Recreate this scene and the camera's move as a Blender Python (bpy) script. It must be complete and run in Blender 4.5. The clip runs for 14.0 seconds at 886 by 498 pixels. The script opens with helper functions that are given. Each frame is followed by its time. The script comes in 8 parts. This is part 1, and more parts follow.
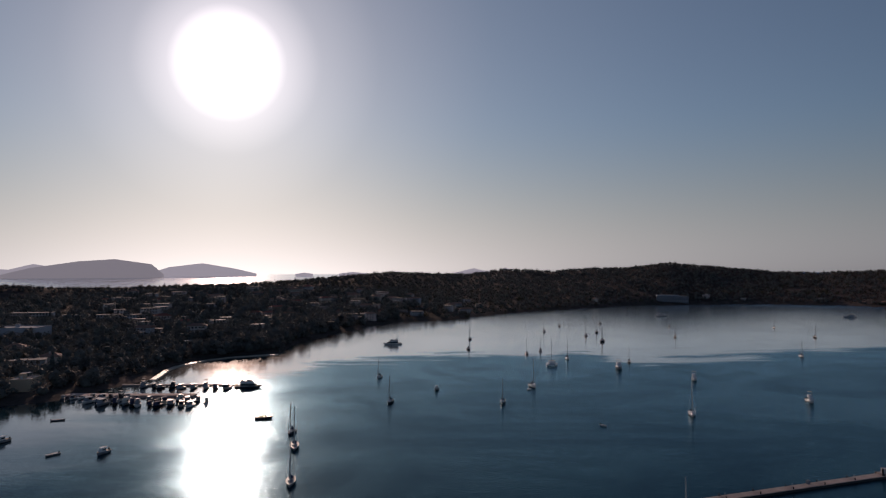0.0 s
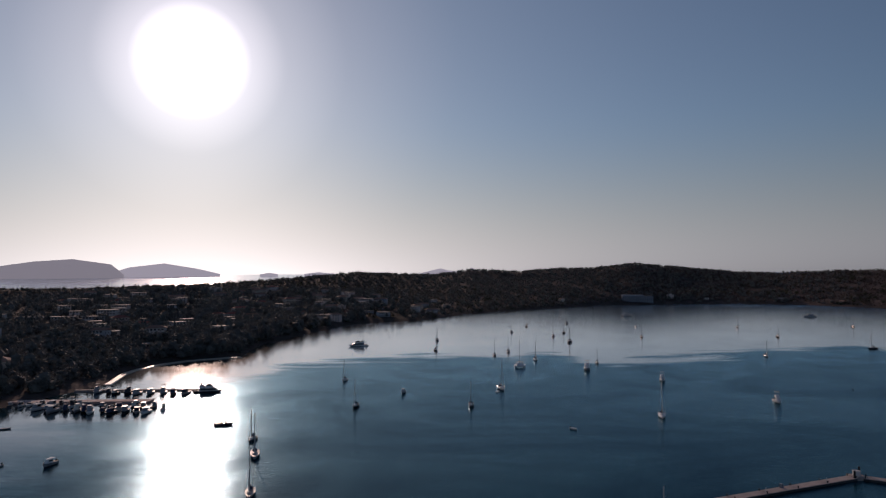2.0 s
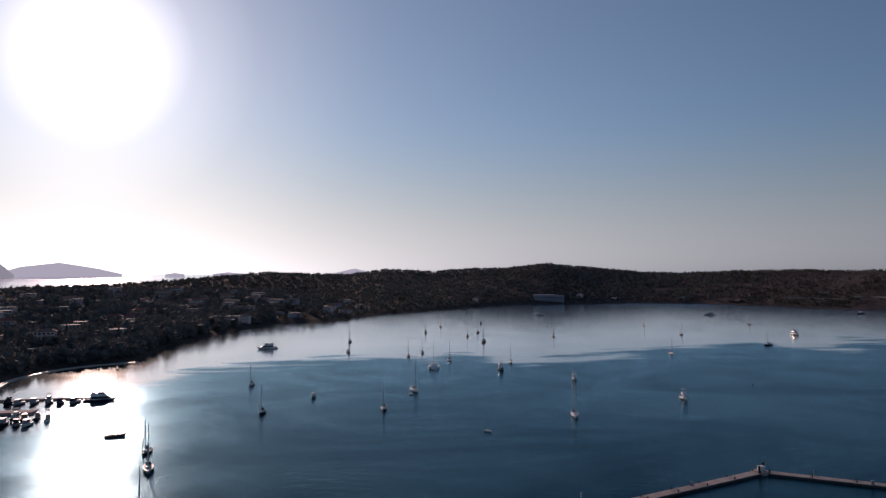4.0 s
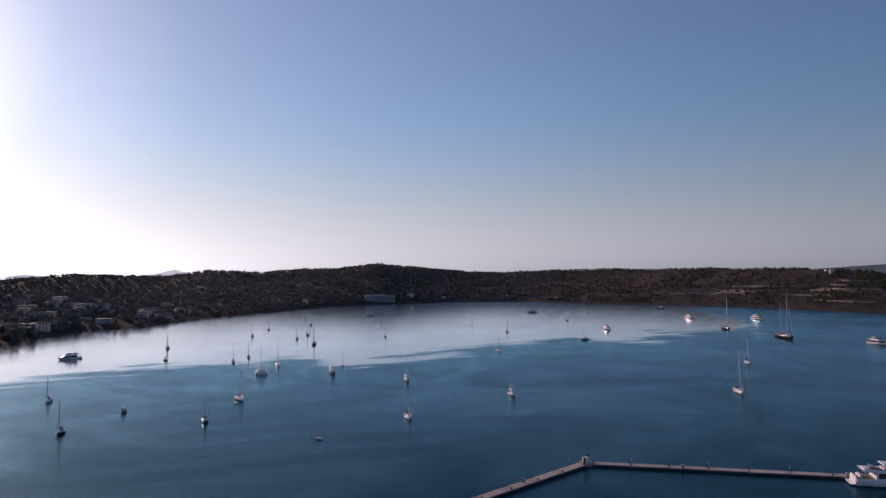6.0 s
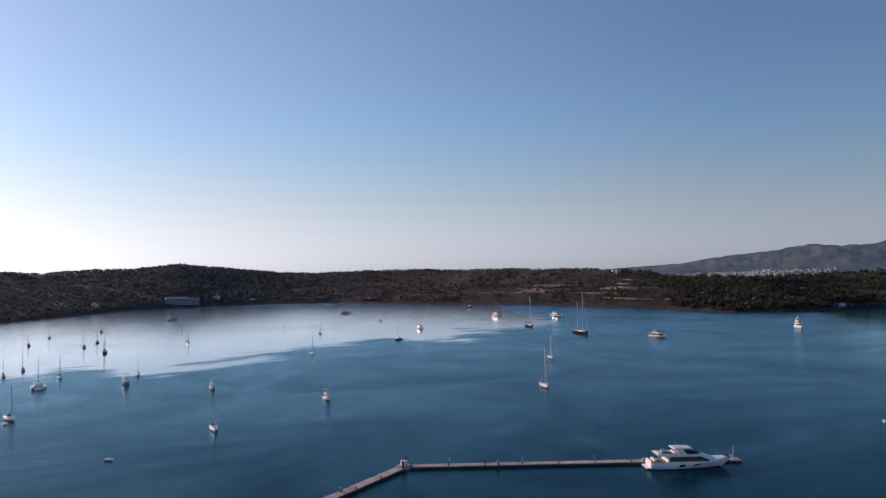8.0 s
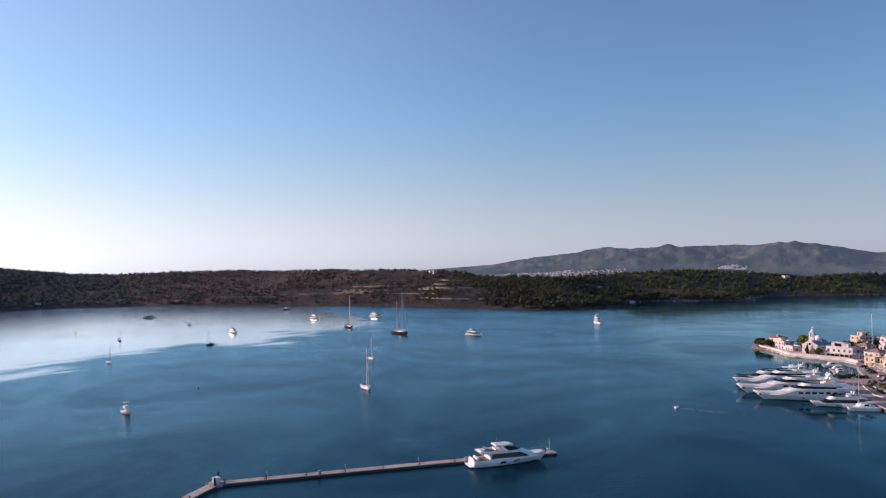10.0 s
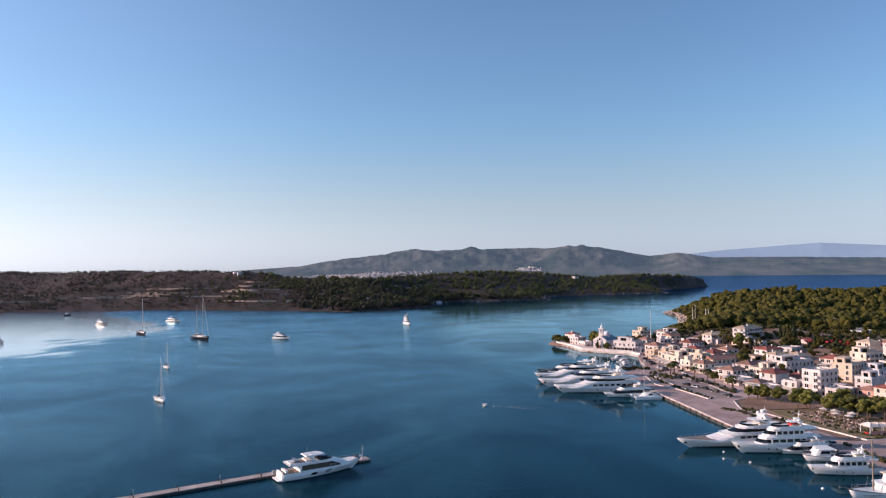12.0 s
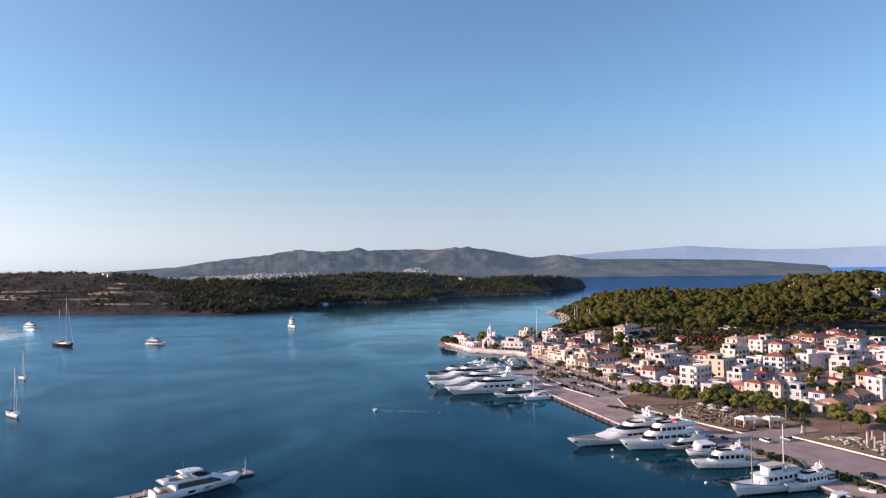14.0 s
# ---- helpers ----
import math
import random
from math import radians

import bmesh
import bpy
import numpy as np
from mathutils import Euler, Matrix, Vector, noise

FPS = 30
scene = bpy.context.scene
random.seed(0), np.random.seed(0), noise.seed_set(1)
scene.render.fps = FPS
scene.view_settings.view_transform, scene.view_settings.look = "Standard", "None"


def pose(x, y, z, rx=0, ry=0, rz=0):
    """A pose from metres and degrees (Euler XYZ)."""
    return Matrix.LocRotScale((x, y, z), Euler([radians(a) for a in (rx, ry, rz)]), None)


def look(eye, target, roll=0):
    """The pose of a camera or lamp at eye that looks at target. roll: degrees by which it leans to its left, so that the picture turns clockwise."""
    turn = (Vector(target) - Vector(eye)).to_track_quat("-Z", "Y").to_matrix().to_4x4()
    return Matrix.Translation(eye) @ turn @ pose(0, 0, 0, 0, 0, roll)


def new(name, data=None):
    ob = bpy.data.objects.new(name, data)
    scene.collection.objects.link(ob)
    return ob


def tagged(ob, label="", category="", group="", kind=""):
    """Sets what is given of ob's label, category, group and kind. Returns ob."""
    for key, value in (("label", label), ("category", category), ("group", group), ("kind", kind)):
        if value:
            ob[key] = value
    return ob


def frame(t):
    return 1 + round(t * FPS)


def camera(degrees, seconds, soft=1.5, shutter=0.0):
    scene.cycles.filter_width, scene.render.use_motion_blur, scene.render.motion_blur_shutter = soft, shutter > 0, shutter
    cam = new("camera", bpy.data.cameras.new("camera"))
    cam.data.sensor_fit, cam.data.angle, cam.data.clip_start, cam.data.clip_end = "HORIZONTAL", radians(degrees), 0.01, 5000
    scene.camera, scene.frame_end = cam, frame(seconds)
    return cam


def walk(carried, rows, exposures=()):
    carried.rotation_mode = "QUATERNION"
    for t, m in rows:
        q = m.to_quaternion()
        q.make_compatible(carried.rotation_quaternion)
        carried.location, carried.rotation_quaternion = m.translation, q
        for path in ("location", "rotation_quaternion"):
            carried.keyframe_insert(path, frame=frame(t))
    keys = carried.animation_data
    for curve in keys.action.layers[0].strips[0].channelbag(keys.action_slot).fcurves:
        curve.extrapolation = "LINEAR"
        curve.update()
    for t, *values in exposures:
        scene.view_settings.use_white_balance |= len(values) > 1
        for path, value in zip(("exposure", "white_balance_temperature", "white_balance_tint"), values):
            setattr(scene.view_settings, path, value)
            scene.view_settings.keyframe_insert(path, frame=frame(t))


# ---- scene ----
cam = camera(64.10, 14.0, soft=1.2)
PATH = [
    (0, look((-0.71, -0.35, 62.49), (-3.17, 99.56, 65.90), -0.20)),
    (0.5, look((-0.63, 1.81, 62.47), (-2.35, 101.74, 65.91), -0.17)),
    (1, look((-0.99, 3.71, 62.53), (-1.38, 103.65, 65.97), -0.18)),
    (1.5, look((-1.07, 5.62, 62.58), (-0.14, 105.55, 66.03), -0.22)),
    (2, look((-1.20, 7.51, 62.63), (1.06, 107.43, 66.05), -0.23)),
    (4.5, look((0.37, 18.57, 62.29), (19.48, 116.67, 65.72), -0.32)),
    (5, look((0.56, 20.71, 62.33), (25.41, 117.52, 65.76), -0.47)),
    (5.5, look((0.75, 22.71, 62.28), (32.05, 117.63, 65.63), -0.49)),
    (6, look((1.19, 24.80, 62.23), (38.38, 117.57, 65.54), -0.54)),
    (6.5, look((1.79, 27.08, 62.07), (45.18, 117.12, 65.35), -0.58)),
    (7, look((2.54, 29.29, 61.95), (51.43, 116.46, 65.19), -0.63)),
    (7.5, look((3.14, 31.43, 61.93), (57.81, 115.11, 65.12), -0.63)),
    (10, look((8.01, 40.86, 61.40), (86.35, 102.94, 64.41), -0.68)),
    (10.5, look((9.70, 42.73, 61.29), (92.06, 99.36, 64.28), -0.62)),
    (11, look((11.60, 44.48, 61.09), (97.39, 95.78, 64.06), -0.62)),
    (11.5, look((13.46, 45.77, 60.94), (102.66, 90.88, 63.89), -0.66)),
    (12, look((15.28, 47.19, 60.87), (107.29, 86.25, 63.79), -0.68)),
    (12.5, look((17.24, 48.53, 60.76), (111.83, 80.85, 63.68), -0.71)),
    (13, look((19.00, 49.69, 60.69), (115.32, 76.41, 63.58), -0.71)),
    (13.5, look((20.64, 50.85, 60.72), (117.64, 74.97, 63.62), -0.71)),
    (14, look((22.14, 51.72, 60.71), (119.20, 75.64, 63.63), -0.64)),
]
EXPOSURES = [(0, -1.84, 6900, 19), (2, -1.76, 6700, 19), (5, -1.18, 6500, 22), (6.4, -0.90, 6450, 25), (7.5, -0.64, 6400, 19), (10.5, 0.02, 6450, 18), (12, 0.16, 6450, 15), (14, 0.29, 6500, 14)]
walk(cam, PATH, EXPOSURES)

# ---- sky and sun ----
SUN_AZIMUTH, SUN_ELEVATION = radians(-18.4), radians(16.0)
SUN_WAY = Vector((math.sin(SUN_AZIMUTH) * math.cos(SUN_ELEVATION), math.cos(SUN_AZIMUTH) * math.cos(SUN_ELEVATION), math.sin(SUN_ELEVATION)))
world = bpy.data.worlds.new("world")
scene.world = world
world.use_nodes = True
wn, wl = world.node_tree.nodes, world.node_tree.links
sky = wn.new("ShaderNodeTexSky")
sky.sky_type = "NISHITA"
sky.sun_disc = False
sky.sun_elevation, sky.sun_rotation = SUN_ELEVATION, SUN_AZIMUTH
sky.altitude, sky.air_density, sky.dust_density, sky.ozone_density = 200.0, 1.0, 0.35, 3.5
wn["Background"].inputs["Strength"].default_value = 0.15
# the bright haze close round the sun
way = wn.new("ShaderNodeTexCoord")
towards = wn.new("ShaderNodeVectorMath")
towards.operation = "DISTANCE"
towards.inputs[1].default_value = SUN_WAY
wl.new(way.outputs["Generated"], towards.inputs[0])
halo = wn.new("ShaderNodeValToRGB")
halo.color_ramp.interpolation = "LINEAR"
for place, level in ((0.0, 1.0), (0.0425, 0.8), (0.0575, 0.34), (0.075, 0.18), (0.12, 0.078), (0.20, 0.039), (0.35, 0.023), (0.6, 0.0142), (0.9, 0.0066), (1.2, 0.0016)):
    e = halo.color_ramp.elements.new(place / 1.5)
    e.color = (level, level * 0.95, level * 0.96, 1) if place < 0.3 else (level * 0.92, level * 0.985, level * 1.03, 1)
halo.color_ramp.elements.remove(halo.color_ramp.elements[0])
halo.color_ramp.elements[-1].color = (0, 0, 0, 1)
span = wn.new("ShaderNodeMapRange")
span.inputs["From Max"].default_value = 1.5
wl.new(towards.outputs["Value"], span.inputs["Value"])
wl.new(span.outputs["Result"], halo.inputs["Fac"])
lift = wn.new("ShaderNodeVectorMath")
lift.operation = "SCALE"
lift.inputs["Scale"].default_value = 60.0
wl.new(halo.outputs["Color"], lift.inputs[0])
total = wn.new("ShaderNodeVectorMath")
# pale haze low over the horizon
low = wn.new("ShaderNodeSeparateXYZ")
wl.new(way.outputs["Generated"], low.inputs[0])
near = wn.new("ShaderNodeMapRange")
near.interpolation_type = "SMOOTHSTEP"
near.inputs["From Min"].default_value, near.inputs["From Max"].default_value = 0.0, 0.22
near.inputs["To Min"].default_value, near.inputs["To Max"].default_value = 0.92, 0.0
wl.new(low.outputs["Z"], near.inputs["Value"])
rich = wn.new("ShaderNodeHueSaturation")
rich.inputs["Saturation"].default_value = 1.0
clear = wn.new("ShaderNodeVectorMath")
clear.operation = "MULTIPLY"
clear.inputs[1].default_value = (0.975, 1.012, 1.01)
wl.new(sky.outputs[0], clear.inputs[0])
wl.new(clear.outputs[0], rich.inputs["Color"])
grey = wn.new("ShaderNodeRGBToBW")
wl.new(rich.outputs[0], grey.inputs[0])
pale = wn.new("ShaderNodeVectorMath")
pale.operation = "SCALE"
hue = wn.new("ShaderNodeValToRGB")
for place, tone in ((0.0, (1.0, 0.965, 0.955)), (0.2, (0.98, 0.985, 1.0)), (0.4, (0.91, 0.965, 1.04)), (0.58, (0.87, 0.945, 1.07)), (0.75, (0.79, 0.895, 1.05)), (0.98, (0.62, 0.74, 0.93))):
    e = hue.color_ramp.elements.new(place)
    e.color = (*tone, 1)
hue.color_ramp.elements.remove(hue.color_ramp.elements[0])
hue.color_ramp.elements.remove(hue.color_ramp.elements[-1])
farther = wn.new("ShaderNodeMapRange")
farther.inputs["From Max"].default_value = 1.8
wl.new(towards.outputs["Value"], farther.inputs["Value"])
wl.new(farther.outputs["Result"], hue.inputs["Fac"])
wl.new(hue.outputs["Color"], pale.inputs[0])
wl.new(grey.outputs[0], pale.inputs["Scale"])
hazy = wn.new("ShaderNodeMix")
hazy.data_type = "RGBA"
wl.new(near.outputs["Result"], hazy.inputs["Factor"])
wl.new(rich.outputs[0], hazy.inputs["A"])
wl.new(pale.outputs[0], hazy.inputs["B"])
wl.new(hazy.outputs["Result"], total.inputs[0])
wl.new(lift.outputs[0], total.inputs[1])
wl.new(total.outputs[0], wn["Background"].inputs["Color"])

sun_data = bpy.data.lights.new("sun", "SUN")
sun_data.energy, sun_data.angle, sun_data.color = 5.7, radians(0.53), (1.0, 0.725, 0.585)
sun = new("sun", sun_data)
sun.matrix_world = look(SUN_WAY * 900, (0, 0, 0))

# ---- materials ----
def rgb(c):
    return (c[0], c[1], c[2], 1.0)


def nodes_of(name):
    m = bpy.data.materials.new(name)
    m.use_nodes = True
    return m, m.node_tree.nodes, m.node_tree.links, m.node_tree.nodes["Principled BSDF"]


def node(ns, kind, **values):
    n = ns.new(kind)
    for key, value in values.items():
        n.inputs[key].default_value = value
    return n


def surface(name, c1, c2, scale=1.0, fine=8.0, rough=0.7, metal=0.0, bump=0.15, shift=0.12, spec=0.4):
    """Two colours mixed by a coarse noise, a fine grain over it, relief and a little change from object to object."""
    m, ns, ln, p = nodes_of(name)
    tc = ns.new("ShaderNodeTexCoord")
    n1 = node(ns, "ShaderNodeTexNoise", Scale=scale, Detail=5.0, Roughness=0.6)
    n2 = node(ns, "ShaderNodeTexNoise", Scale=fine, Detail=3.0)
    for n in (n1, n2):
        ln.new(tc.outputs["Object"], n.inputs["Vector"])
    ramp = ns.new("ShaderNodeMapRange")
    ramp.inputs["From Min"].default_value, ramp.inputs["From Max"].default_value = 0.35, 0.65
    ln.new(n1.outputs["Fac"], ramp.inputs["Value"])
    mix = ns.new("ShaderNodeMix")
    mix.data_type = "RGBA"
    mix.inputs["A"].default_value, mix.inputs["B"].default_value = rgb(c1), rgb(c2)
    ln.new(ramp.outputs["Result"], mix.inputs["Factor"])
    grain = ns.new("ShaderNodeMapRange")
    grain.inputs["To Min"].default_value, grain.inputs["To Max"].default_value = 1 - shift, 1 + shift
    ln.new(n2.outputs["Fac"], grain.inputs["Value"])
    info = ns.new("ShaderNodeObjectInfo")
    vary = ns.new("ShaderNodeMapRange")
    vary.inputs["To Min"].default_value, vary.inputs["To Max"].default_value = 1 - shift, 1 + shift
    ln.new(info.outputs["Random"], vary.inputs["Value"])
    both = ns.new("ShaderNodeMath")
    both.operation = "MULTIPLY"
    ln.new(grain.outputs["Result"], both.inputs[0])
    ln.new(vary.outputs["Result"], both.inputs[1])
    hsv = ns.new("ShaderNodeHueSaturation")
    ln.new(mix.outputs["Result"], hsv.inputs["Color"])
    ln.new(both.outputs[0], hsv.inputs["Value"])
    ln.new(hsv.outputs["Color"], p.inputs["Base Color"])
    p.inputs["Roughness"].default_value, p.inputs["Metallic"].default_value = rough, metal
    p.inputs["Specular IOR Level"].default_value = spec
    if bump:
        b = node(ns, "ShaderNodeBump", Strength=bump, Distance=0.3 / fine)
        ln.new(n2.outputs["Fac"], b.inputs["Height"])
        ln.new(b.outputs["Normal"], p.inputs["Normal"])
    return m


def foliage(name, c1, c2, c3, scale=0.25, thin=0.35):
    """Leaves: three greens mixed clump by clump, rough, with some light let through."""
    m, ns, ln, p = nodes_of(name)
    geo = ns.new("ShaderNodeNewGeometry")
    tc = ns.new("ShaderNodeTexCoord")
    n1 = node(ns, "ShaderNodeTexNoise", Scale=scale, Detail=4.0)
    ln.new(tc.outputs["Object"], n1.inputs["Vector"])
    mix = ns.new("ShaderNodeMix")
    mix.data_type = "RGBA"
    mix.inputs["A"].default_value, mix.inputs["B"].default_value = rgb(c1), rgb(c2)
    ln.new(geo.outputs["Random Per Island"], mix.inputs["Factor"])
    mix2 = ns.new("ShaderNodeMix")
    mix2.data_type = "RGBA"
    mix2.inputs["B"].default_value = rgb(c3)
    ln.new(mix.outputs["Result"], mix2.inputs["A"])
    ramp = ns.new("ShaderNodeMapRange")
    ramp.inputs["From Min"].default_value, ramp.inputs["From Max"].default_value = 0.45, 0.7
    ln.new(n1.outputs["Fac"], ramp.inputs["Value"])
    ln.new(ramp.outputs["Result"], mix2.inputs["Factor"])
    info = ns.new("ShaderNodeObjectInfo")
    vary = ns.new("ShaderNodeMapRange")
    vary.inputs["To Min"].default_value, vary.inputs["To Max"].default_value = 0.75, 1.25
    ln.new(info.outputs["Random"], vary.inputs["Value"])
    hsv = ns.new("ShaderNodeHueSaturation")
    ln.new(mix2.outputs["Result"], hsv.inputs["Color"])
    ln.new(vary.outputs["Result"], hsv.inputs["Value"])
    ln.new(hsv.outputs["Color"], p.inputs["Base Color"])
    p.inputs["Roughness"].default_value = 0.75
    p.inputs["Specular IOR Level"].default_value = 0.15
    nb = node(ns, "ShaderNodeTexNoise", Scale=2.2, Detail=3.0)
    ln.new(tc.outputs["Object"], nb.inputs["Vector"])
    b = node(ns, "ShaderNodeBump", Strength=0.6, Distance=0.4)
    ln.new(nb.outputs["Fac"], b.inputs["Height"])
    ln.new(b.outputs["Normal"], p.inputs["Normal"])
    glow = ns.new("ShaderNodeBsdfTranslucent")
    ln.new(hsv.outputs["Color"], glow.inputs["Color"])
    through_leaf = node(ns, "ShaderNodeMixShader", Fac=thin)
    ln.new(p.outputs[0], through_leaf.inputs[1])
    ln.new(glow.outputs[0], through_leaf.inputs[2])
    ln.new(through_leaf.outputs[0], ns["Material Output"].inputs["Surface"])
    return m


BREEZE_LINE = ((-300, 300), (-200, 380), (-124, 430), (-85, 490), (-47, 517), (10, 543), (60, 518), (85, 545), (128, 480), (156, 503), (204, 530), (252, 578), (300, 586), (345, 586), (388, 526),
               (420, 558), (445, 578), (495, 596), (580, 600), (650, 680), (720, 800), (780, 900), (840, 960), (900, 990))


def water_material():
    """Clear deep water: wind ripples over most of the bay, smooth where the shore shelters it."""
    m, ns, ln, p = nodes_of("sea_water")
    tc = ns.new("ShaderNodeTexCoord")
    sep = ns.new("ShaderNodeSeparateXYZ")
    ln.new(tc.outputs["Object"], sep.inputs[0])
    warp = node(ns, "ShaderNodeTexNoise", Scale=0.006, Detail=5.0, Roughness=0.55)
    stretch = ns.new("ShaderNodeMapping")
    stretch.inputs["Scale"].default_value = (0.6, 1.6, 1.0)
    stretch.inputs["Rotation"].default_value = (0, 0, radians(20))
    ln.new(tc.outputs["Object"], stretch.inputs["Vector"])
    ln.new(tc.outputs["Object"], warp.inputs["Vector"])

    def math_node(op, a, b):
        n = ns.new("ShaderNodeMath")
        n.operation = op
        for i, v in enumerate((a, b)):
            if isinstance(v, (int, float)):
                n.inputs[i].default_value = v
            else:
                ln.new(v, n.inputs[i])
        return n.outputs[0]

    # distance past the line where the breeze begins, in metres: the line runs along the bay, nearer or farther from place to place
    along = ns.new("ShaderNodeMapRange")
    along.inputs["From Min"].default_value, along.inputs["From Max"].default_value = -300.0, 900.0
    ln.new(sep.outputs["X"], along.inputs["Value"])
    line = ns.new("ShaderNodeFloatCurve")
    curve = line.mapping.curves[0]
    for k, (x, y) in enumerate(BREEZE_LINE):
        at = ((x + 300) / 1200, y / 1000)
        if k in (0, len(BREEZE_LINE) - 1):
            curve.points[0 if k == 0 else -1].location = at
        else:
            curve.points.new(*at)
    line.mapping.update()
    ln.new(along.outputs["Result"], line.inputs["Value"])
    across = math_node("SUBTRACT", sep.outputs["Y"], math_node("MULTIPLY", line.outputs["Value"], 1000.0))
    # long lenses of smooth water lie before the line
    lens_way = ns.new("ShaderNodeMapping")
    lens_way.inputs["Scale"].default_value = (0.30, 1.0, 1.0)
    lens_way.inputs["Rotation"].default_value = (0, 0, radians(-12))
    ln.new(tc.outputs["Object"], lens_way.inputs["Vector"])
    streak = node(ns, "ShaderNodeTexNoise", Scale=0.038, Detail=5.0, Roughness=0.62, Distortion=0.4)
    ln.new(lens_way.outputs["Vector"], streak.inputs["Vector"])
    wob = math_node("ADD", math_node("MULTIPLY", math_node("SUBTRACT", warp.outputs["Fac"], 0.5), 60.0), math_node("MULTIPLY", math_node("SUBTRACT", streak.outputs["Fac"], 0.5), 225.0))
    past = math_node("ADD", across, wob)
    sheltered = ns.new("ShaderNodeMapRange")
    sheltered.interpolation_type = "SMOOTHSTEP"
    sheltered.inputs["From Min"].default_value, sheltered.inputs["From Max"].default_value = -30.0, 26.0
    ln.new(past, sheltered.inputs["Value"])
    # the open sea beyond the bay is rippled again
    far = ns.new("ShaderNodeMapRange")
    far.inputs["From Min"].default_value, far.inputs["From Max"].default_value = 1350.0, 1650.0
    far.inputs["To Min"].default_value, far.inputs["To Max"].default_value = 1.0, 0.0
    radius = ns.new("ShaderNodeVectorMath")
    radius.operation = "LENGTH"
    ln.new(tc.outputs["Object"], radius.inputs[0])
    ln.new(radius.outputs["Value"], far.inputs["Value"])
    # the whole west side lies under the lee of the marina's trees
    west = ns.new("ShaderNodeMapRange")
    west.interpolation_type = "SMOOTHSTEP"
    west.inputs["From Min"].default_value, west.inputs["From Max"].default_value = -185.0, -105.0
    west.inputs["To Min"].default_value, west.inputs["To Max"].default_value = 1.0, 0.0
    ln.new(math_node("ADD", sep.outputs["X"], math_node("MULTIPLY", wob, 0.35)), west.inputs["Value"])
    calm = math_node("MULTIPLY", math_node("MAXIMUM", sheltered.outputs["Result"], west.outputs["Result"]), far.outputs["Result"])
    # smooth water close under the quay and the mole
    berth = ns.new("ShaderNodeMapRange")
    berth.interpolation_type = "SMOOTHSTEP"
    berth.inputs["From Min"].default_value, berth.inputs["From Max"].default_value = -95.0, -40.0
    inland = math_node("ADD", math_node("MULTIPLY", math_node("SUBTRACT", sep.outputs["X"], 292.7), 0.468), math_node("MULTIPLY", math_node("SUBTRACT", sep.outputs["Y"], 50.7), -0.884))
    inland = math_node("ADD", inland, math_node("MULTIPLY", wob, 0.35))
    ln.new(inland, berth.inputs["Value"])
    patch = node(ns, "ShaderNodeTexNoise", Scale=0.0095, Detail=6.0, Roughness=0.55, Distortion=1.6)
    ln.new(tc.outputs["Object"], patch.inputs["Vector"])
    gust = ns.new("ShaderNodeMapRange")
    gust.inputs["From Min"].default_value, gust.inputs["From Max"].default_value = 0.38, 0.66
    gust.inputs["To Min"].default_value, gust.inputs["To Max"].default_value = 0.6, 1.4
    ln.new(patch.outputs["Fac"], gust.inputs["Value"])

    waves = node(ns, "ShaderNodeTexNoise", Scale=0.9, Detail=3.0, Roughness=0.55)
    chop = node(ns, "ShaderNodeTexNoise", Scale=3.2, Detail=2.0)
    swell = node(ns, "ShaderNodeTexNoise", Scale=0.22, Detail=2.0)
    for n in (waves, chop, swell):
        ln.new(stretch.outputs["Vector"], n.inputs["Vector"])
    height = math_node("ADD", math_node("ADD", waves.outputs["Fac"], math_node("MULTIPLY", swell.outputs["Fac"], 0.7)), math_node("MULTIPLY", chop.outputs["Fac"], 0.25))
    strength = math_node("MULTIPLY", math_node("SUBTRACT", 1.0, math_node("MULTIPLY", math_node("MAXIMUM", calm, math_node("MULTIPLY", berth.outputs["Result"], 1.12)), 0.74)), gust.outputs["Result"])
    strength = math_node("MULTIPLY", strength, math_node("SUBTRACT", 1.0, math_node("MULTIPLY", west.outputs["Result"], 0.5)))
    b = node(ns, "ShaderNodeBump", Distance=0.16)
    ln.new(math_node("MULTIPLY", strength, 0.55), b.inputs["Strength"])
    ln.new(height, b.inputs["Height"])
    rough = math_node("SUBTRACT", math_node("SUBTRACT", 0.18, math_node("MULTIPLY", calm, 0.062)), math_node("MULTIPLY", berth.outputs["Result"], 0.10))
    rough = math_node("SUBTRACT", rough, math_node("MULTIPLY", west.outputs["Result"], 0.045))
    # the water's own colour, clearer and darker in patches
    tint = ns.new("ShaderNodeMix")
    tint.data_type = "RGBA"
    tint.inputs["A"].default_value, tint.inputs["B"].default_value = rgb((0.002, 0.020, 0.033)), rgb((0.005, 0.046, 0.058))
    deep = ns.new("ShaderNodeMapRange")
    deep.inputs["From Min"].default_value, deep.inputs["From Max"].default_value = 0.34, 0.68
    ln.new(patch.outputs["Fac"], deep.inputs["Value"])
    ln.new(deep.outputs["Result"], tint.inputs["Factor"])
    body = ns.new("ShaderNodeBsdfDiffuse")
    ln.new(tint.outputs["Result"], body.inputs["Color"])
    # the sky's gloss: tinted blue over ripples for mirrored high sky, clear where smooth
    sheen = ns.new("ShaderNodeMix")
    sheen.data_type = "RGBA"
    sheen.inputs["A"].default_value, sheen.inputs["B"].default_value = rgb((0.51, 0.80, 0.97)), rgb((0.97, 0.98, 1.0))
    ln.new(calm, sheen.inputs["Factor"])
    # windy open sea outside the bay: bluer sky reflection put into the gloss colour
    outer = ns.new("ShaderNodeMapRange")
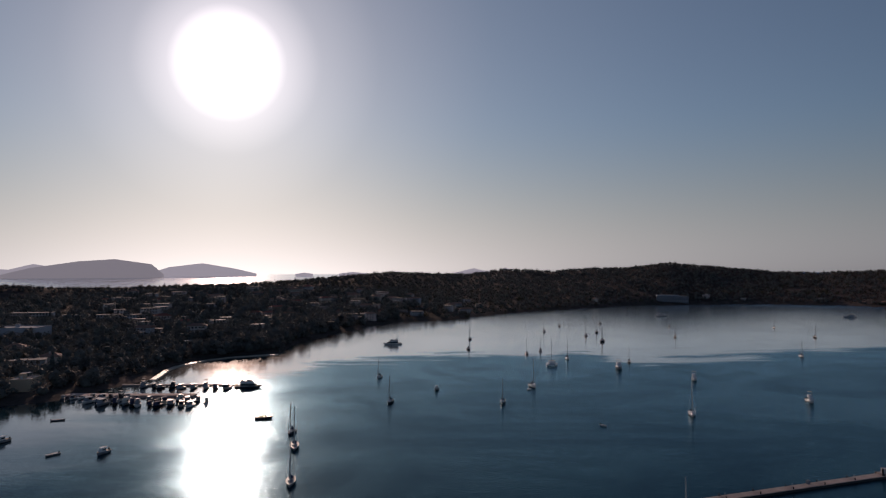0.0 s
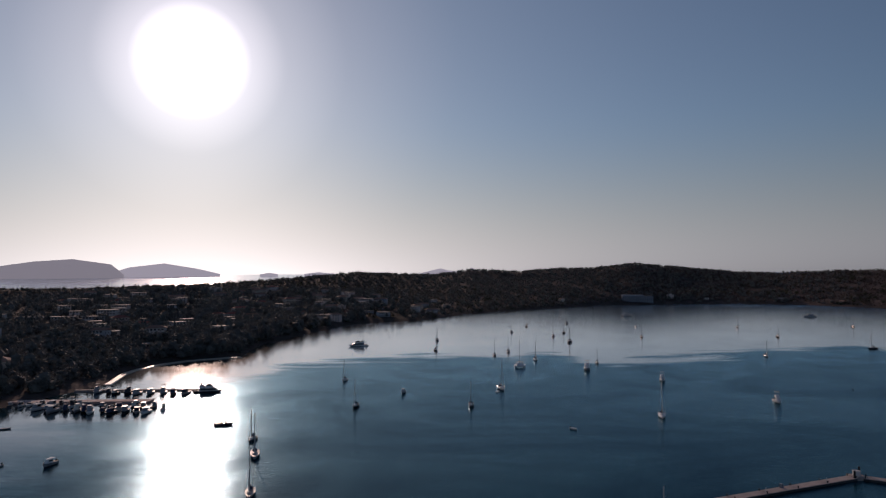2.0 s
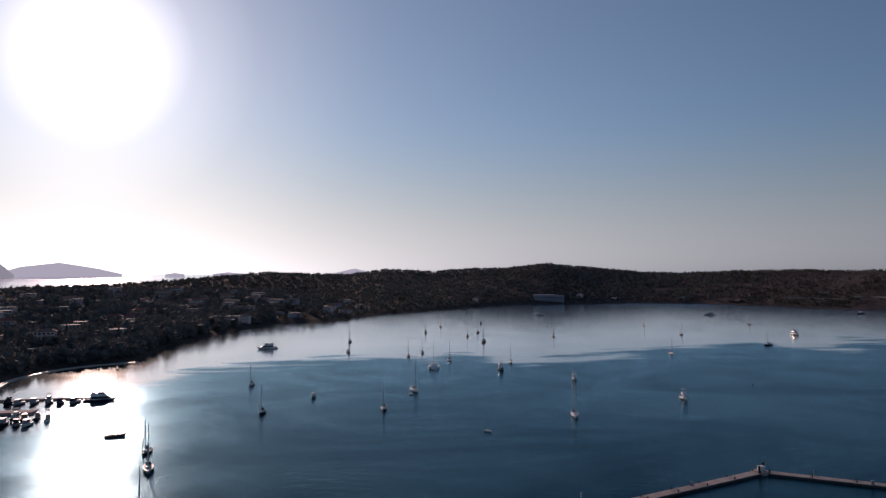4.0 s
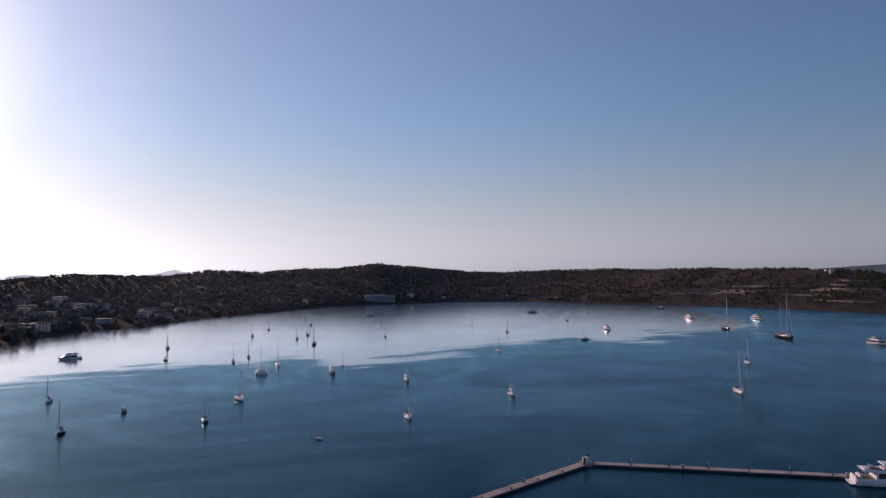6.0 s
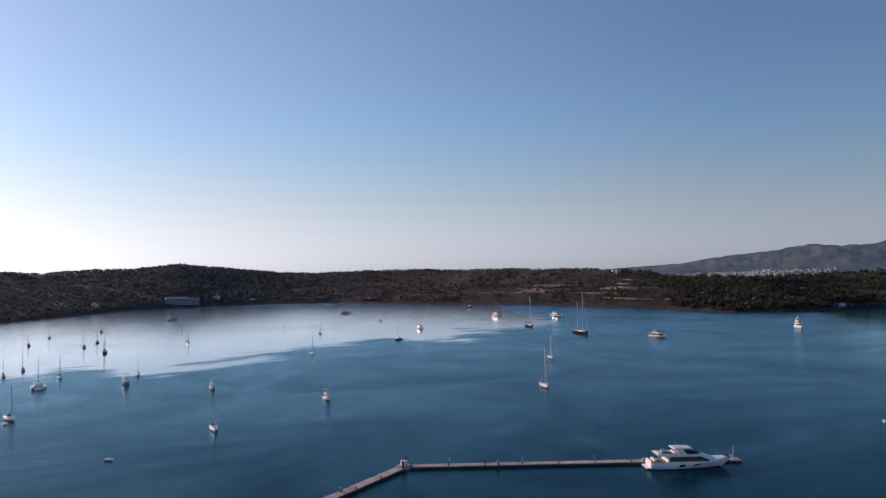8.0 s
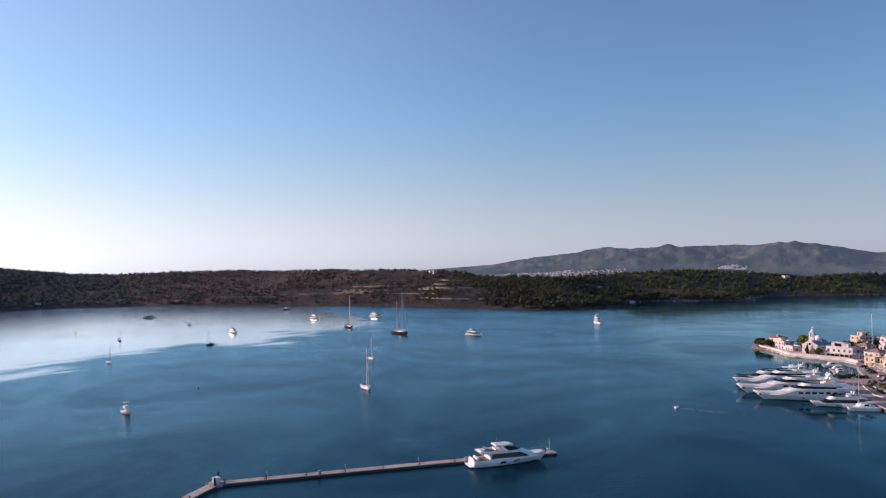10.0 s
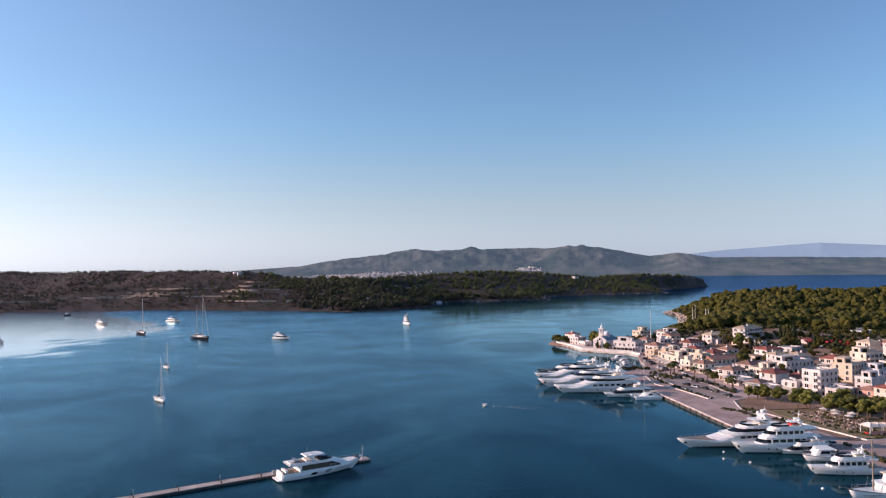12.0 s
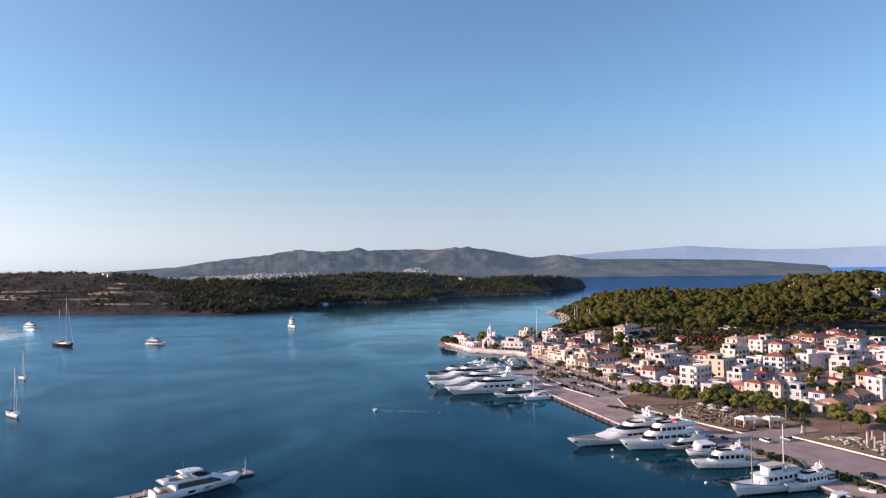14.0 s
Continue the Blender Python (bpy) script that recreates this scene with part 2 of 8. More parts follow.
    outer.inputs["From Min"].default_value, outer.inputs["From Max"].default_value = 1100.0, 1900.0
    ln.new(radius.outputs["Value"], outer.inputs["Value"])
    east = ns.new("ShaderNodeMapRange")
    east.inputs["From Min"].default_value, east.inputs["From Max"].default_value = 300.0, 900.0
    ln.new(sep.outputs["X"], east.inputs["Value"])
    sky_gloss = ns.new("ShaderNodeMix")
    sky_gloss.data_type = "RGBA"
    sky_gloss.inputs["B"].default_value = rgb((0.30, 0.58, 0.98))
    # silvery sky reflection to the west, likewise put into the gloss colour
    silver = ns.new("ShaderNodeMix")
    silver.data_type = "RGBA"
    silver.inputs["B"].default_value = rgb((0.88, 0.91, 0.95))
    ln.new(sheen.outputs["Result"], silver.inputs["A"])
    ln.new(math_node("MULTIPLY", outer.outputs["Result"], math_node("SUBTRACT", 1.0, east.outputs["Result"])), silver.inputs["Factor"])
    ln.new(silver.outputs["Result"], sky_gloss.inputs["A"])
    ln.new(math_node("MULTIPLY", outer.outputs["Result"], east.outputs["Result"]), sky_gloss.inputs["Factor"])
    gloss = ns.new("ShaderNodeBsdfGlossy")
    ln.new(sky_gloss.outputs["Result"], gloss.inputs["Color"])
    ln.new(rough, gloss.inputs["Roughness"])
    ln.new(b.outputs["Normal"], gloss.inputs["Normal"])
    fresnel = node(ns, "ShaderNodeFresnel", IOR=1.333)
    ln.new(b.outputs["Normal"], fresnel.inputs["Normal"])
    lively = ns.new("ShaderNodeMapRange")
    lively.inputs["From Min"].default_value, lively.inputs["From Max"].default_value = 0.32, 0.68
    lively.inputs["To Min"].default_value, lively.inputs["To Max"].default_value = 0.60, 0.98
    ln.new(patch.outputs["Fac"], lively.inputs["Value"])
    share = math_node("MULTIPLY", math_node("MULTIPLY", math_node("POWER", fresnel.outputs[0], 1.5), 1.75), math_node("ADD", math_node("MULTIPLY", lively.outputs["Result"], math_node("SUBTRACT", 1.0, calm)), math_node("MULTIPLY", calm, 1.3)))
    both = ns.new("ShaderNodeMixShader")
    ln.new(share, both.inputs["Fac"])
    ln.new(body.outputs[0], both.inputs[1])
    ln.new(gloss.outputs[0], both.inputs[2])
    ln.new(both.outputs[0], ns["Material Output"].inputs["Surface"])
    ns.remove(p)
    return m


WATER = water_material()


def land_material():
    """Dry hillside: brown earth, straw-coloured fields and dark scrub, in patches of two sizes."""
    m, ns, ln, p = nodes_of("dry_hillside")
    tc = ns.new("ShaderNodeTexCoord")
    big = node(ns, "ShaderNodeTexNoise", Scale=0.009, Detail=6.0, Roughness=0.6)
    small = node(ns, "ShaderNodeTexNoise", Scale=0.09, Detail=5.0, Roughness=0.65)
    fine = node(ns, "ShaderNodeTexNoise", Scale=0.9, Detail=4.0)
    for n in (big, small, fine):
        ln.new(tc.outputs["Object"], n.inputs["Vector"])
    ramp = ns.new("ShaderNodeValToRGB")
    ramp.color_ramp.elements[0].position, ramp.color_ramp.elements[0].color = 0.36, rgb((0.036, 0.034, 0.027))
    ramp.color_ramp.elements[1].position, ramp.color_ramp.elements[1].color = 0.70, rgb((0.170, 0.117, 0.101))
    e = ramp.color_ramp.elements.new(0.53)
    e.color = rgb((0.076, 0.058, 0.053))
    add = ns.new("ShaderNodeMix")
    add.inputs["Factor"].default_value = 0.5
    ln.new(big.outputs["Fac"], add.inputs["A"])
    ln.new(small.outputs["Fac"], add.inputs["B"])
    ln.new(add.outputs["Result"], ramp.inputs["Fac"])
    hsv = ns.new("ShaderNodeHueSaturation")
    vary = ns.new("ShaderNodeMapRange")
    vary.inputs["To Min"].default_value, vary.inputs["To Max"].default_value = 0.7, 1.3
    ln.new(fine.outputs["Fac"], vary.inputs["Value"])
    ln.new(ramp.outputs["Color"], hsv.inputs["Color"])
    ln.new(vary.outputs["Result"], hsv.inputs["Value"])
    ln.new(hsv.outputs["Color"], p.inputs["Base Color"])
    p.inputs["Roughness"].default_value = 0.95
    p.inputs["Specular IOR Level"].default_value = 0.1
    b = node(ns, "ShaderNodeBump", Strength=0.6, Distance=1.0)
    ln.new(fine.outputs["Fac"], b.inputs["Height"])
    ln.new(b.outputs["Normal"], p.inputs["Normal"])
    return m


LAND = land_material()
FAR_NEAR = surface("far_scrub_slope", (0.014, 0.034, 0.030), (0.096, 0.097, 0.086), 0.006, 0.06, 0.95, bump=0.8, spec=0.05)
# bluish emission stands in for the haze in front of the island
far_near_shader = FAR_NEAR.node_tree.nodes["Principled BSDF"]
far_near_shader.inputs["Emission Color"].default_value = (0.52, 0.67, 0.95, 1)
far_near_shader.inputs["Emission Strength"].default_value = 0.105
# distance haze is mixed into these three pale base colours
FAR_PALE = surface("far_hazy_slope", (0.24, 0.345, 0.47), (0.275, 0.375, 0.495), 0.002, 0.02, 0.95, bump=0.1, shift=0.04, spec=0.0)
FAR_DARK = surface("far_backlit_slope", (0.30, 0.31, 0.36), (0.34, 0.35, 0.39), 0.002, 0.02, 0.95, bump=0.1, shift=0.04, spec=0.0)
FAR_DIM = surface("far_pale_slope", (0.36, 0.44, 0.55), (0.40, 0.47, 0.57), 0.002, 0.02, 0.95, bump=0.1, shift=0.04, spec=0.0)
# pinkish emission adds the glow of haze to the islets
for far_material, far_haze_level in ((FAR_DARK, 0.62), (FAR_DIM, 0.95)):
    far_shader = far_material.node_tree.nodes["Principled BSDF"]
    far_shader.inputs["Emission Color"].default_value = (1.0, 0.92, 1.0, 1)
    far_shader.inputs["Emission Strength"].default_value = far_haze_level
SLOPE_LEAF = foliage("slope_scrub_leaves", (0.047, 0.054, 0.033), (0.086, 0.084, 0.052), (0.073, 0.060, 0.050), 0.02, 0.2)
DRY_SCRUB = foliage("dry_scrub_twigs", (0.054, 0.042, 0.038), (0.090, 0.068, 0.062), (0.070, 0.052, 0.048), 0.02, 0.2)
# leaf colours greyed and lightened in place of haze against the light
HAZED_WOODS = foliage("scrub_leaves", (0.100, 0.104, 0.098), (0.134, 0.138, 0.126), (0.112, 0.112, 0.106), 0.02, 0.20)
CAPE_PINE = foliage("cape_pine_needles", (0.056, 0.075, 0.032), (0.106, 0.120, 0.048), (0.078, 0.086, 0.040), 0.02)
PINE = foliage("pine_needles", (0.060, 0.059, 0.013), (0.106, 0.096, 0.022), (0.040, 0.042, 0.010), 0.15)
LEAFY = foliage("garden_tree_leaves", (0.100, 0.112, 0.026), (0.165, 0.160, 0.042), (0.080, 0.088, 0.022), 0.15)
GELCOAT = surface("white_gelcoat", (0.78, 0.77, 0.75), (0.70, 0.69, 0.67), 0.4, 6.0, 0.28, bump=0.02, shift=0.05)
CREAM_HULL = surface("ivory_paint", (0.62, 0.58, 0.50), (0.54, 0.50, 0.43), 0.4, 6.0, 0.35, bump=0.03, shift=0.06)
NAVY_HULL = surface("dark_blue_paint", (0.012, 0.016, 0.030), (0.022, 0.024, 0.036), 0.4, 6.0, 0.25, bump=0.02)
GREY_HULL = surface("grey_paint", (0.22, 0.23, 0.25), (0.28, 0.29, 0.31), 0.4, 6.0, 0.35, bump=0.02)
BOOT = surface("dark_antifouling", (0.010, 0.012, 0.018), (0.020, 0.022, 0.028), 0.6, 6.0, 0.5, bump=0.05)
TEAK = surface("weathered_teak", (0.23, 0.175, 0.13), (0.30, 0.235, 0.18), 0.8, 9.0, 0.7, bump=0.1)
TINTED = surface("tinted_glass", (0.006, 0.007, 0.009), (0.010, 0.011, 0.013), 0.5, 4.0, 0.10, bump=0.0, shift=0.05, spec=0.3)
ALLOY = surface("anodised_mast", (0.42, 0.42, 0.43), (0.50, 0.50, 0.50), 0.6, 8.0, 0.4, metal=0.6, bump=0.02)
MAST = surface("pale_mast_paint", (0.60, 0.57, 0.53), (0.68, 0.65, 0.61), 0.6, 8.0, 0.4, metal=0.1, bump=0.02)
STEEL = surface("stainless_steel", (0.60, 0.60, 0.60), (0.66, 0.66, 0.66), 1.0, 8.0, 0.3, metal=0.9, bump=0.02)
CANVAS_BLUE = surface("blue_canvas", (0.020, 0.032, 0.080), (0.030, 0.045, 0.100), 0.8, 9.0, 0.85, bump=0.2)
CANVAS_SAND = surface("sand_canvas", (0.50, 0.44, 0.36), (0.58, 0.52, 0.44), 0.8, 9.0, 0.85, bump=0.2)
RUBBER = surface("black_rubber", (0.015, 0.015, 0.016), (0.025, 0.025, 0.026), 1.0, 8.0, 0.7, bump=0.1)
RED_PAINT = surface("red_cloth", (0.50, 0.035, 0.030), (0.42, 0.030, 0.028), 1.0, 8.0, 0.8, bump=0.1)
CONCRETE = surface("pale_concrete", (0.345, 0.240, 0.218), (0.54, 0.400, 0.366), 0.13, 1.6, 0.85, bump=0.3, shift=0.16)
PONTOON_TOP = surface("pontoon_deck", (0.34, 0.27, 0.24), (0.46, 0.385, 0.345), 0.35, 2.5, 0.85, bump=0.3)
# pontoon flanks, far darker than the deck
PONTOON_SIDE = surface("pontoon_wet_side", (0.035, 0.032, 0.030), (0.065, 0.060, 0.055), 0.6, 2.5, 0.6, bump=0.3)
ASPHALT = surface("worn_asphalt", (0.300, 0.222, 0.206), (0.425, 0.325, 0.300), 0.10, 1.5, 0.9, bump=0.3)
CAR_PARK = surface("car_park_asphalt", (0.215, 0.165, 0.153), (0.330, 0.260, 0.240), 0.12, 1.5, 0.9, bump=0.3)
KERB = surface("whitewashed_kerb", (0.62, 0.55, 0.50), (0.72, 0.66, 0.60), 0.3, 3.0, 0.8, bump=0.2)
SOIL = surface("dry_red_earth", (0.155, 0.090, 0.062), (0.270, 0.175, 0.128), 0.07, 1.2, 0.95, bump=0.5)
DRY_GRASS = surface("dry_grass", (0.150, 0.125, 0.060), (0.235, 0.180, 0.100), 0.12, 1.4, 0.95, bump=0.6)
CAFE = surface("weathered_cafe_furniture", (0.22, 0.14, 0.11), (0.40, 0.31, 0.27), 0.5, 2.0, 0.8, bump=0.3, shift=0.3)
SHADE = surface("pale_awning_canvas", (0.52, 0.46, 0.42), (0.62, 0.56, 0.52), 0.4, 4.0, 0.85, bump=0.2)
ROCK = surface("tan_shore_rock", (0.33, 0.25, 0.20), (0.47, 0.37, 0.31), 0.1, 1.0, 0.95, bump=0.6)
# shade on the hotel's front is put into this dim blue-grey colour
HOTEL_SHADE_WALL = surface("blue_grey_hotel_plaster", (0.27, 0.30, 0.35), (0.33, 0.36, 0.41), 0.1, 2.0, 0.85, bump=0.2)
STONE = surface("grey_stone", (0.36, 0.32, 0.29), (0.46, 0.42, 0.38), 0.3, 2.0, 0.9, bump=0.5)
WALLS = {
    "white": surface("white_plaster", (0.68, 0.615, 0.605), (0.46, 0.405, 0.390), 0.38, 3.0, 0.85, bump=0.2, shift=0.08),
    "cream": surface("cream_plaster", (0.68, 0.575, 0.48), (0.50, 0.415, 0.345), 0.38, 3.0, 0.85, bump=0.2, shift=0.08),
    "ochre": surface("ochre_plaster", (0.60, 0.48, 0.37), (0.54, 0.43, 0.33), 0.25, 3.0, 0.85, bump=0.2, shift=0.08),
    "tan": surface("tan_plaster", (0.52, 0.40, 0.29), (0.47, 0.36, 0.26), 0.25, 3.0, 0.85, bump=0.2, shift=0.08),
    "pink": surface("pink_plaster", (0.62, 0.30, 0.25), (0.56, 0.28, 0.24), 0.25, 3.0, 0.85, bump=0.2, shift=0.08),
    "rose": surface("pale_rose_plaster", (0.70, 0.58, 0.54), (0.64, 0.53, 0.49), 0.25, 3.0, 0.85, bump=0.2, shift=0.08),
    # blue-grey also stands in for pale walls lying in shade
    "grey": surface("blue_grey_plaster", (0.40, 0.41, 0.45), (0.46, 0.46, 0.49), 0.25, 3.0, 0.85, bump=0.2, shift=0.08),
    "pale": surface("pale_blue_plaster", (0.60, 0.64, 0.70), (0.66, 0.68, 0.72), 0.25, 3.0, 0.85, bump=0.2, shift=0.08),
}


def tile_material(name, c1, c2):
    """Roman roof tiles: rows of rounded ridges with weathered patches."""
    m = surface(name, c1, c2, 0.5, 4.0, 0.85, bump=0.2, shift=0.16)
    ns, ln = m.node_tree.nodes, m.node_tree.links
    p, bump = ns["Principled BSDF"], next(n for n in ns if n.type == "BUMP")
    tc = next(n for n in ns if n.type == "TEX_COORD")
    w = node(ns, "ShaderNodeTexWave", Scale=1.3, Distortion=0.6)
    ln.new(tc.outputs["Object"], w.inputs["Vector"])
    b = node(ns, "ShaderNodeBump", Strength=0.7, Distance=0.08)
    ln.new(w.outputs["Fac"], b.inputs["Height"])
    ln.new(bump.outputs["Normal"], b.inputs["Normal"])
    ln.new(b.outputs["Normal"], p.inputs["Normal"])
    return m


TILES = {"": tile_material("brown_roof_tiles", (0.26, 0.138, 0.104), (0.34, 0.195, 0.148)),
         "red": tile_material("red_roof_tiles", (0.29, 0.075, 0.058), (0.28, 0.112, 0.088)),
         "sand": tile_material("sand_roof_tiles", (0.44, 0.330, 0.235), (0.50, 0.390, 0.290))}
ROOF_FLAT = surface("flat_roof_screed", (0.50, 0.46, 0.43), (0.60, 0.55, 0.51), 0.2, 2.0, 0.9, bump=0.2)
BARK = surface("pine_bark", (0.11, 0.075, 0.055), (0.17, 0.12, 0.09), 0.8, 5.0, 0.95, bump=0.6)
PALM_LEAF = foliage("palm_leaves", (0.055, 0.070, 0.022), (0.085, 0.095, 0.035), (0.100, 0.090, 0.040), 0.3)
CYPRESS = foliage("cypress_leaves", (0.020, 0.030, 0.013), (0.032, 0.042, 0.018), (0.025, 0.034, 0.014), 0.3)
HEDGE = foliage("hedge_leaves", (0.050, 0.062, 0.022), (0.090, 0.092, 0.036), (0.075, 0.060, 0.032), 0.3)
BOUGAINVILLEA = foliage("red_blossom", (0.35, 0.030, 0.045), (0.45, 0.045, 0.060), (0.10, 0.090, 0.040), 0.3)
SHUTTER = {"brown": surface("brown_shutter", (0.14, 0.075, 0.045), (0.18, 0.10, 0.06), 1.0, 8.0, 0.7), "blue": surface("blue_shutter", (0.05, 0.16, 0.34), (0.07, 0.20, 0.40), 1.0, 8.0, 0.7),
           "green": surface("green_shutter", (0.04, 0.11, 0.07), (0.06, 0.14, 0.09), 1.0, 8.0, 0.7)}
FRAME = surface("painted_frame", (0.60, 0.57, 0.54), (0.66, 0.63, 0.60), 1.0, 8.0, 0.6, bump=0.05)
CAR_PAINT = [surface("car_paint_" + n, c, tuple(v * 1.15 for v in c), 0.5, 4.0, 0.25, metal=0.2, bump=0.0, shift=0.05) for n, c in
             (("black", (0.012, 0.012, 0.014)), ("silver", (0.42, 0.42, 0.43)), ("white", (0.70, 0.70, 0.69)), ("graphite", (0.05, 0.05, 0.055)))]

# ---- lie of the land ----
def part(name, bm, material, parent=None, label=""):
    """One mesh object out of a bmesh, under a thing or a part."""
    me = bpy.data.meshes.new(name)
    bm.to_mesh(me)
    bm.free()
    me.materials.append(material)
    ob = new(name, me)
    ob.parent = parent
    if label:
        tagged(ob, label)
    return ob


def sheet(name, verts, faces, material, smooth=False):
    """One mesh object out of arrays of corners and of faces with equally many corners each."""
    verts, faces = np.asarray(verts, np.float32), np.asarray(faces, np.int32)
    me = bpy.data.meshes.new(name)
    me.vertices.add(len(verts))
    me.vertices.foreach_set("co", verts.ravel())
    me.loops.add(faces.size)
    me.loops.foreach_set("vertex_index", faces.ravel())
    me.polygons.add(len(faces))
    me.polygons.foreach_set("loop_start", np.arange(len(faces), dtype=np.int32) * faces.shape[1])
    me.update(calc_edges=True)
    me.polygons.foreach_set("use_smooth", np.full(len(faces), smooth))
    me.validate()
    me.materials.append(material)
    return new(name, me)


def grid_faces(rows, cols):
    i = np.arange(rows * cols).reshape(rows, cols)
    return np.stack([i[:-1, :-1], i[:-1, 1:], i[1:, 1:], i[1:, :-1]], -1).reshape(-1, 4)


# the town's own axes: along the quay towards the church, and inland from the quay's edge
TOWN = np.array((292.7, 50.7))
ALONG, INLAND = np.array((0.884, 0.468)), np.array((0.468, -0.884))
TOWN_TURN = math.degrees(math.atan2(0.468, 0.884))


def town_xy(u, v):
    return TOWN + u * ALONG + v * INLAND


def lattice(ix, iy, seed):
    n = np.sin(ix * 127.1 + iy * 311.7 + seed * 74.7) * 43758.5453
    return n - np.floor(n)


def ripple(x, y, size, seed, octaves=3):
    """Smooth noise from -1 to 1 over a plane."""
    total, amp, out = 0.0, 1.0, np.zeros(np.broadcast(x, y).shape)
    for o in range(octaves):
        px, py = x / size, y / size
        ix, iy = np.floor(px), np.floor(py)
        fx, fy = px - ix, py - iy
        fx, fy = fx * fx * (3 - 2 * fx), fy * fy * (3 - 2 * fy)
        a, b = lattice(ix, iy, seed), lattice(ix + 1, iy, seed)
        c, d = lattice(ix, iy + 1, seed), lattice(ix + 1, iy + 1, seed)
        out = out + amp * ((a * (1 - fx) + b * fx) * (1 - fy) + (c * (1 - fx) + d * fx) * fy - 0.5) * 2
        total += amp
        amp, size, seed = amp * 0.5, size * 0.5, seed + 11
    return out / total


def inside(poly, x, y):
    """Signed distance to a closed outline, positive within."""
    x, y = np.asarray(x, float), np.asarray(y, float)
    best, odd = np.full(x.shape, 1e9), np.zeros(x.shape, bool)
    for (ax, ay), (bx, by) in zip(poly, poly[1:] + poly[:1]):
        dx, dy = bx - ax, by - ay
        t = np.clip(((x - ax) * dx + (y - ay) * dy) / (dx * dx + dy * dy + 1e-9), 0, 1)
        best = np.minimum(best, (x - ax - t * dx) ** 2 + (y - ay - t * dy) ** 2)
        if ay != by:
            odd ^= ((ay > y) != (by > y)) & (x < (bx - ax) * (y - ay) / (by - ay) + ax)
    return np.where(odd, 1, -1) * np.sqrt(best)


# the far side of the bay, from the marina round to the cape
BAY_COAST = [(-420, 250), (-260, 300), (-206, 345), (-201, 358), (-195, 380), (-188, 400), (-184, 417), (-191, 441), (-195, 473), (-190, 500), (-176, 526), (-152, 544), (-142, 565),
             (-146, 640), (-132, 735), (-108, 840), (-80, 915), (-10, 955), (55, 1085), (131, 1175), (220, 1260), (310, 1350),
             (395, 1390), (607, 1390), (712, 1345), (808, 1130), (870, 1040), (915, 902), (920, 780), (935, 690), (930, 590), (985, 530), (1090, 520),
             (1120, 545), (1165, 600), (1262, 540), (1362, 397), (1420, 440), (1560, 410), (1745, 215), (1900, 260), (2010, 232), (2330, 150),
             (2420, 230), (2300, 420), (2000, 700), (1900, 1200), (1700, 1900), (900, 2700), (-300, 2500), (-900, 1400)]
RIDGE = [(-60, -0.6), (-33.5, -0.61), (-28.3, -0.88), (-22.6, -0.75), (-17.7, -0.67), (-11.6, -0.27), (-5.75, 0.24), (-2.5, 0.09), (0.65, 0.02),
         (3.4, 0.42), (7.45, 0.25), (10.5, 0.46), (13.1, 0.48), (16.3, 0.85), (20.2, 0.46), (24, 0.10), (26.5, 0.05), (30.6, 0.22), (34.3, 0.32),
         (36.7, 0.22), (41.6, 0.28), (46.4, 0.22), (50.7, 0.12), (54.3, -0.39), (59.8, -0.57), (64.4, -0.34), (68.9, -0.10), (73.3, -0.31),
         (77.5, -0.69), (81.5, -0.49), (85.3, -0.64), (87.3, -1.13), (90, -1.6)]
RIDGE_AWAY = [(-60, 1200), (-33, 1300), (-17, 1350), (-11, 1450), (-5, 1650), (0, 1850), (16, 1850), (24, 2050), (35, 1950), (42, 1750), (50, 1550),
              (60, 1420), (65, 1600), (70, 1720), (77, 1850), (81, 2000), (86, 2200), (90, 2300)]
# the town and the pine-covered hill beyond it, in the town's axes
TOWN_COAST = [(-420, 20), (-8, 18), (-6, 3), (133, 3), (160, 6), (163, 30), (196, 40), (222, 49), (234, 43), (260, 16.5), (283, 15), (312, 5),
              (330, 12), (324, 45), (352, 82), (380, 122), (470, 190), (585, 235), (655, 243), (690, 270), (720, 420), (700, 640), (560, 900), (250, 1100),
              (245, 900), (300, 640), (336, 640), (338, 470), (336, 376), (300, 315), (272, 304), (249, 328), (247, 376), (245, 560), (-300, 620), (-420, 500)]
TREES_HIGH = 7.0


def smooth(a, b, x):
    t = np.clip((x - a) / (b - a), 0, 1)
    return t * t * (3 - 2 * t)


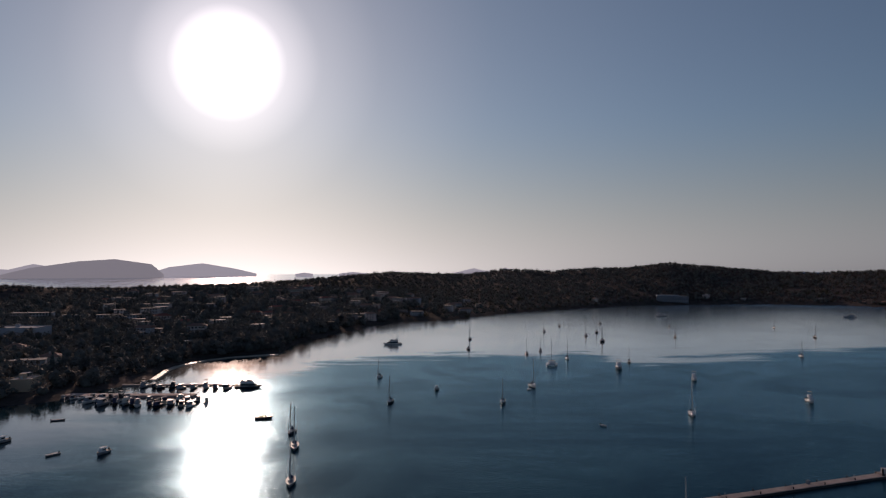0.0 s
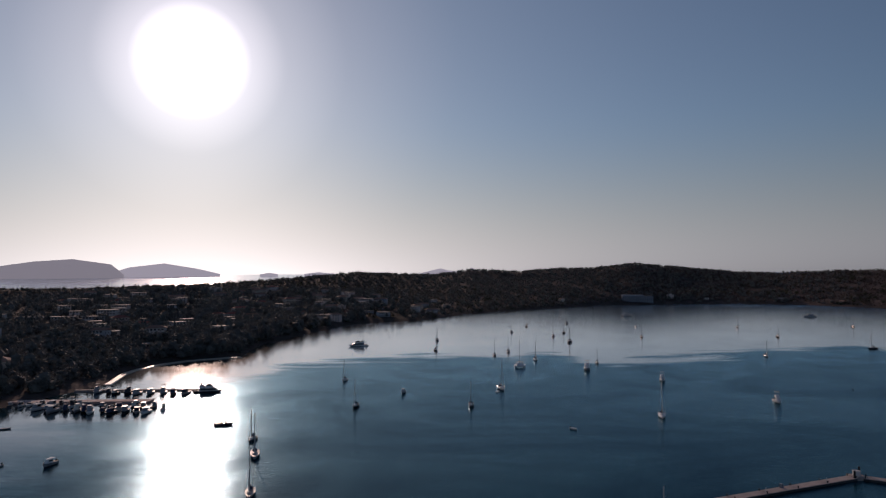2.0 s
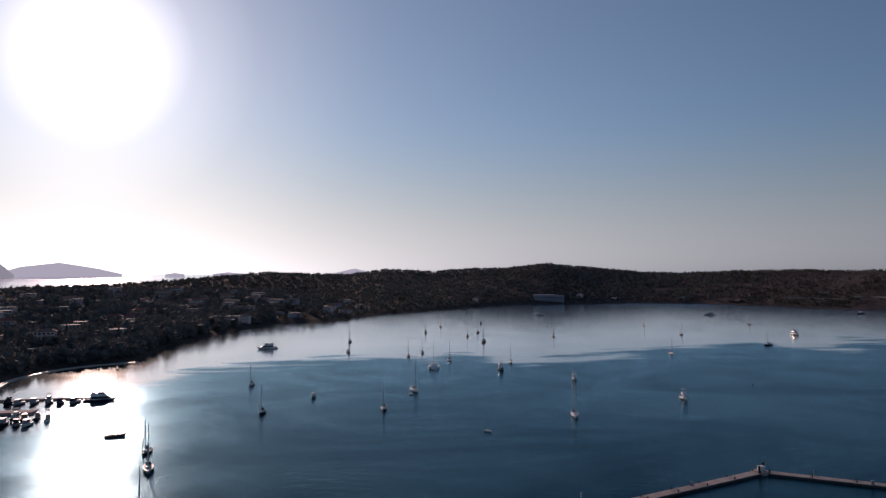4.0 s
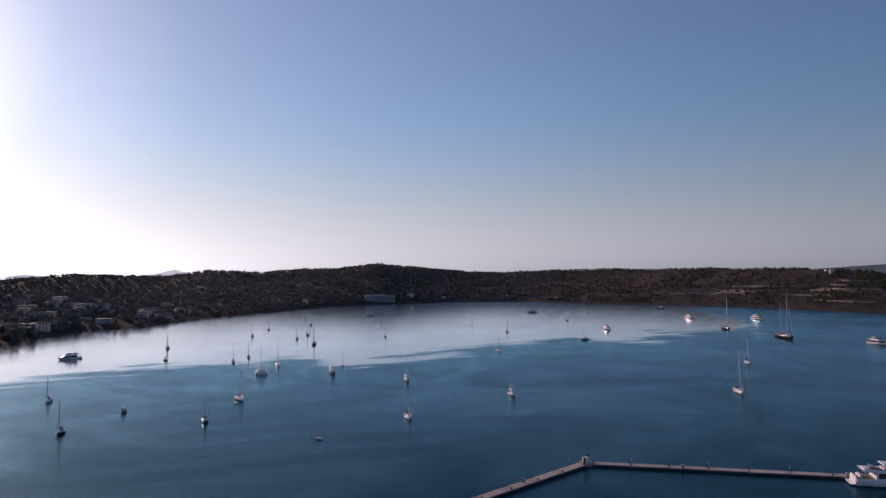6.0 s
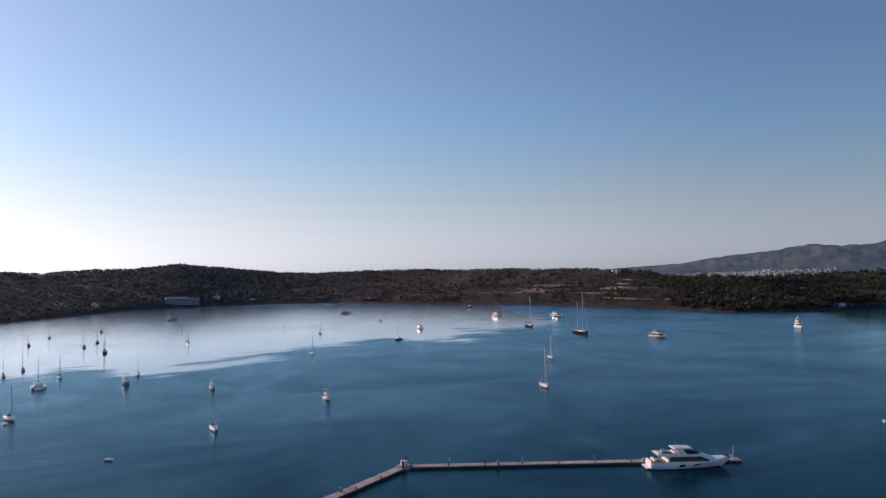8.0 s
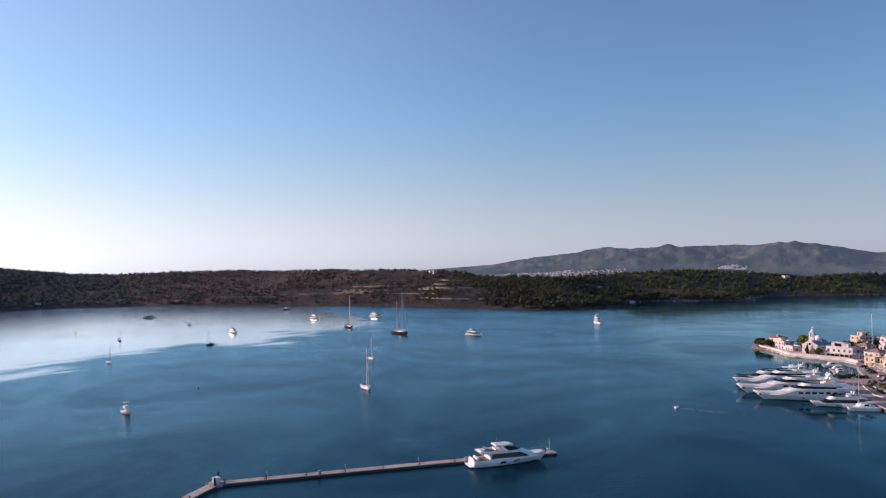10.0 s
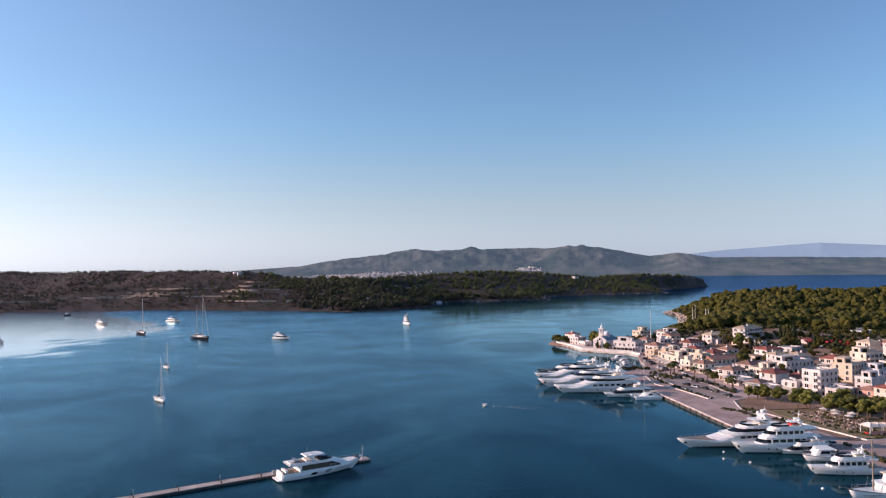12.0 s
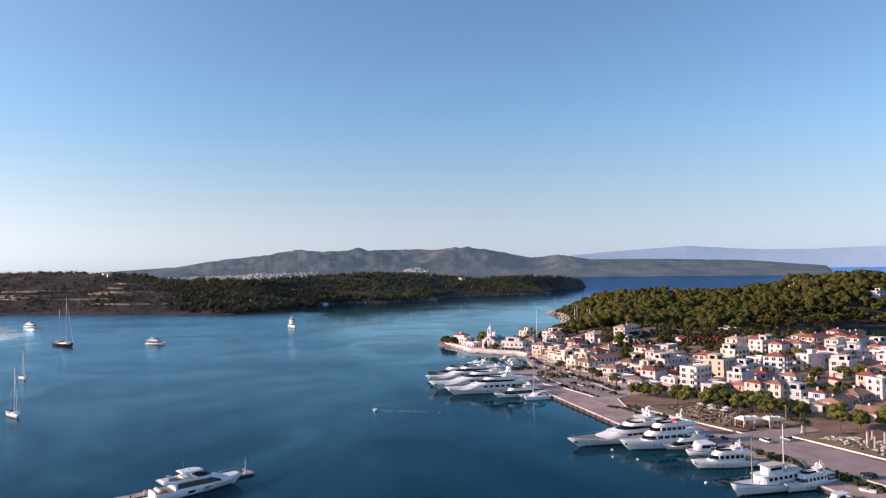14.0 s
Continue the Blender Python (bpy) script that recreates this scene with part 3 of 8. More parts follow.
def ground_height(x, y):
    """Height of the ground over the sea at each place; below it out in the bay."""
    x, y = np.asarray(x, float), np.asarray(y, float)
    r, a = np.hypot(x, y), np.degrees(np.arctan2(x, y))
    away = np.interp(a, *zip(*RIDGE_AWAY))
    crest = 62 + away * np.tan(np.radians(np.interp(a, *zip(*RIDGE)))) - TREES_HIGH
    d = inside(BAY_COAST, x + 6 * ripple(x, y, 60, 3), y + 6 * ripple(x, y, 60, 8))
    s = d / (np.maximum(d, 0) + np.maximum(away - r, 0) + 1.0)
    hills = crest * np.clip(s, 0, 1) ** 0.8 * (1 + 0.22 * ripple(x, y, 190, 5) * smooth(1.0, 0.8, s))
    hills = hills * (1 - smooth(150, 900, r - away) * 0.8) + 0.9 * smooth(0, 6, d)
    bay = np.where(d > 0, hills, np.maximum(d * 0.25, -6))
    u, v = (x - TOWN[0]) * ALONG[0] + (y - TOWN[1]) * ALONG[1], (x - TOWN[0]) * INLAND[0] + (y - TOWN[1]) * INLAND[1]
    e = inside(TOWN_COAST, u, v)
    town = 0.9 + 0.35 * smooth(0, 4, e) + 5.0 * smooth(50, 170, v) * smooth(0, 60, e)
    town = town + 7.0 * np.exp(-((u - 265) / 55) ** 2 - ((v - 165) / 50) ** 2)
    top = 15 * np.exp(-((u - 560) / 110) ** 2 - ((v - 330) / 80) ** 2) + 33 * np.exp(-((u - 480) / 130) ** 2 - ((v - 560) / 150) ** 2)
    top = top + 26 * np.exp(-((u - 420) / 120) ** 2 - ((v - 800) / 150) ** 2)
    town = town + top * smooth(0, 60, e) * (1 + 0.15 * ripple(x, y, 70, 21))
    town = np.where(e > 0, town, np.maximum(e * 0.6, -6))
    return np.maximum(bay, town)


def sea_height(r):
    """The sheet of the sea, level in the bay and lifted far out to meet the horizon."""
    return 58.5 * np.clip((r - 2600) / 2350, 0, 1) ** 1.6


def build_ground():
    az = np.radians(np.arange(-62, 132.01, 0.25))
    r = np.geomspace(150, 3000, 250)
    rr, aa = np.meshgrid(r, az, indexing="ij")
    x, y = rr * np.sin(aa), rr * np.cos(aa)
    z = np.minimum(ground_height(x, y), 120) + 0.0
    z = np.where(z > 2.0, z + 0.5 * ripple(x, y, 22, 31, 2), z)
    faces = grid_faces(len(r), len(az))
    ob = sheet("ground", np.stack([x, y, z], -1).reshape(-1, 3), faces, LAND, True)
    # bare red earth and yards in the town
    cx, cy = x.ravel()[faces].mean(1) - TOWN[0], y.ravel()[faces].mean(1) - TOWN[1]
    u, v = cx * ALONG[0] + cy * ALONG[1], cx * INLAND[0] + cy * INLAND[1]
    e = inside(TOWN_COAST, u, v)
    ob.data.materials.append(SOIL)
    ob.data.polygons.foreach_set("material_index", ((e > -4) & (u < 330) & (v < 310)).astype(np.int32))
    tagged(ob, "dry brown hills and low shore round the bay", "ground", kind="structure")


def build_sea():
    az = np.radians(np.linspace(0, 360, 181))
    r = np.concatenate([[0.5], np.linspace(100, 2600, 12), np.linspace(2700, 4980, 24)])
    rr, aa = np.meshgrid(r, az, indexing="ij")
    v = np.stack([rr * np.sin(aa), rr * np.cos(aa), sea_height(rr)], -1).reshape(-1, 3)
    ob = sheet("sea", v, grid_faces(len(r), len(az)), WATER, True)
    tagged(ob, "calm dark blue sea of the bay with wind ripples", "water", kind="structure")


def build_far_land(name, label, outline, away, deep, material, rough):
    """A far island or coast: a strip of slopes whose crest follows an outline of (azimuth, elevation above the horizon)."""
    a0, a1 = outline[0][0], outline[-1][0]
    az = np.arange(a0, a1 + 0.001, 0.08)
    step = np.linspace(0, 1, 44 if rough > 0.2 else 12)
    ss, aa = np.meshgrid(step, az, indexing="ij")
    crest = away * np.tan(np.radians(np.interp(aa, *zip(*outline)))) + 62 - sea_height(away)
    crest = crest * (1 + min(rough, 0.3) * 0.10 * ripple(aa * 60, aa * 0, 30, 4, 3))
    rr = away - deep * (1 - ss)
    x, y = rr * np.sin(np.radians(aa)), rr * np.cos(np.radians(aa))
    z = sea_height(rr) - 2 + np.maximum(crest, 0.5) * ss ** 0.9 * (1 + rough * 1.3 * (ripple(aa * 75 + 150 * ss, ss * 420, 330, 13, 4) + 0.25 * ripple(aa * 75, ss * 500, 60, 15, 2)) * np.sin(np.pi * ss) ** 0.6) + 2 * smooth(0, 0.06, ss)
    ob = sheet(name, np.stack([x, y, z], -1).reshape(-1, 3), grid_faces(len(step), len(az)), material, True)
    tagged(ob, label, "hills", kind="structure")


build_sea()
build_ground()
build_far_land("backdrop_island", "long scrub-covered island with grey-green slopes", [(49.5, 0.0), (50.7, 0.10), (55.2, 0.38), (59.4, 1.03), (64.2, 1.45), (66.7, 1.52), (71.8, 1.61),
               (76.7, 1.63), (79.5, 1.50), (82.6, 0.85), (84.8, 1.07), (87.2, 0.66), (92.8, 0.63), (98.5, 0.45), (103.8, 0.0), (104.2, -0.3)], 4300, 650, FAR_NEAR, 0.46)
build_far_land("backdrop_mountains", "hazy pale blue mountains on the horizon", [(82, 0.75), (85, 0.9), (88, 1.2), (91.2, 1.40), (94.5, 1.60), (97, 1.42), (99.7, 1.22), (103, 1.18), (105.2, 1.26), (108.2, 1.30), (112, 1.15), (116, 1.05), (130, 0.9)], 4850, 150, FAR_PALE, 0.03)
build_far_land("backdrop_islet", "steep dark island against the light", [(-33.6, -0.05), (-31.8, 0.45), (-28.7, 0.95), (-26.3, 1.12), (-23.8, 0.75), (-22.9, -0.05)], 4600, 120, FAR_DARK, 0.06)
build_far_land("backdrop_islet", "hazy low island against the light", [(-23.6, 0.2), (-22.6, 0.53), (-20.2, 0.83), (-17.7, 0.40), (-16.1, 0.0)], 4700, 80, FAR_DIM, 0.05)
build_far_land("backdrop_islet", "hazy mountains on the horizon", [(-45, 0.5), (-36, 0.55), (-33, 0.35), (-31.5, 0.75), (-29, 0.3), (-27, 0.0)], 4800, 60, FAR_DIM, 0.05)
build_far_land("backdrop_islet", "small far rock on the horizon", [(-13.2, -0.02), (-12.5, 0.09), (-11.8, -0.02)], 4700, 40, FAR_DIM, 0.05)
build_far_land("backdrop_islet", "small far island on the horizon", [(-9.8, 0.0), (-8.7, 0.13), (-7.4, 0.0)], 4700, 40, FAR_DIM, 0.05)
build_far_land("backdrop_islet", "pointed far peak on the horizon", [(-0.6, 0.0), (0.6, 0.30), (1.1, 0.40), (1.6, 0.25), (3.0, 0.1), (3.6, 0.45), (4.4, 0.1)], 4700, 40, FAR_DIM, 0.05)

# ---- mesh helpers ----
def box(bm, x0, x1, y0, y1, z0, z1, taper=0.0):
    """A box added to a bmesh; taper draws its top in on all sides."""
    t = taper
    v = [bm.verts.new(p) for p in ((x0, y0, z0), (x1, y0, z0), (x1, y1, z0), (x0, y1, z0), (x0 + t, y0 + t, z1), (x1 - t, y0 + t, z1), (x1 - t, y1 - t, z1), (x0 + t, y1 - t, z1))]
    for f in ((3, 2, 1, 0), (4, 5, 6, 7), (0, 1, 5, 4), (1, 2, 6, 5), (2, 3, 7, 6), (3, 0, 4, 7)):
        bm.faces.new([v[i] for i in f])
    return bm


def boxes(*dims):
    bm = bmesh.new()
    for d in dims:
        box(bm, *d)
    return bm


def rod(bm, a, b, r0, r1=None, n=6):
    """A tapered round bar from a to b."""
    a, b, r1 = Vector(a), Vector(b), r0 if r1 is None else r1
    q = (b - a).to_track_quat("Z", "Y")
    rings = []
    for c, r in ((a, r0), (b, r1)):
        rings.append([bm.verts.new(c + q @ Vector((r * math.cos(k * 2 * math.pi / n), r * math.sin(k * 2 * math.pi / n), 0))) for k in range(n)])
    for k in range(n):
        bm.faces.new((rings[0][k], rings[0][(k + 1) % n], rings[1][(k + 1) % n], rings[1][k]))
    bm.faces.new(rings[0][::-1])
    bm.faces.new(rings[1])
    return bm


def rods(*bars):
    bm = bmesh.new()
    for b in bars:
        rod(bm, *b)
    return bm


def slab(bm, outline, z0, z1):
    """An upright prism over an outline given anticlockwise."""
    low = [bm.verts.new((x, y, z0)) for x, y in outline]
    top = [bm.verts.new((x, y, z1)) for x, y in outline]
    n = len(outline)
    for i in range(n):
        bm.faces.new((low[i], low[(i + 1) % n], top[(i + 1) % n], top[i]))
    bm.faces.new(top)
    bm.faces.new(low[::-1])
    bmesh.ops.recalc_face_normals(bm, faces=bm.faces[:])
    return bm


def ball(bm, c, r, squash=1.0, level=1):
    m = Matrix.Translation(c) @ Matrix.Diagonal((r, r, r * squash, 1))
    bmesh.ops.create_icosphere(bm, subdivisions=level, radius=1.0, matrix=m)
    return bm


def thing(name, m, label, category, group="", kind=""):
    ob = new(name)
    ob.empty_display_size = 0.5
    ob.matrix_basis = m
    return tagged(ob, label, category, group, kind)


def town_pose(u, v, z, turn=0.0):
    """A pose in the town: x along the quay, y towards the water."""
    x, y = town_xy(u, v)
    return pose(x, y, z, 0, 0, TOWN_TURN + turn)


def town_ground(u, v):
    x, y = town_xy(u, v)
    return float(ground_height(x, y))


def town_slab(name, corners, z0, z1, material, label, category, parent=None):
    bm = slab(bmesh.new(), [tuple(town_xy(u, v)) for u, v in corners], z0, z1)
    return tagged(part(name, bm, material, parent), label, category, kind="structure")


# ---- quay, road, kerbs ----
town_slab("quay", [(-300, 17), (-8, 17), (-6, 2), (133, 2), (161, 4), (164, 29), (196, 37), (221, 45), (218, 53), (150, 48), (62, 46), (60, 40), (36, 29), (-19, 29),
                   (-19, 48), (-300, 58)], -4, 1.40, CONCRETE, "pale concrete quay with a worn edge", "quay")
town_slab("road", [(-300, 32.5), (-80, 33.5), (-62, 31), (-38, 27), (-20, 27), (-19, 36), (-26, 48), (-120, 58), (-300, 62)], 1.30, 1.46, ASPHALT, "pale worn asphalt waterfront road", "road")
town_slab("road", [(-20, 18), (58, 15), (58, 28), (30, 28), (-18, 28)], 1.30, 1.44, ASPHALT, "pale worn asphalt waterfront road", "road")
town_slab("road", [(-27, 49), (-19, 37), (-16, 37), (-17, 60), (-8, 84), (10, 120), (4, 122), (-14, 86), (-24, 62)], 0.6, 1.47, ASPHALT, "narrow asphalt side street between the gardens", "road")
town_slab("car_park", [(64, 21), (98, 19), (128, 19), (136, 24), (138, 29), (120, 34), (97, 36), (71, 34), (62, 28)], 1.30, 1.45, CAR_PARK, "grey-brown asphalt car park behind the mole", "car park")
town_slab("pavement", [(38, 22), (54, 27.5), (60, 36), (63, 56), (36, 54), (35, 30), (31, 27)], 1.0, 1.47, SOIL, "bare reddish earth square", "square")
town_slab("pavement", [(66, 31.5), (71, 34.4), (97, 36.4), (120, 34.4), (138, 29.4), (152, 40), (148, 52), (120, 62), (90, 66), (64.5, 60), (63.4, 37)], 1.0, 1.448, CONCRETE, "pale paved strip between car park and houses", "pavement")
town_slab("lawn", [(-18, 36.5), (12, 30.5), (34, 31), (34, 62), (-15, 62)], 0.8, 1.47, DRY_GRASS, "dry brown lawn of the waterfront garden", "lawn")
town_slab("lawn", [(-28, 50), (-62, 56), (-130, 66), (-130, 88), (-70, 82), (-34, 78)], 0.8, 1.50, DRY_GRASS, "dry lawn with stone rubble", "lawn")


def kerb(corners, wide=0.45, high=0.32, base=1.40):
    bm = bmesh.new()
    pts = [Vector((*town_xy(u, v), 0)) for u, v in corners]
    for a, b in zip(pts, pts[1:]):
        side = (b - a).normalized().cross(Vector((0, 0, 1))) * wide / 2
        slab(bm, [tuple((p)[:2]) for p in (a - side, a + side, b + side, b - side)], base - 0.1, base + high)
    tagged(part("kerb", bm, KERB), "whitewashed stone kerb along the road", "kerb", kind="structure")


kerb([(10, 29.3), (-18.5, 36.3), (-18.5, 44)])
kerb([(-28, 49.3), (-62, 55.3), (-130, 65.4)])
kerb([(-20, 26.5), (-36, 24), (-40, 25.2), (-54, 30), (-61, 26), (-66, 31), (-80, 33), (-95, 33.5)])
kerb([(60, 35), (55, 27), (38, 21.4), (29, 26), (10, 29.4)])
kerb([(63, 28.5), (71, 34.2), (97, 36.2), (120, 34.2), (138, 29.2)], 0.4, 0.16)
kerb([(132, 16), (103, 10.6), (87, 15.6), (62, 18.6), (62, 20.2), (100, 19), (130, 19.6)])
kerb([(-300, 17.4), (-8.4, 17.4)], 0.6, 0.12)
kerb([(-5.7, 2.5), (133, 2.5), (160.7, 4.5)], 0.6, 0.12)


def planting(corners, material, label, count, size, seed):
    """A raised bed: soil, and low bushes of many small clumps in one mesh."""
    rnd = random.Random(seed)
    us, vs = [c[0] for c in corners], [c[1] for c in corners]
    bm, placed = bmesh.new(), 0
    while placed < count:
        u, v = rnd.uniform(min(us), max(us)), rnd.uniform(min(vs), max(vs))
        if float(inside(list(corners), np.array(u), np.array(v))) < size * 0.4:
            continue
        placed += 1
        x, y = town_xy(u, v)
        for k in range(3):
            r = size * rnd.uniform(0.3, 0.6)
            m = Matrix.Translation((x + rnd.uniform(-0.6, 0.6) * size, y + rnd.uniform(-0.6, 0.6) * size, 1.5 + r * 0.6)) @ Euler((rnd.uniform(0, 3), rnd.uniform(0, 3), 0)).to_matrix().to_4x4() @ Matrix.Diagonal((r, r * rnd.uniform(0.7, 1.2), r * 0.8, 1))
            made = bmesh.ops.create_icosphere(bm, subdivisions=1, radius=1.0, matrix=m)["verts"]
            for q in made:
                q.co += Vector((rnd.uniform(-1, 1), rnd.uniform(-1, 1), rnd.uniform(-0.8, 0.6))) * r * 0.38
    tagged(part("shrubs", bm, material), label, "shrubs", kind="stuff")


planting([(-21, 23), (-37, 21), (-62, 24), (-100, 29.5), (-100, 33), (-66, 30.6), (-60, 26), (-54, 29.4), (-40, 24.8), (-22, 26.3)], HEDGE, "low dusty green shrubs in the road's planted strip", 110, 1.3, 1)
planting([(60, 20.6), (98, 19), (98, 16), (88, 16), (63, 19)], HEDGE, "low hedge in the car park's planted strip", 40, 0.9, 2)
planting([(28, 22), (38, 21), (38, 26), (28, 26)], HEDGE, "clipped hedge on the quay", 18, 1.1, 3)
planting([(-2, 22), (18, 22), (18, 27), (-2, 26)], HEDGE, "low hedge beside the road", 26, 1.1, 4)
planting([(-17, 38), (12, 32), (33, 33), (33, 60), (-14, 60)], HEDGE, "scattered garden shrubs on the dry lawn", 80, 0.9, 5)
planting([(100, 14), (130, 17), (146, 24), (150, 34), (147, 36), (141, 27), (128, 20), (100, 17)], HEDGE, "low hedge curving round the car park", 60, 0.8, 8)
planting([(73, 35.2), (97, 37.4), (120, 35.4), (137, 31), (139, 35), (120, 39), (97, 41), (73, 38.6)], HEDGE, "dark bushes along the back of the car park", 60, 1.3, 9)
planting([(39, 13), (31, 18), (22, 17.5), (4, 18.6), (4, 20), (22, 19.8), (32, 20), (41, 15)], HEDGE, "low hedge along the quay road", 40, 0.9, 10)
planting([(118, 24), (130, 20.6), (136, 25), (136, 28.6), (124, 31)], HEDGE, "dark shrubs in the planted corner of the car park", 26, 1.4, 11)
planting([(160, 8), (163, 28), (155, 28), (152, 8)], HEDGE, "dark green hedge on the mole", 30, 1.6, 6)
planting([(-32, 55), (-62, 60), (-120, 70), (-120, 84), (-70, 80), (-36, 74)], HEDGE, "dry shrubs among the rubble", 70, 0.6, 7)


def rubble(corners, count, seed, label, material=None, size=1.0):
    rnd = random.Random(seed)
    us, vs = [c[0] for c in corners], [c[1] for c in corners]
    bm, placed = bmesh.new(), 0
    while placed < count:
        u, v = rnd.uniform(min(us), max(us)), rnd.uniform(min(vs), max(vs))
        if float(inside(list(corners), np.array(u), np.array(v))) < 0.5:
            continue
        placed += 1
        x, y = town_xy(u, v)
        a, b, h = rnd.uniform(0.3, 1.3) * size, rnd.uniform(0.25, 0.8) * size, rnd.uniform(0.25, 0.8) * (0.5 + size / 2)
        n0 = len(bm.verts)
        box(bm, -a, a, -b, b, -0.2, h, rnd.uniform(0.02, 0.2))
        bm.verts.ensure_lookup_table()
        bmesh.ops.transform(bm, matrix=pose(x, y, 1.5, rnd.uniform(-12, 12), rnd.uniform(-12, 12), rnd.uniform(0, 180)), verts=bm.verts[n0:])
    tagged(part("rubble", bm, material or STONE), label, "rubble", kind="stuff")


rubble([(-31, 56), (-62, 58), (-110, 68), (-110, 80), (-60, 76), (-34, 70)], 150, 3, "pale ancient stone blocks lying in the dry grass")
rubble([(-6, 42), (4, 36), (30, 36), (30, 58), (0, 56)], 330, 4, "brown cafe tables and chairs close together in the garden", CAFE, 0.55)


def stone_post(u, v, high):
    t = thing("stone_post", town_pose(u, v, 1.45), "standing pale stone column among the rubble", "column", "standing columns")
    part("base", boxes((-0.55, 0.55, -0.55, 0.55, 0, 0.35, 0.05)), STONE, t)
    part("shaft", rods(((0, 0, 0.33), (0, 0, high), 0.36, 0.30, 10)), STONE, t)


stone_post(-44, 65, 4.2)
stone_post(-48, 64, 3.6)
stone_post(-46, 70, 4.0)
stone_post(-40, 71, 3.2)
stone_post(-24, 57, 2.6)


def beach():
    """A wet concrete walk along the small beach by the marina."""
    pts = [(-183, 415), (-188.5, 441), (-192, 458), (-192.5, 475), (-187.5, 500), (-181, 514), (-174, 524.5), (-163, 534), (-150, 542), (-142, 546)]
    bm = bmesh.new()
    for a, b in zip(pts, pts[1:]):
        a, b = Vector((*a, 0)), Vector((*b, 0))
        side = (b - a).normalized().cross(Vector((0, 0, 1)))
        slab(bm, [tuple(p[:2]) for p in (a - side * 1.2, a + side * 2.2, b + side * 2.2, b - side * 1.2)], -1, 0.42)
    tagged(part("beach_walk", bm, WET), "wet pale walk along the curved beach", "walk", kind="structure")


WET = surface("wet_sand", (0.50, 0.45, 0.38), (0.42, 0.37, 0.31), 0.3, 3.0, 0.34, bump=0.02, spec=1.0)
beach()


def quay_fenders():
    """Dark stained face of the quay and the worn tyres hung along its edge."""
    for corners in ([(-300, 16.85), (-8.1, 16.85), (-8.1, 17.2), (-300, 17.2)], [(-6, 1.85), (133, 1.85), (133, 2.2), (-6, 2.2)]):
        town_slab("quay_face", corners, -4, 1.05, PONTOON_SIDE, "dark stained face of the quay wall", "quay wall")
    for k in range(24):
        t = thing("tyre_fender", town_pose(-2 + k * 5.6, 1.7, 0.75), "worn black tyre hung on the quay wall", "tyre", "quay tyres")
        part("tyre", rods(((0, -0.14, 0), (0, 0.14, 0), 0.55, 0.55, 10)), RUBBER, t)


quay_fenders()


# ---- the floating pier ----
def build_pier():
    pier = thing("pier", pose(128.5, 220.8, 0), "long angled floating pier of pale concrete pontoons", "pier")
    for name, direction, count, length in (("west", (-0.927, -0.376), 10, 12.0), ("east", (0.823, -0.568), 9, 11.6)):
        turn = math.degrees(math.atan2(direction[1], direction[0]))
        deck = side = None
        for i in range(count):
            at = pose(0, 0, 0, 0, 0, turn) @ pose(1.8 + i * length, 0, 0)
            bm = boxes((0.06, length - 0.06, -1.65, 1.65, 0.66, 0.84, 0.04))
            o = part("deck_slab", bm, PONTOON_TOP, pier) if deck is None else new("deck_slab", deck.data)
            o.parent, o.matrix_basis = pier, at
            deck = deck or o
            bm = boxes((0.03, length - 0.03, -1.55, 1.55, -0.9, 0.68))
            o = part("float", bm, PONTOON_SIDE, pier, "dark flank") if side is None else new("float", side.data)
            o.parent, o.matrix_basis = pier, at
            side = side or o
            for y in (-1.4, 1.4):
                bm = rods(((0.5, y, 0.8), (0.5, y, 1.4), 0.16, 0.16, 8), ((0.5, y, 1.35), (0.5, y, 1.47), 0.26, 0.26, 8))
                part("bollard", bm, RUBBER, pier).matrix_basis = at
            if i % 2 == 1:
                bm = rods(((0.9, 1.3, 0.8), (0.9, 1.3, 2.3), 0.07, 0.06, 6), ((0.9, 1.3, 2.25), (0.9, 1.3, 2.5), 0.14, 0.11, 8))
                part("lamp_post", bm, ALLOY, pier).matrix_basis = at
            if i in (2, 6):
                bm = boxes((4, 4.9, -1.4, -0.5, 0.8, 1.9, 0.05))
                part("service_box", bm, GREY_HULL, pier).matrix_basis = at
    part("corner_slab", boxes((-2.1, 2.1, -2.1, 2.1, -0.9, 1.0, 0.05)), PONTOON_TOP, pier)
    part("corner_box", boxes((-0.9, 0.8, -0.7, 0.9, 0.98, 2.35, 0.06), (-1.0, 0.9, -0.8, 1.0, 2.31, 2.45, 0.02)), FRAME, pier, "white service cabin on the pier's corner")
    part("mooring_pile", rods(((1.9, 1.9, -3), (1.9, 1.9, 3.2), 0.3, 0.3, 10)), RUBBER, pier)
    part("mooring_pile", rods(((-1.9, -2.0, -3), (-1.9, -2.0, 3.0), 0.3, 0.3, 10)), RUBBER, pier)
    return pier


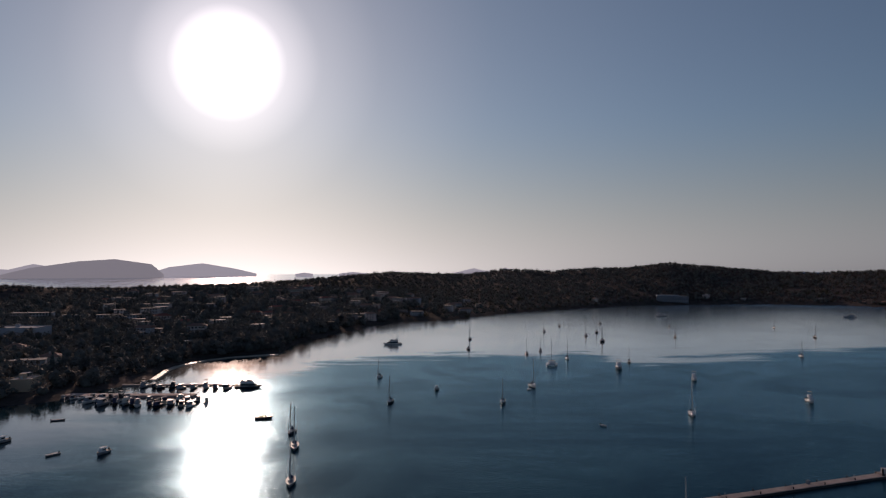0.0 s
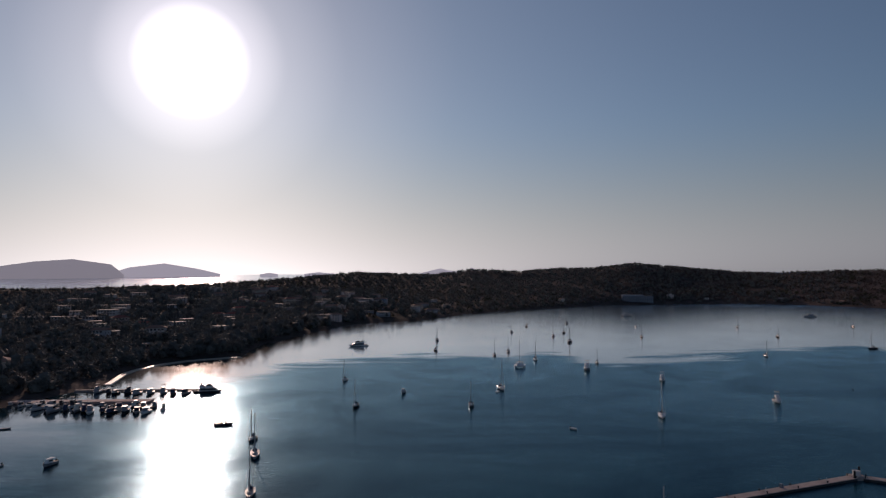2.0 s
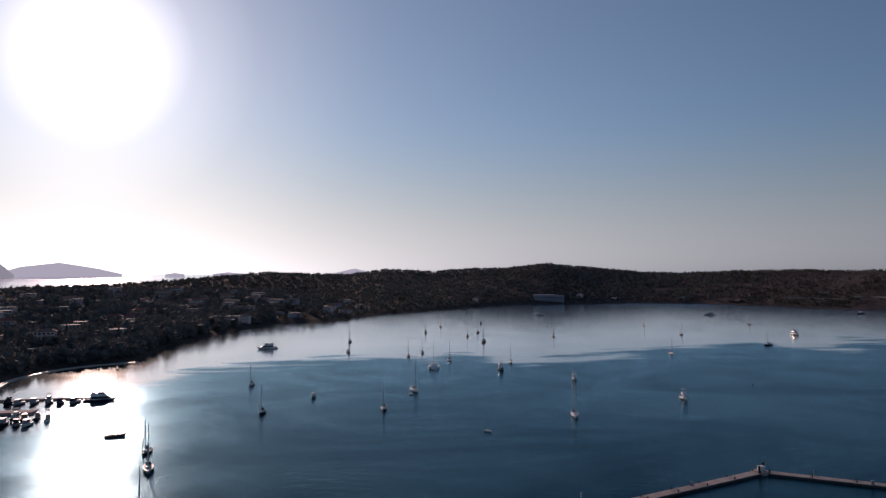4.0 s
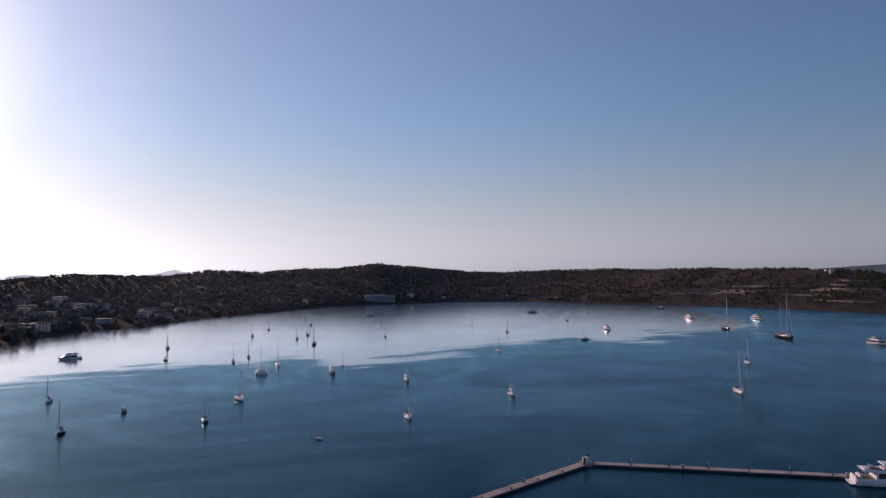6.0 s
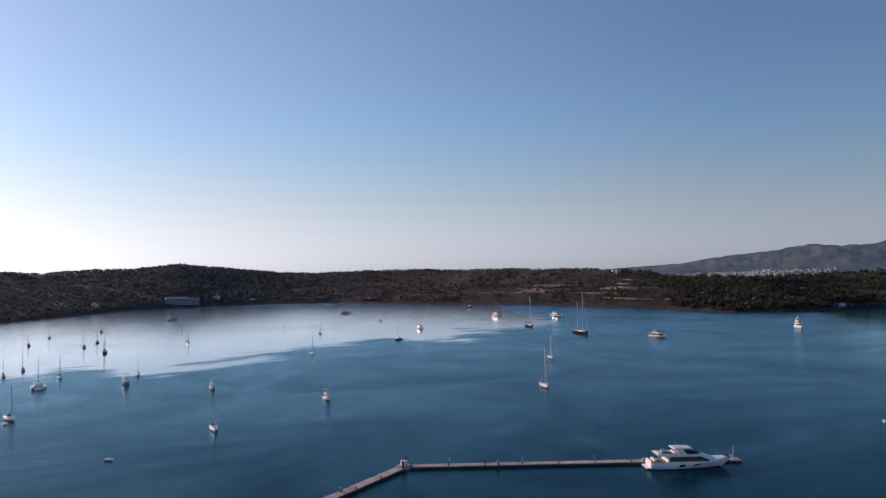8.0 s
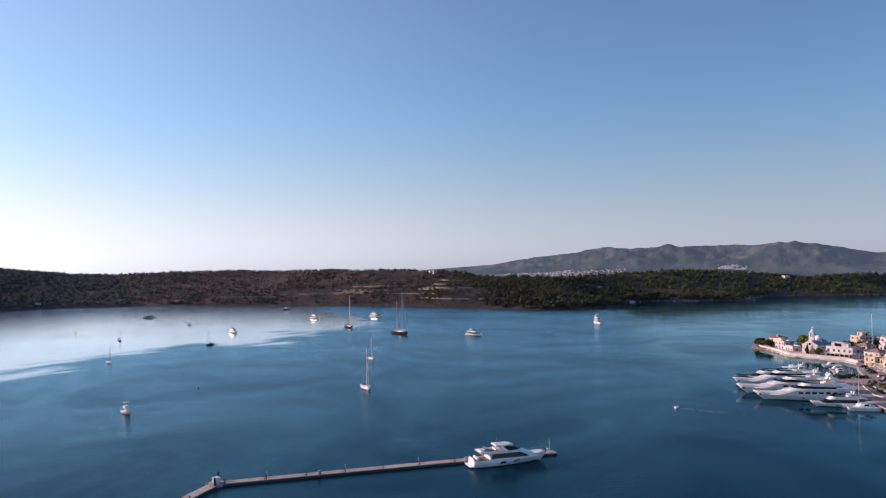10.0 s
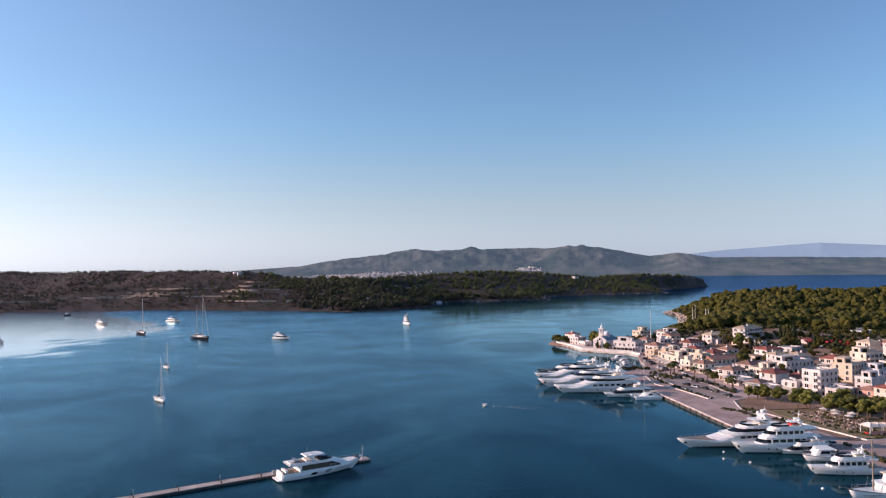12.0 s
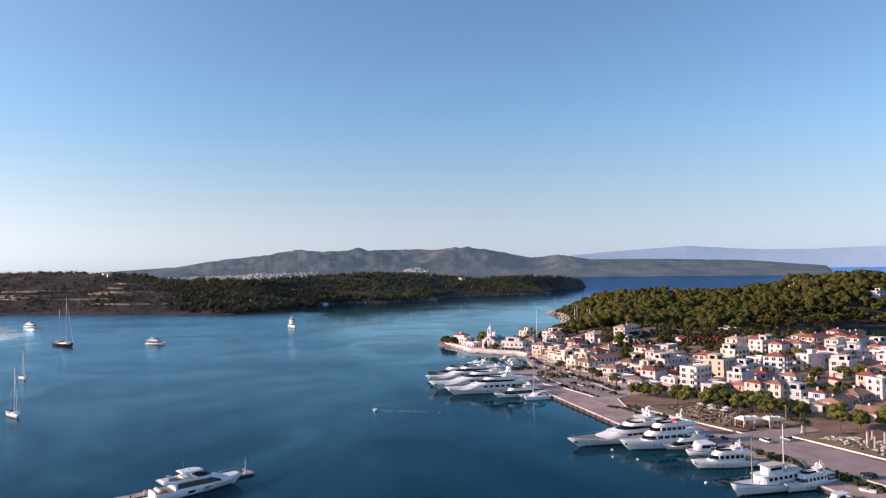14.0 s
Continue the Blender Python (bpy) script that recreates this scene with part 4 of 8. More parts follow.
build_pier()
beacon = thing("beacon", pose(215.1, 160.9, 0, 0, 0, -34.6), "slim beacon mast on a small square raft", "beacon")
part("raft", boxes((-1.9, 1.9, -1.8, 1.8, -0.8, 0.80, 0.05)), PONTOON_TOP, beacon)
part("skirt", boxes((-1.95, 1.95, -1.85, 1.85, -0.9, 0.45)), PONTOON_SIDE, beacon)
part("mast", rods(((0, 0, 0.75), (0, 0, 5.0), 0.13, 0.09, 8), ((0, 0, 0.75), (0, 0, 1.5), 0.35, 0.18, 8), ((-0.4, 0, 3.8), (0.4, 0, 3.8), 0.07, 0.07, 6)), FRAME, beacon)
part("lantern", rods(((0, 0, 4.9), (0, 0, 5.4), 0.22, 0.18, 8)), SHUTTER["green"], beacon, "green lantern")

# ---- boats ----
def hull_mesh(length, beam, side, draft=0.6, rake=0.1, stern=0.82, sheer=0.25, fine=2.2, n=14):
    """A hull with its bow towards +x: keel, bilge, topsides and transom; z 0 is the waterline."""
    bm, rings = bmesh.new(), []
    for i in range(n + 1):
        s = i / n
        full = min(1.0, stern + (1 - stern) * min(1, s / 0.35)) * (1 - max(0, (s - 0.38) / 0.62) ** fine)
        low = min(1.0, stern + (1 - stern) * min(1, s / 0.3)) * (1 - max(0, (s - 0.25) / 0.75) ** (fine * 0.72)) * 0.86
        x = -length / 2 + length * s
        xk = -length / 2 + length * (1 - rake) * s
        h = side * (1 + sheer * max(0, (s - 0.35) / 0.65) ** 1.6)
        b, w = max(beam / 2 * full, 0.02), max(beam / 2 * low, 0.015)
        ring = [(x, b, h), ((x * 2 + xk) / 3, (b * 1.6 + w) / 2.6, h * 0.5), (xk, w, 0.0), (xk, w * 0.6, -draft * 0.7), (xk, 0, -draft), (xk, -w * 0.6, -draft * 0.7), (xk, -w, 0.0),
                ((x * 2 + xk) / 3, -(b * 1.6 + w) / 2.6, h * 0.5), (x, -b, h)]
        rings.append([bm.verts.new(p) for p in ring])
    for a, b in zip(rings, rings[1:]):
        for k in range(8):
            f = bm.faces.new((a[k], b[k], b[k + 1], a[k + 1]))
            f.smooth = True
        bm.faces.new((a[0], a[8], b[8], b[0]))
    bm.faces.new(rings[0])
    bm.faces.new(rings[-1][::-1])
    bmesh.ops.recalc_face_normals(bm, faces=bm.faces[:])
    return bm


def hull_band(length, beam, side, z0, z1, rake, stern, fine, out=0.03, sheer=0.25, n=14, s0=0.0, s1=1.0, flanks=(1, -1)):
    """A stripe that follows the hull's side between two heights (as parts of the side's height)."""
    bm = bmesh.new()
    for sgn in flanks:
        prev = None
        for i in range(n + 1):
            s = s0 + (s1 - s0) * i / n
            full = min(1.0, stern + (1 - stern) * min(1, s / 0.35)) * (1 - max(0, (s - 0.38) / 0.62) ** fine)
            low = min(1.0, stern + (1 - stern) * min(1, s / 0.3)) * (1 - max(0, (s - 0.25) / 0.75) ** (fine * 0.72)) * 0.86
            x, xk = -length / 2 + length * s, -length / 2 + length * (1 - rake) * s
            h = side * (1 + sheer * max(0, (s - 0.35) / 0.65) ** 1.6)
            b, w = max(beam / 2 * full, 0.02), max(beam / 2 * low, 0.015)
            mid = ((x * 2 + xk) / 3, (b * 1.6 + w) / 2.6)
            pair = []
            for z in (z0, z1):
                if z < 0.5:
                    f = z / 0.5
                    px, py = xk + (mid[0] - xk) * f, w + (mid[1] - w) * f
                else:
                    f = (z - 0.5) / 0.5
                    px, py = mid[0] + (x - mid[0]) * f, mid[1] + (b - mid[1]) * f
                pair += [bm.verts.new((px, sgn * (py + out), z * h)), bm.verts.new((px, sgn * (py - 0.08), z * h))]
            if prev:
                bm.faces.new((prev[0], pair[0], pair[2], prev[2]))
                bm.faces.new((prev[2], pair[2], pair[3], prev[3]))
                bm.faces.new((prev[0], prev[1], pair[1], pair[0]))
            prev = pair
    bmesh.ops.recalc_face_normals(bm, faces=bm.faces[:])
    return bm


def tier_ring(x0, x1, w, front, z, n=5):
    """Outline of a deckhouse, square aft and rounded forward."""
    pts = [(x0, -w), (x1 - front, -w * 0.98)]
    for k in range(1, n):
        a = -math.pi / 2 + math.pi * k / n
        pts.append((x1 - front + front * math.cos(a), w * 0.98 * math.sin(a)))
    pts += [(x1 - front, w * 0.98), (x0, w)]
    return [(x, y, z) for x, y in pts]


def tier(x0, x1, w, z0, z1, front, lean=0.0, aft=0.0, tumble=0.1, caps=True, out=0.0, lo=0.0, hi=1.0):
    """A deckhouse from z0 to z1 whose front leans back by lean and whose end leans forward by aft; lo and hi cut a band out of it."""
    bm, rings = bmesh.new(), []
    for f in (lo, hi):
        rings.append([bm.verts.new(p) for p in tier_ring(x0 + aft * f - out, x1 - lean * f + out, w - tumble * f + out, front, z0 + (z1 - z0) * f)])
    n = len(rings[0])
    for i in range(n if caps else n - 1):
        bm.faces.new((rings[0][i], rings[0][(i + 1) % n], rings[1][(i + 1) % n], rings[1][i]))
    if caps:
        bm.faces.new(rings[1])
        bm.faces.new(rings[0][::-1])
    else:
        inner = [[bm.verts.new((v.co.x * 0.995, v.co.y * 0.97, v.co.z)) for v in r] for r in rings]
        for i in range(n - 1):
            bm.faces.new((rings[1][i], rings[1][i + 1], inner[1][i + 1], inner[1][i]))
            bm.faces.new((rings[0][i + 1], rings[0][i], inner[0][i], inner[0][i + 1]))
    bmesh.ops.recalc_face_normals(bm, faces=bm.faces[:])
    return bm


def boat_rail(length, beam, side, stern, fine, s0, s1, high=0.8, sheer=0.25, r=0.035):
    """A rail on stanchions that follows the deck's edge."""
    bm = bmesh.new()
    for sgn in (1, -1):
        prev = None
        for i in range(9):
            s = s0 + (s1 - s0) * i / 8
            full = min(1.0, stern + (1 - stern) * min(1, s / 0.35)) * (1 - max(0, (s - 0.38) / 0.62) ** fine)
            h = side * (1 + sheer * max(0, (s - 0.35) / 0.65) ** 1.6)
            p = Vector((-length / 2 + length * s, sgn * max(beam / 2 * full - 0.1, 0.02), h))
            top = p + Vector((0, 0, high))
            rod(bm, p, top, r, r, 4)
            if prev:
                rod(bm, prev, top, r, r, 4)
            prev = top
    return bm


def at_anchor(x, y, heading):
    """On the water with the bow towards a compass bearing from +y."""
    return pose(x, y, 0, 0, 0, 90 - heading)


SAIL_LABELS = {"white": "white sailing yacht with a bare mast at anchor", "navy": "dark-hulled sailing yacht with a bare mast at anchor", "grey": "grey sailing yacht with a bare mast at anchor", "cream": "ivory sailing yacht with a bare mast at anchor"}
HULLS = {"white": GELCOAT, "navy": NAVY_HULL, "cream": CREAM_HULL, "grey": GREY_HULL}


def sailboat(m, length=11.0, colour="white", mast=None, masts=1, canvas=CANVAS_BLUE, label="", tender=False):
    beam, side = length * 0.31, length * 0.085 + 0.15
    mast = mast or length * 1.28
    t = thing("sailboat", m, label or SAIL_LABELS[colour], "sailboat", "boats at anchor")
    part("hull", hull_mesh(length, beam, side, length * 0.05, 0.08, 0.72, 0.22, 2.0), HULLS[colour], t)
    part("boot_stripe", hull_band(length, beam, side, 0.02, 0.16, 0.08, 0.72, 2.0, 0.012, 0.22), BOOT, t)
    part("deck", tier(-length * 0.46, length * 0.40, beam * 0.36, side, side + 0.07, length * 0.36), TEAK if colour == "navy" else FRAME, t)
    part("coachroof", tier(-length * 0.10, length * 0.24, beam * 0.27, side, side + 0.62, length * 0.10, 0.6, 0.1, 0.15), HULLS["white" if colour == "navy" else colour], t)
    part("cabin_window", tier(-length * 0.08, length * 0.22, beam * 0.27, side, side + 0.62, length * 0.10, 0.6, 0.1, 0.15, False, 0.012, 0.35, 0.75), TINTED, t)
    part("cockpit", boxes((-length * 0.40, -length * 0.14, -beam * 0.22, beam * 0.22, side + 0.05, side + 0.32, 0.05)), TEAK, t)
    part("sprayhood", tier(-length * 0.16, -length * 0.06, beam * 0.26, side + 0.5, side + 1.35, 0.5, 0.4, 0.1, 0.2), canvas, t)
    for k in range(masts):
        mx, mh = (length * 0.10, mast) if k == 0 else (-length * 0.30, mast * 0.76)
        sp = part("mast", rods(((mx, 0, side), (mx, 0, mh), 0.09 + length * 0.006, 0.07 + length * 0.004, 8)), MAST, t)
        part("spreader", rods(((mx, -beam * 0.26, mh * 0.55), (mx, beam * 0.26, mh * 0.55), 0.045, 0.045, 5), ((mx, -beam * 0.18, mh * 0.78), (mx, beam * 0.18, mh * 0.78), 0.04, 0.04, 5)), ALLOY, sp)
        bx = mx - length * (0.36 if k == 0 else 0.18)
        part("boom", rods(((mx, 0, side + 1.5), (bx, 0, side + 1.45), 0.08, 0.07, 6)), ALLOY, t)
        part("furled_sail", rods(((mx - 0.1, 0, side + 1.85), (bx + 0.3, 0, side + 1.62), 0.24, 0.13, 7)), canvas, t, "furled sail under its cover")
    lx = length / 2 - 0.1
    part("rigging", rods(((lx, 0, side * 1.2), (length * 0.10, 0, mast * 0.98), 0.022, 0.022, 4), ((-lx, 0, side), (length * 0.10, 0, mast), 0.018, 0.018, 4),
                         ((length * 0.08, beam * 0.46, side), (length * 0.10, beam * 0.26, mast * 0.55), 0.018, 0.018, 4), ((length * 0.08, -beam * 0.46, side), (length * 0.10, -beam * 0.26, mast * 0.55), 0.018, 0.018, 4)), STEEL, t)
    part("furled_jib", rods(((lx - 0.25, 0, side * 1.25), (length * 0.12, 0, mast * 0.9), 0.10, 0.05, 6)), FRAME, t)
    part("pushpit", boat_rail(length, beam, side, 0.72, 2.0, 0.0, 0.9, 0.6, 0.22, 0.02), STEEL, t)
    if tender:
        part("tender", hull_mesh(2.8, 1.4, 0.4, 0.15, 0.1, 0.9, 0.2), GREY_HULL, t, "small grey dinghy tied astern").location = (-length / 2 - 2.2, 0.6, 0)
    return t


def motorboat(m, length=8.0, colour="white", cabin=True, label="", hardtop=False, group="boats at anchor", top=GELCOAT, plain=False):
    beam, side = length * 0.34, length * 0.11 + 0.2
    t = thing("motorboat", m, label or "small white motorboat with a cabin at anchor", "motorboat", group)
    part("hull", hull_mesh(length, beam, side, length * 0.05, 0.12, 0.9, 0.35, 2.4), HULLS[colour], t)
    part("boot_stripe", hull_band(length, beam, side, 0.02, 0.2, 0.12, 0.9, 2.4, 0.012, 0.35), BOOT, t)
    if not plain:
        part("rubbing_strake", hull_band(length, beam, side, 0.88, 0.97, 0.12, 0.9, 2.4, 0.04, 0.35), RUBBER, t)
    part("cockpit_floor", boxes((-length * 0.47, -length * 0.05, -beam * 0.36, beam * 0.36, side, side + 0.05)), TEAK, t)
    if cabin:
        h = side + length * 0.13 + 0.35
        part("cabin", tier(-length * 0.12, length * 0.30, beam * 0.37, side, h, length * 0.12, length * 0.10, 0.1, 0.2), top, t)
        part("window", tier(-length * 0.11, length * 0.29, beam * 0.37, side, h, length * 0.12, length * 0.10, 0.1, 0.2, False, 0.015, 0.42, 0.82), TINTED, t)
        part("cabin_roof", tier(-length * 0.26, length * 0.20, beam * 0.38, h, h + 0.12, length * 0.12), top, t)
        if hardtop:
            part("flybridge", tier(-length * 0.2, length * 0.10, beam * 0.32, h + 0.1, h + 0.85, length * 0.1, 0.4, 0.0, 0.1), top, t)
            part("bimini", tier(-length * 0.22, length * 0.02, beam * 0.33, h + 2.2, h + 2.3, 0.4), CANVAS_SAND, t)
            part("bimini_frame", rods(*[((x, y, h), (x, y, h + 2.2), 0.03, 0.03, 4) for x in (-length * 0.2, 0.0) for y in (-beam * 0.3, beam * 0.3)]), STEEL, t)
    else:
        part("windscreen", tier(length * 0.02, length * 0.16, beam * 0.32, side, side + 0.55, 0.5, 0.35, 0.0, 0.1, False), TINTED, t)
        part("seat", boxes((-length * 0.22, -length * 0.06, -beam * 0.28, beam * 0.28, side, side + 0.45, 0.05)), CANVAS_SAND, t)
    if plain:
        return t
    part("bow_rail", boat_rail(length, beam, side, 0.9, 2.4, 0.6, 0.96, 0.5, 0.35, 0.025), STEEL, t)
    part("outboard", boxes((-length * 0.5 - 0.45, -length * 0.5 + 0.05, -0.25, 0.25, -0.3, side + 0.45, 0.06)), RUBBER, t)
    part("aerial", rods(((-length * 0.1, 0, side), (-length * 0.14, 0, side + length * 0.36), 0.02, 0.012, 4)), ALLOY, t)
    return t


def catamaran(m, length=13.0, label="white sailing catamaran with a bare mast at anchor"):
    t = thing("catamaran", m, label, "catamaran", "boats at anchor")
    for y in (-2.9, 2.9):
        part("hull", hull_mesh(length, 1.9, 1.5, 0.5, 0.06, 0.8, 0.12, 2.0), GELCOAT, t).location = (0, y, 0)
    part("bridge_deck", tier(-length * 0.42, length * 0.22, 2.6, 0.8, 1.55, 1.5), GELCOAT, t)
    part("saloon", tier(-length * 0.20, length * 0.18, 2.5, 1.5, 2.7, 2.2, 1.2, 0.1, 0.4), GELCOAT, t)
    part("window", tier(-length * 0.19, length * 0.17, 2.5, 1.5, 2.7, 2.2, 1.2, 0.1, 0.4, False, 0.02, 0.3, 0.8), TINTED, t)
    part("bimini", tier(-length * 0.42, -length * 0.18, 2.3, 3.1, 3.22, 0.6), CANVAS_SAND, t)
    part("bimini_post", rods(*[((x, y, 1.5), (x, y, 3.15), 0.04, 0.04, 5) for x in (-length * 0.40, -length * 0.2) for y in (-2.1, 2.1)]), STEEL, t)
    part("mast", rods(((0.6, 0, 2.6), (0.6, 0, length * 1.4), 0.14, 0.10, 8)), ALLOY, t)
    part("boom", rods(((0.5, 0, 3.7), (-length * 0.36, 0, 3.7), 0.09, 0.08, 6)), ALLOY, t)
    part("furled_sail", rods(((0.4, 0, 4.05), (-length * 0.34, 0, 3.95), 0.28, 0.16, 7)), CANVAS_BLUE, t)
    part("crossbeam", rods(((length * 0.42, -2.9, 1.5), (length * 0.42, 2.9, 1.5), 0.12, 0.12, 6)), ALLOY, t)
    part("rigging", rods(((length * 0.42, 0, 1.5), (0.6, 0, length * 1.3), 0.03, 0.03, 4), ((-1.2, 3.4, 1.5), (0.6, 0, length * 1.3), 0.02, 0.02, 4), ((-1.2, -3.4, 1.5), (0.6, 0, length * 1.3), 0.02, 0.02, 4)), STEEL, t)
    return t


def dinghy(m, length=3.4, colour="grey", label="small open dinghy with an outboard motor"):
    t = thing("dinghy", m, label, "dinghy", "boats at anchor")
    part("hull", hull_mesh(length, length * 0.42, 0.5, 0.18, 0.1, 0.92, 0.3), HULLS[colour], t)
    part("thwart", boxes((-0.3, 0.2, -length * 0.17, length * 0.17, 0.46, 0.56)), TEAK, t)
    part("outboard", boxes((-length / 2 - 0.35, -length / 2 + 0.05, -0.18, 0.18, -0.3, 0.95, 0.05)), RUBBER, t)
    return t


def buoy(x, y, r=0.45, label="round dark mooring buoy", skin=RUBBER):
    t = thing("buoy", pose(x, y, 0), label, "buoy", "mooring buoys")
    part("float", ball(bmesh.new(), (0, 0, r * 0.4), r, 0.9, 2), skin, t)
    part("ring", rods(((0, 0, r * 1.2), (0, 0, r * 1.7), 0.06, 0.06, 6)), STEEL, t)


def motor_yacht(m, length=30.0, decks=2, style="sport", label="", colour="white", stripe=True, group="moored motor yachts", flag=False, cover=False, teak=False, ports=False, tower=False):
    """A motor yacht: hull with ports, stacked deckhouses with dark glass, radar arch, aerials, rails and a bathing platform."""
    L = length
    sport = style == "sport"
    beam, side, sheer = L * 0.205 + 0.6, (L * 0.048 + 0.45 if sport else L * 0.062 + 0.75), (0.6 if sport else 0.42)
    stern, fine, rake = 0.9, 2.5, 0.14
    t = thing("motor_yacht", m, label, "motor yacht", group)
    part("hull", hull_mesh(L, beam, side, L * 0.03, rake, stern, sheer, fine, 18), HULLS[colour], t)
    part("boot_stripe", hull_band(L, beam, side, 0.01, 0.11, rake, stern, fine, 0.02, sheer, 18), BOOT, t)
    part("rubbing_strake", hull_band(L, beam, side, 0.80, 0.85, rake, stern, fine, 0.05, sheer, 18), FRAME, t)
    part("foredeck", tier(L * 0.02, L * 0.43, beam * (0.36 if teak else 0.33), side * 0.98, side * (1 + sheer * 0.26), L * 0.34), TEAK if teak or style == "classic" else GELCOAT, t)
    part("aft_deck", boxes((-L * 0.49, -L * 0.26, -beam * 0.42, beam * 0.42, side, side + 0.06)), TEAK, t)
    part("bathing_platform", boxes((-L * 0.5 - L * 0.035, -L * 0.49, -beam * 0.36, beam * 0.36, 0.25, 0.5, 0.03)), TEAK, t)
    part("aft_seat", boxes((-L * 0.44, -L * 0.41, -beam * 0.3, beam * 0.3, side, side + 0.75, 0.06)), CANVAS_SAND, t)
    for s in ((0.40, 0.56) if sport else (0.44, 0.57, 0.66)):
        for flank in ((1,), (-1,)):
            part("porthole", hull_band(L, beam, side, 0.42, 0.60, rake, stern, fine, 0.03, sheer, 3, s, s + (0.06 if sport and L < 40 else 0.018), flank), TINTED, t)
    dh = (2.05 if sport else 2.3) if L > 20 else 1.7
    z = side
    x0, x1, w = -L * (0.30 if sport else 0.30), L * ((0.29 if teak else 0.37) if sport else 0.26), beam * (0.455 if sport else 0.42)
    for k in range(decks):
        lean = L * (0.19 if k == 0 else 0.13) if sport else dh * 1.1
        part("deckhouse", tier(x0, x1, w, z, z + dh, L * 0.09, lean, 0.2, 0.35), GELCOAT, t)
        if ports:
            for i in range(6):
                xx = x0 + (x1 - lean - L * 0.09 - x0) * (i + 0.6) / 6
                for y in (-1, 1):
                    part("window", boxes((xx - L * 0.021, xx + L * 0.021, min(y * (w - 0.6), y * (w - 0.13)), max(y * (w - 0.6), y * (w - 0.13)), z + dh * 0.32, z + dh * 0.76)), TINTED, t)
            if k:
                part("windscreen", tier(x1 - lean - L * 0.12, x1 - 0.02, w, z, z + dh, L * 0.09, lean, 0.2, 0.35, False, 0.03, 0.35, 0.85), TINTED, t)
        else:
            part("window_band", tier(x0 + L * 0.02, x1 - 0.02, w, z, z + dh, L * 0.09, lean, 0.2, 0.35, False, 0.03, 0.14 if sport else 0.36, 0.78), TINTED, t)
        for i in range(0 if sport else 5):
            xx = x0 + (x1 - x0) * (i + 1) / 7
            for y0, y1 in ((-w - 0.02, -w + 0.34), (w - 0.34, w + 0.02)):
                part("window_pillar", boxes((xx - 0.18, xx + 0.18, y0, y1, z + dh * 0.3, z + dh * 0.85)), GELCOAT, t)
        z += dh
        over = L * 0.15
        part("deck_overhang", tier(x0 - over, x1 - lean * 0.9, w + 0.12, z, z + 0.22, L * 0.08), GELCOAT, t)
        part("deck_rail", rods(*[((x0 - over + 0.2, y, z + 0.2), (x0 - over + 0.2, y, z + 1.1), 0.035, 0.035, 4) for y in (-w, 0, w)], *[((x0 - over + 0.2, y, z + 1.1), (x0 + L * 0.05, y, z + 1.1), 0.035, 0.035, 4) for y in (-w, w)],
                              ((x0 - over + 0.2, -w, z + 1.1), (x0 - over + 0.2, w, z + 1.1), 0.035, 0.035, 4)), STEEL, t)
        z += 0.2
        x0, x1, w = x0 + L * 0.02, x1 - lean * 0.95 - L * 0.015, w * 0.86
    # open top deck with screen, seats, arch and mast
    part("flybridge_coaming", tier(x0 - L * 0.04, x1, w, z, z + 0.75, L * 0.07, 0.9, 0.0, 0.1), GELCOAT, t)
    part("flybridge_screen", tier(x0 + (x1 - x0) * 0.45, x1 - 0.5, w * 0.92, z + 0.7, z + 1.25, L * 0.06, 0.7, 0.0, 0.1, False), TINTED, t)
    part("flybridge_seat", boxes((x0, x0 + (x1 - x0) * 0.3, -w * 0.7, w * 0.7, z + 0.7, z + 1.05, 0.06)), CANVAS_SAND, t)
    ax, ah = x0 + (x1 - x0) * 0.12, L * 0.045 + 0.5
    for y in (-w, w):
        arch = part("radar_arch_leg", rods(((ax - 0.6, y * 0.95, z), (ax - L * 0.035, y * 0.75, z + ah), 0.28, 0.2, 6)), GELCOAT, t)
    part("hardtop", tier(ax - L * 0.06, ax + L * 0.10, w * 0.82, z + ah, z + ah + 0.18, L * 0.04), GELCOAT, t)
    mast_top = z + ah + L * (0.10 if teak or not sport else 0.05)
    part("signal_mast", rods(((ax - L * 0.03, 0, z + ah), (ax - L * 0.045, 0, mast_top), 0.22, 0.10, 6), ((ax - L * 0.04, -1.3, mast_top - 0.8), (ax - L * 0.04, 1.3, mast_top - 0.8), 0.07, 0.07, 5)), GELCOAT, t)
    for y in (-w * 0.5, w * 0.5):
        part("radome", ball(bmesh.new(), (ax - L * 0.02, y, z + ah + 0.55), L * 0.012 + 0.18, 1.0, 2), GELCOAT, arch)
    part("radar", boxes((ax - L * 0.035, ax + 0.2, -0.9, 0.9, z + ah + 0.9, z + ah + 1.08, 0.03)), GELCOAT, arch)
    for y in (-w, w):
        part("aerial", rods(((ax, y * 0.6, z + ah), (ax - 0.4, y * 0.65, z + ah + L * 0.13), 0.03, 0.015, 4)), ALLOY, t)
    part("bow_rail", boat_rail(L, beam, side, stern, fine, 0.5, 0.97, 0.9, sheer, 0.03), STEEL, t)
    part("anchor", boxes((L * 0.415, L * 0.44, -beam * 0.075, beam * 0.075, side * 0.75, side * 1.05)), RUBBER, t)
    part("windlass", boxes((L * 0.37, L * 0.39, -0.5, 0.5, side * (1 + sheer * 0.26), side * (1 + sheer * 0.26) + 0.5, 0.1)), STEEL, t)
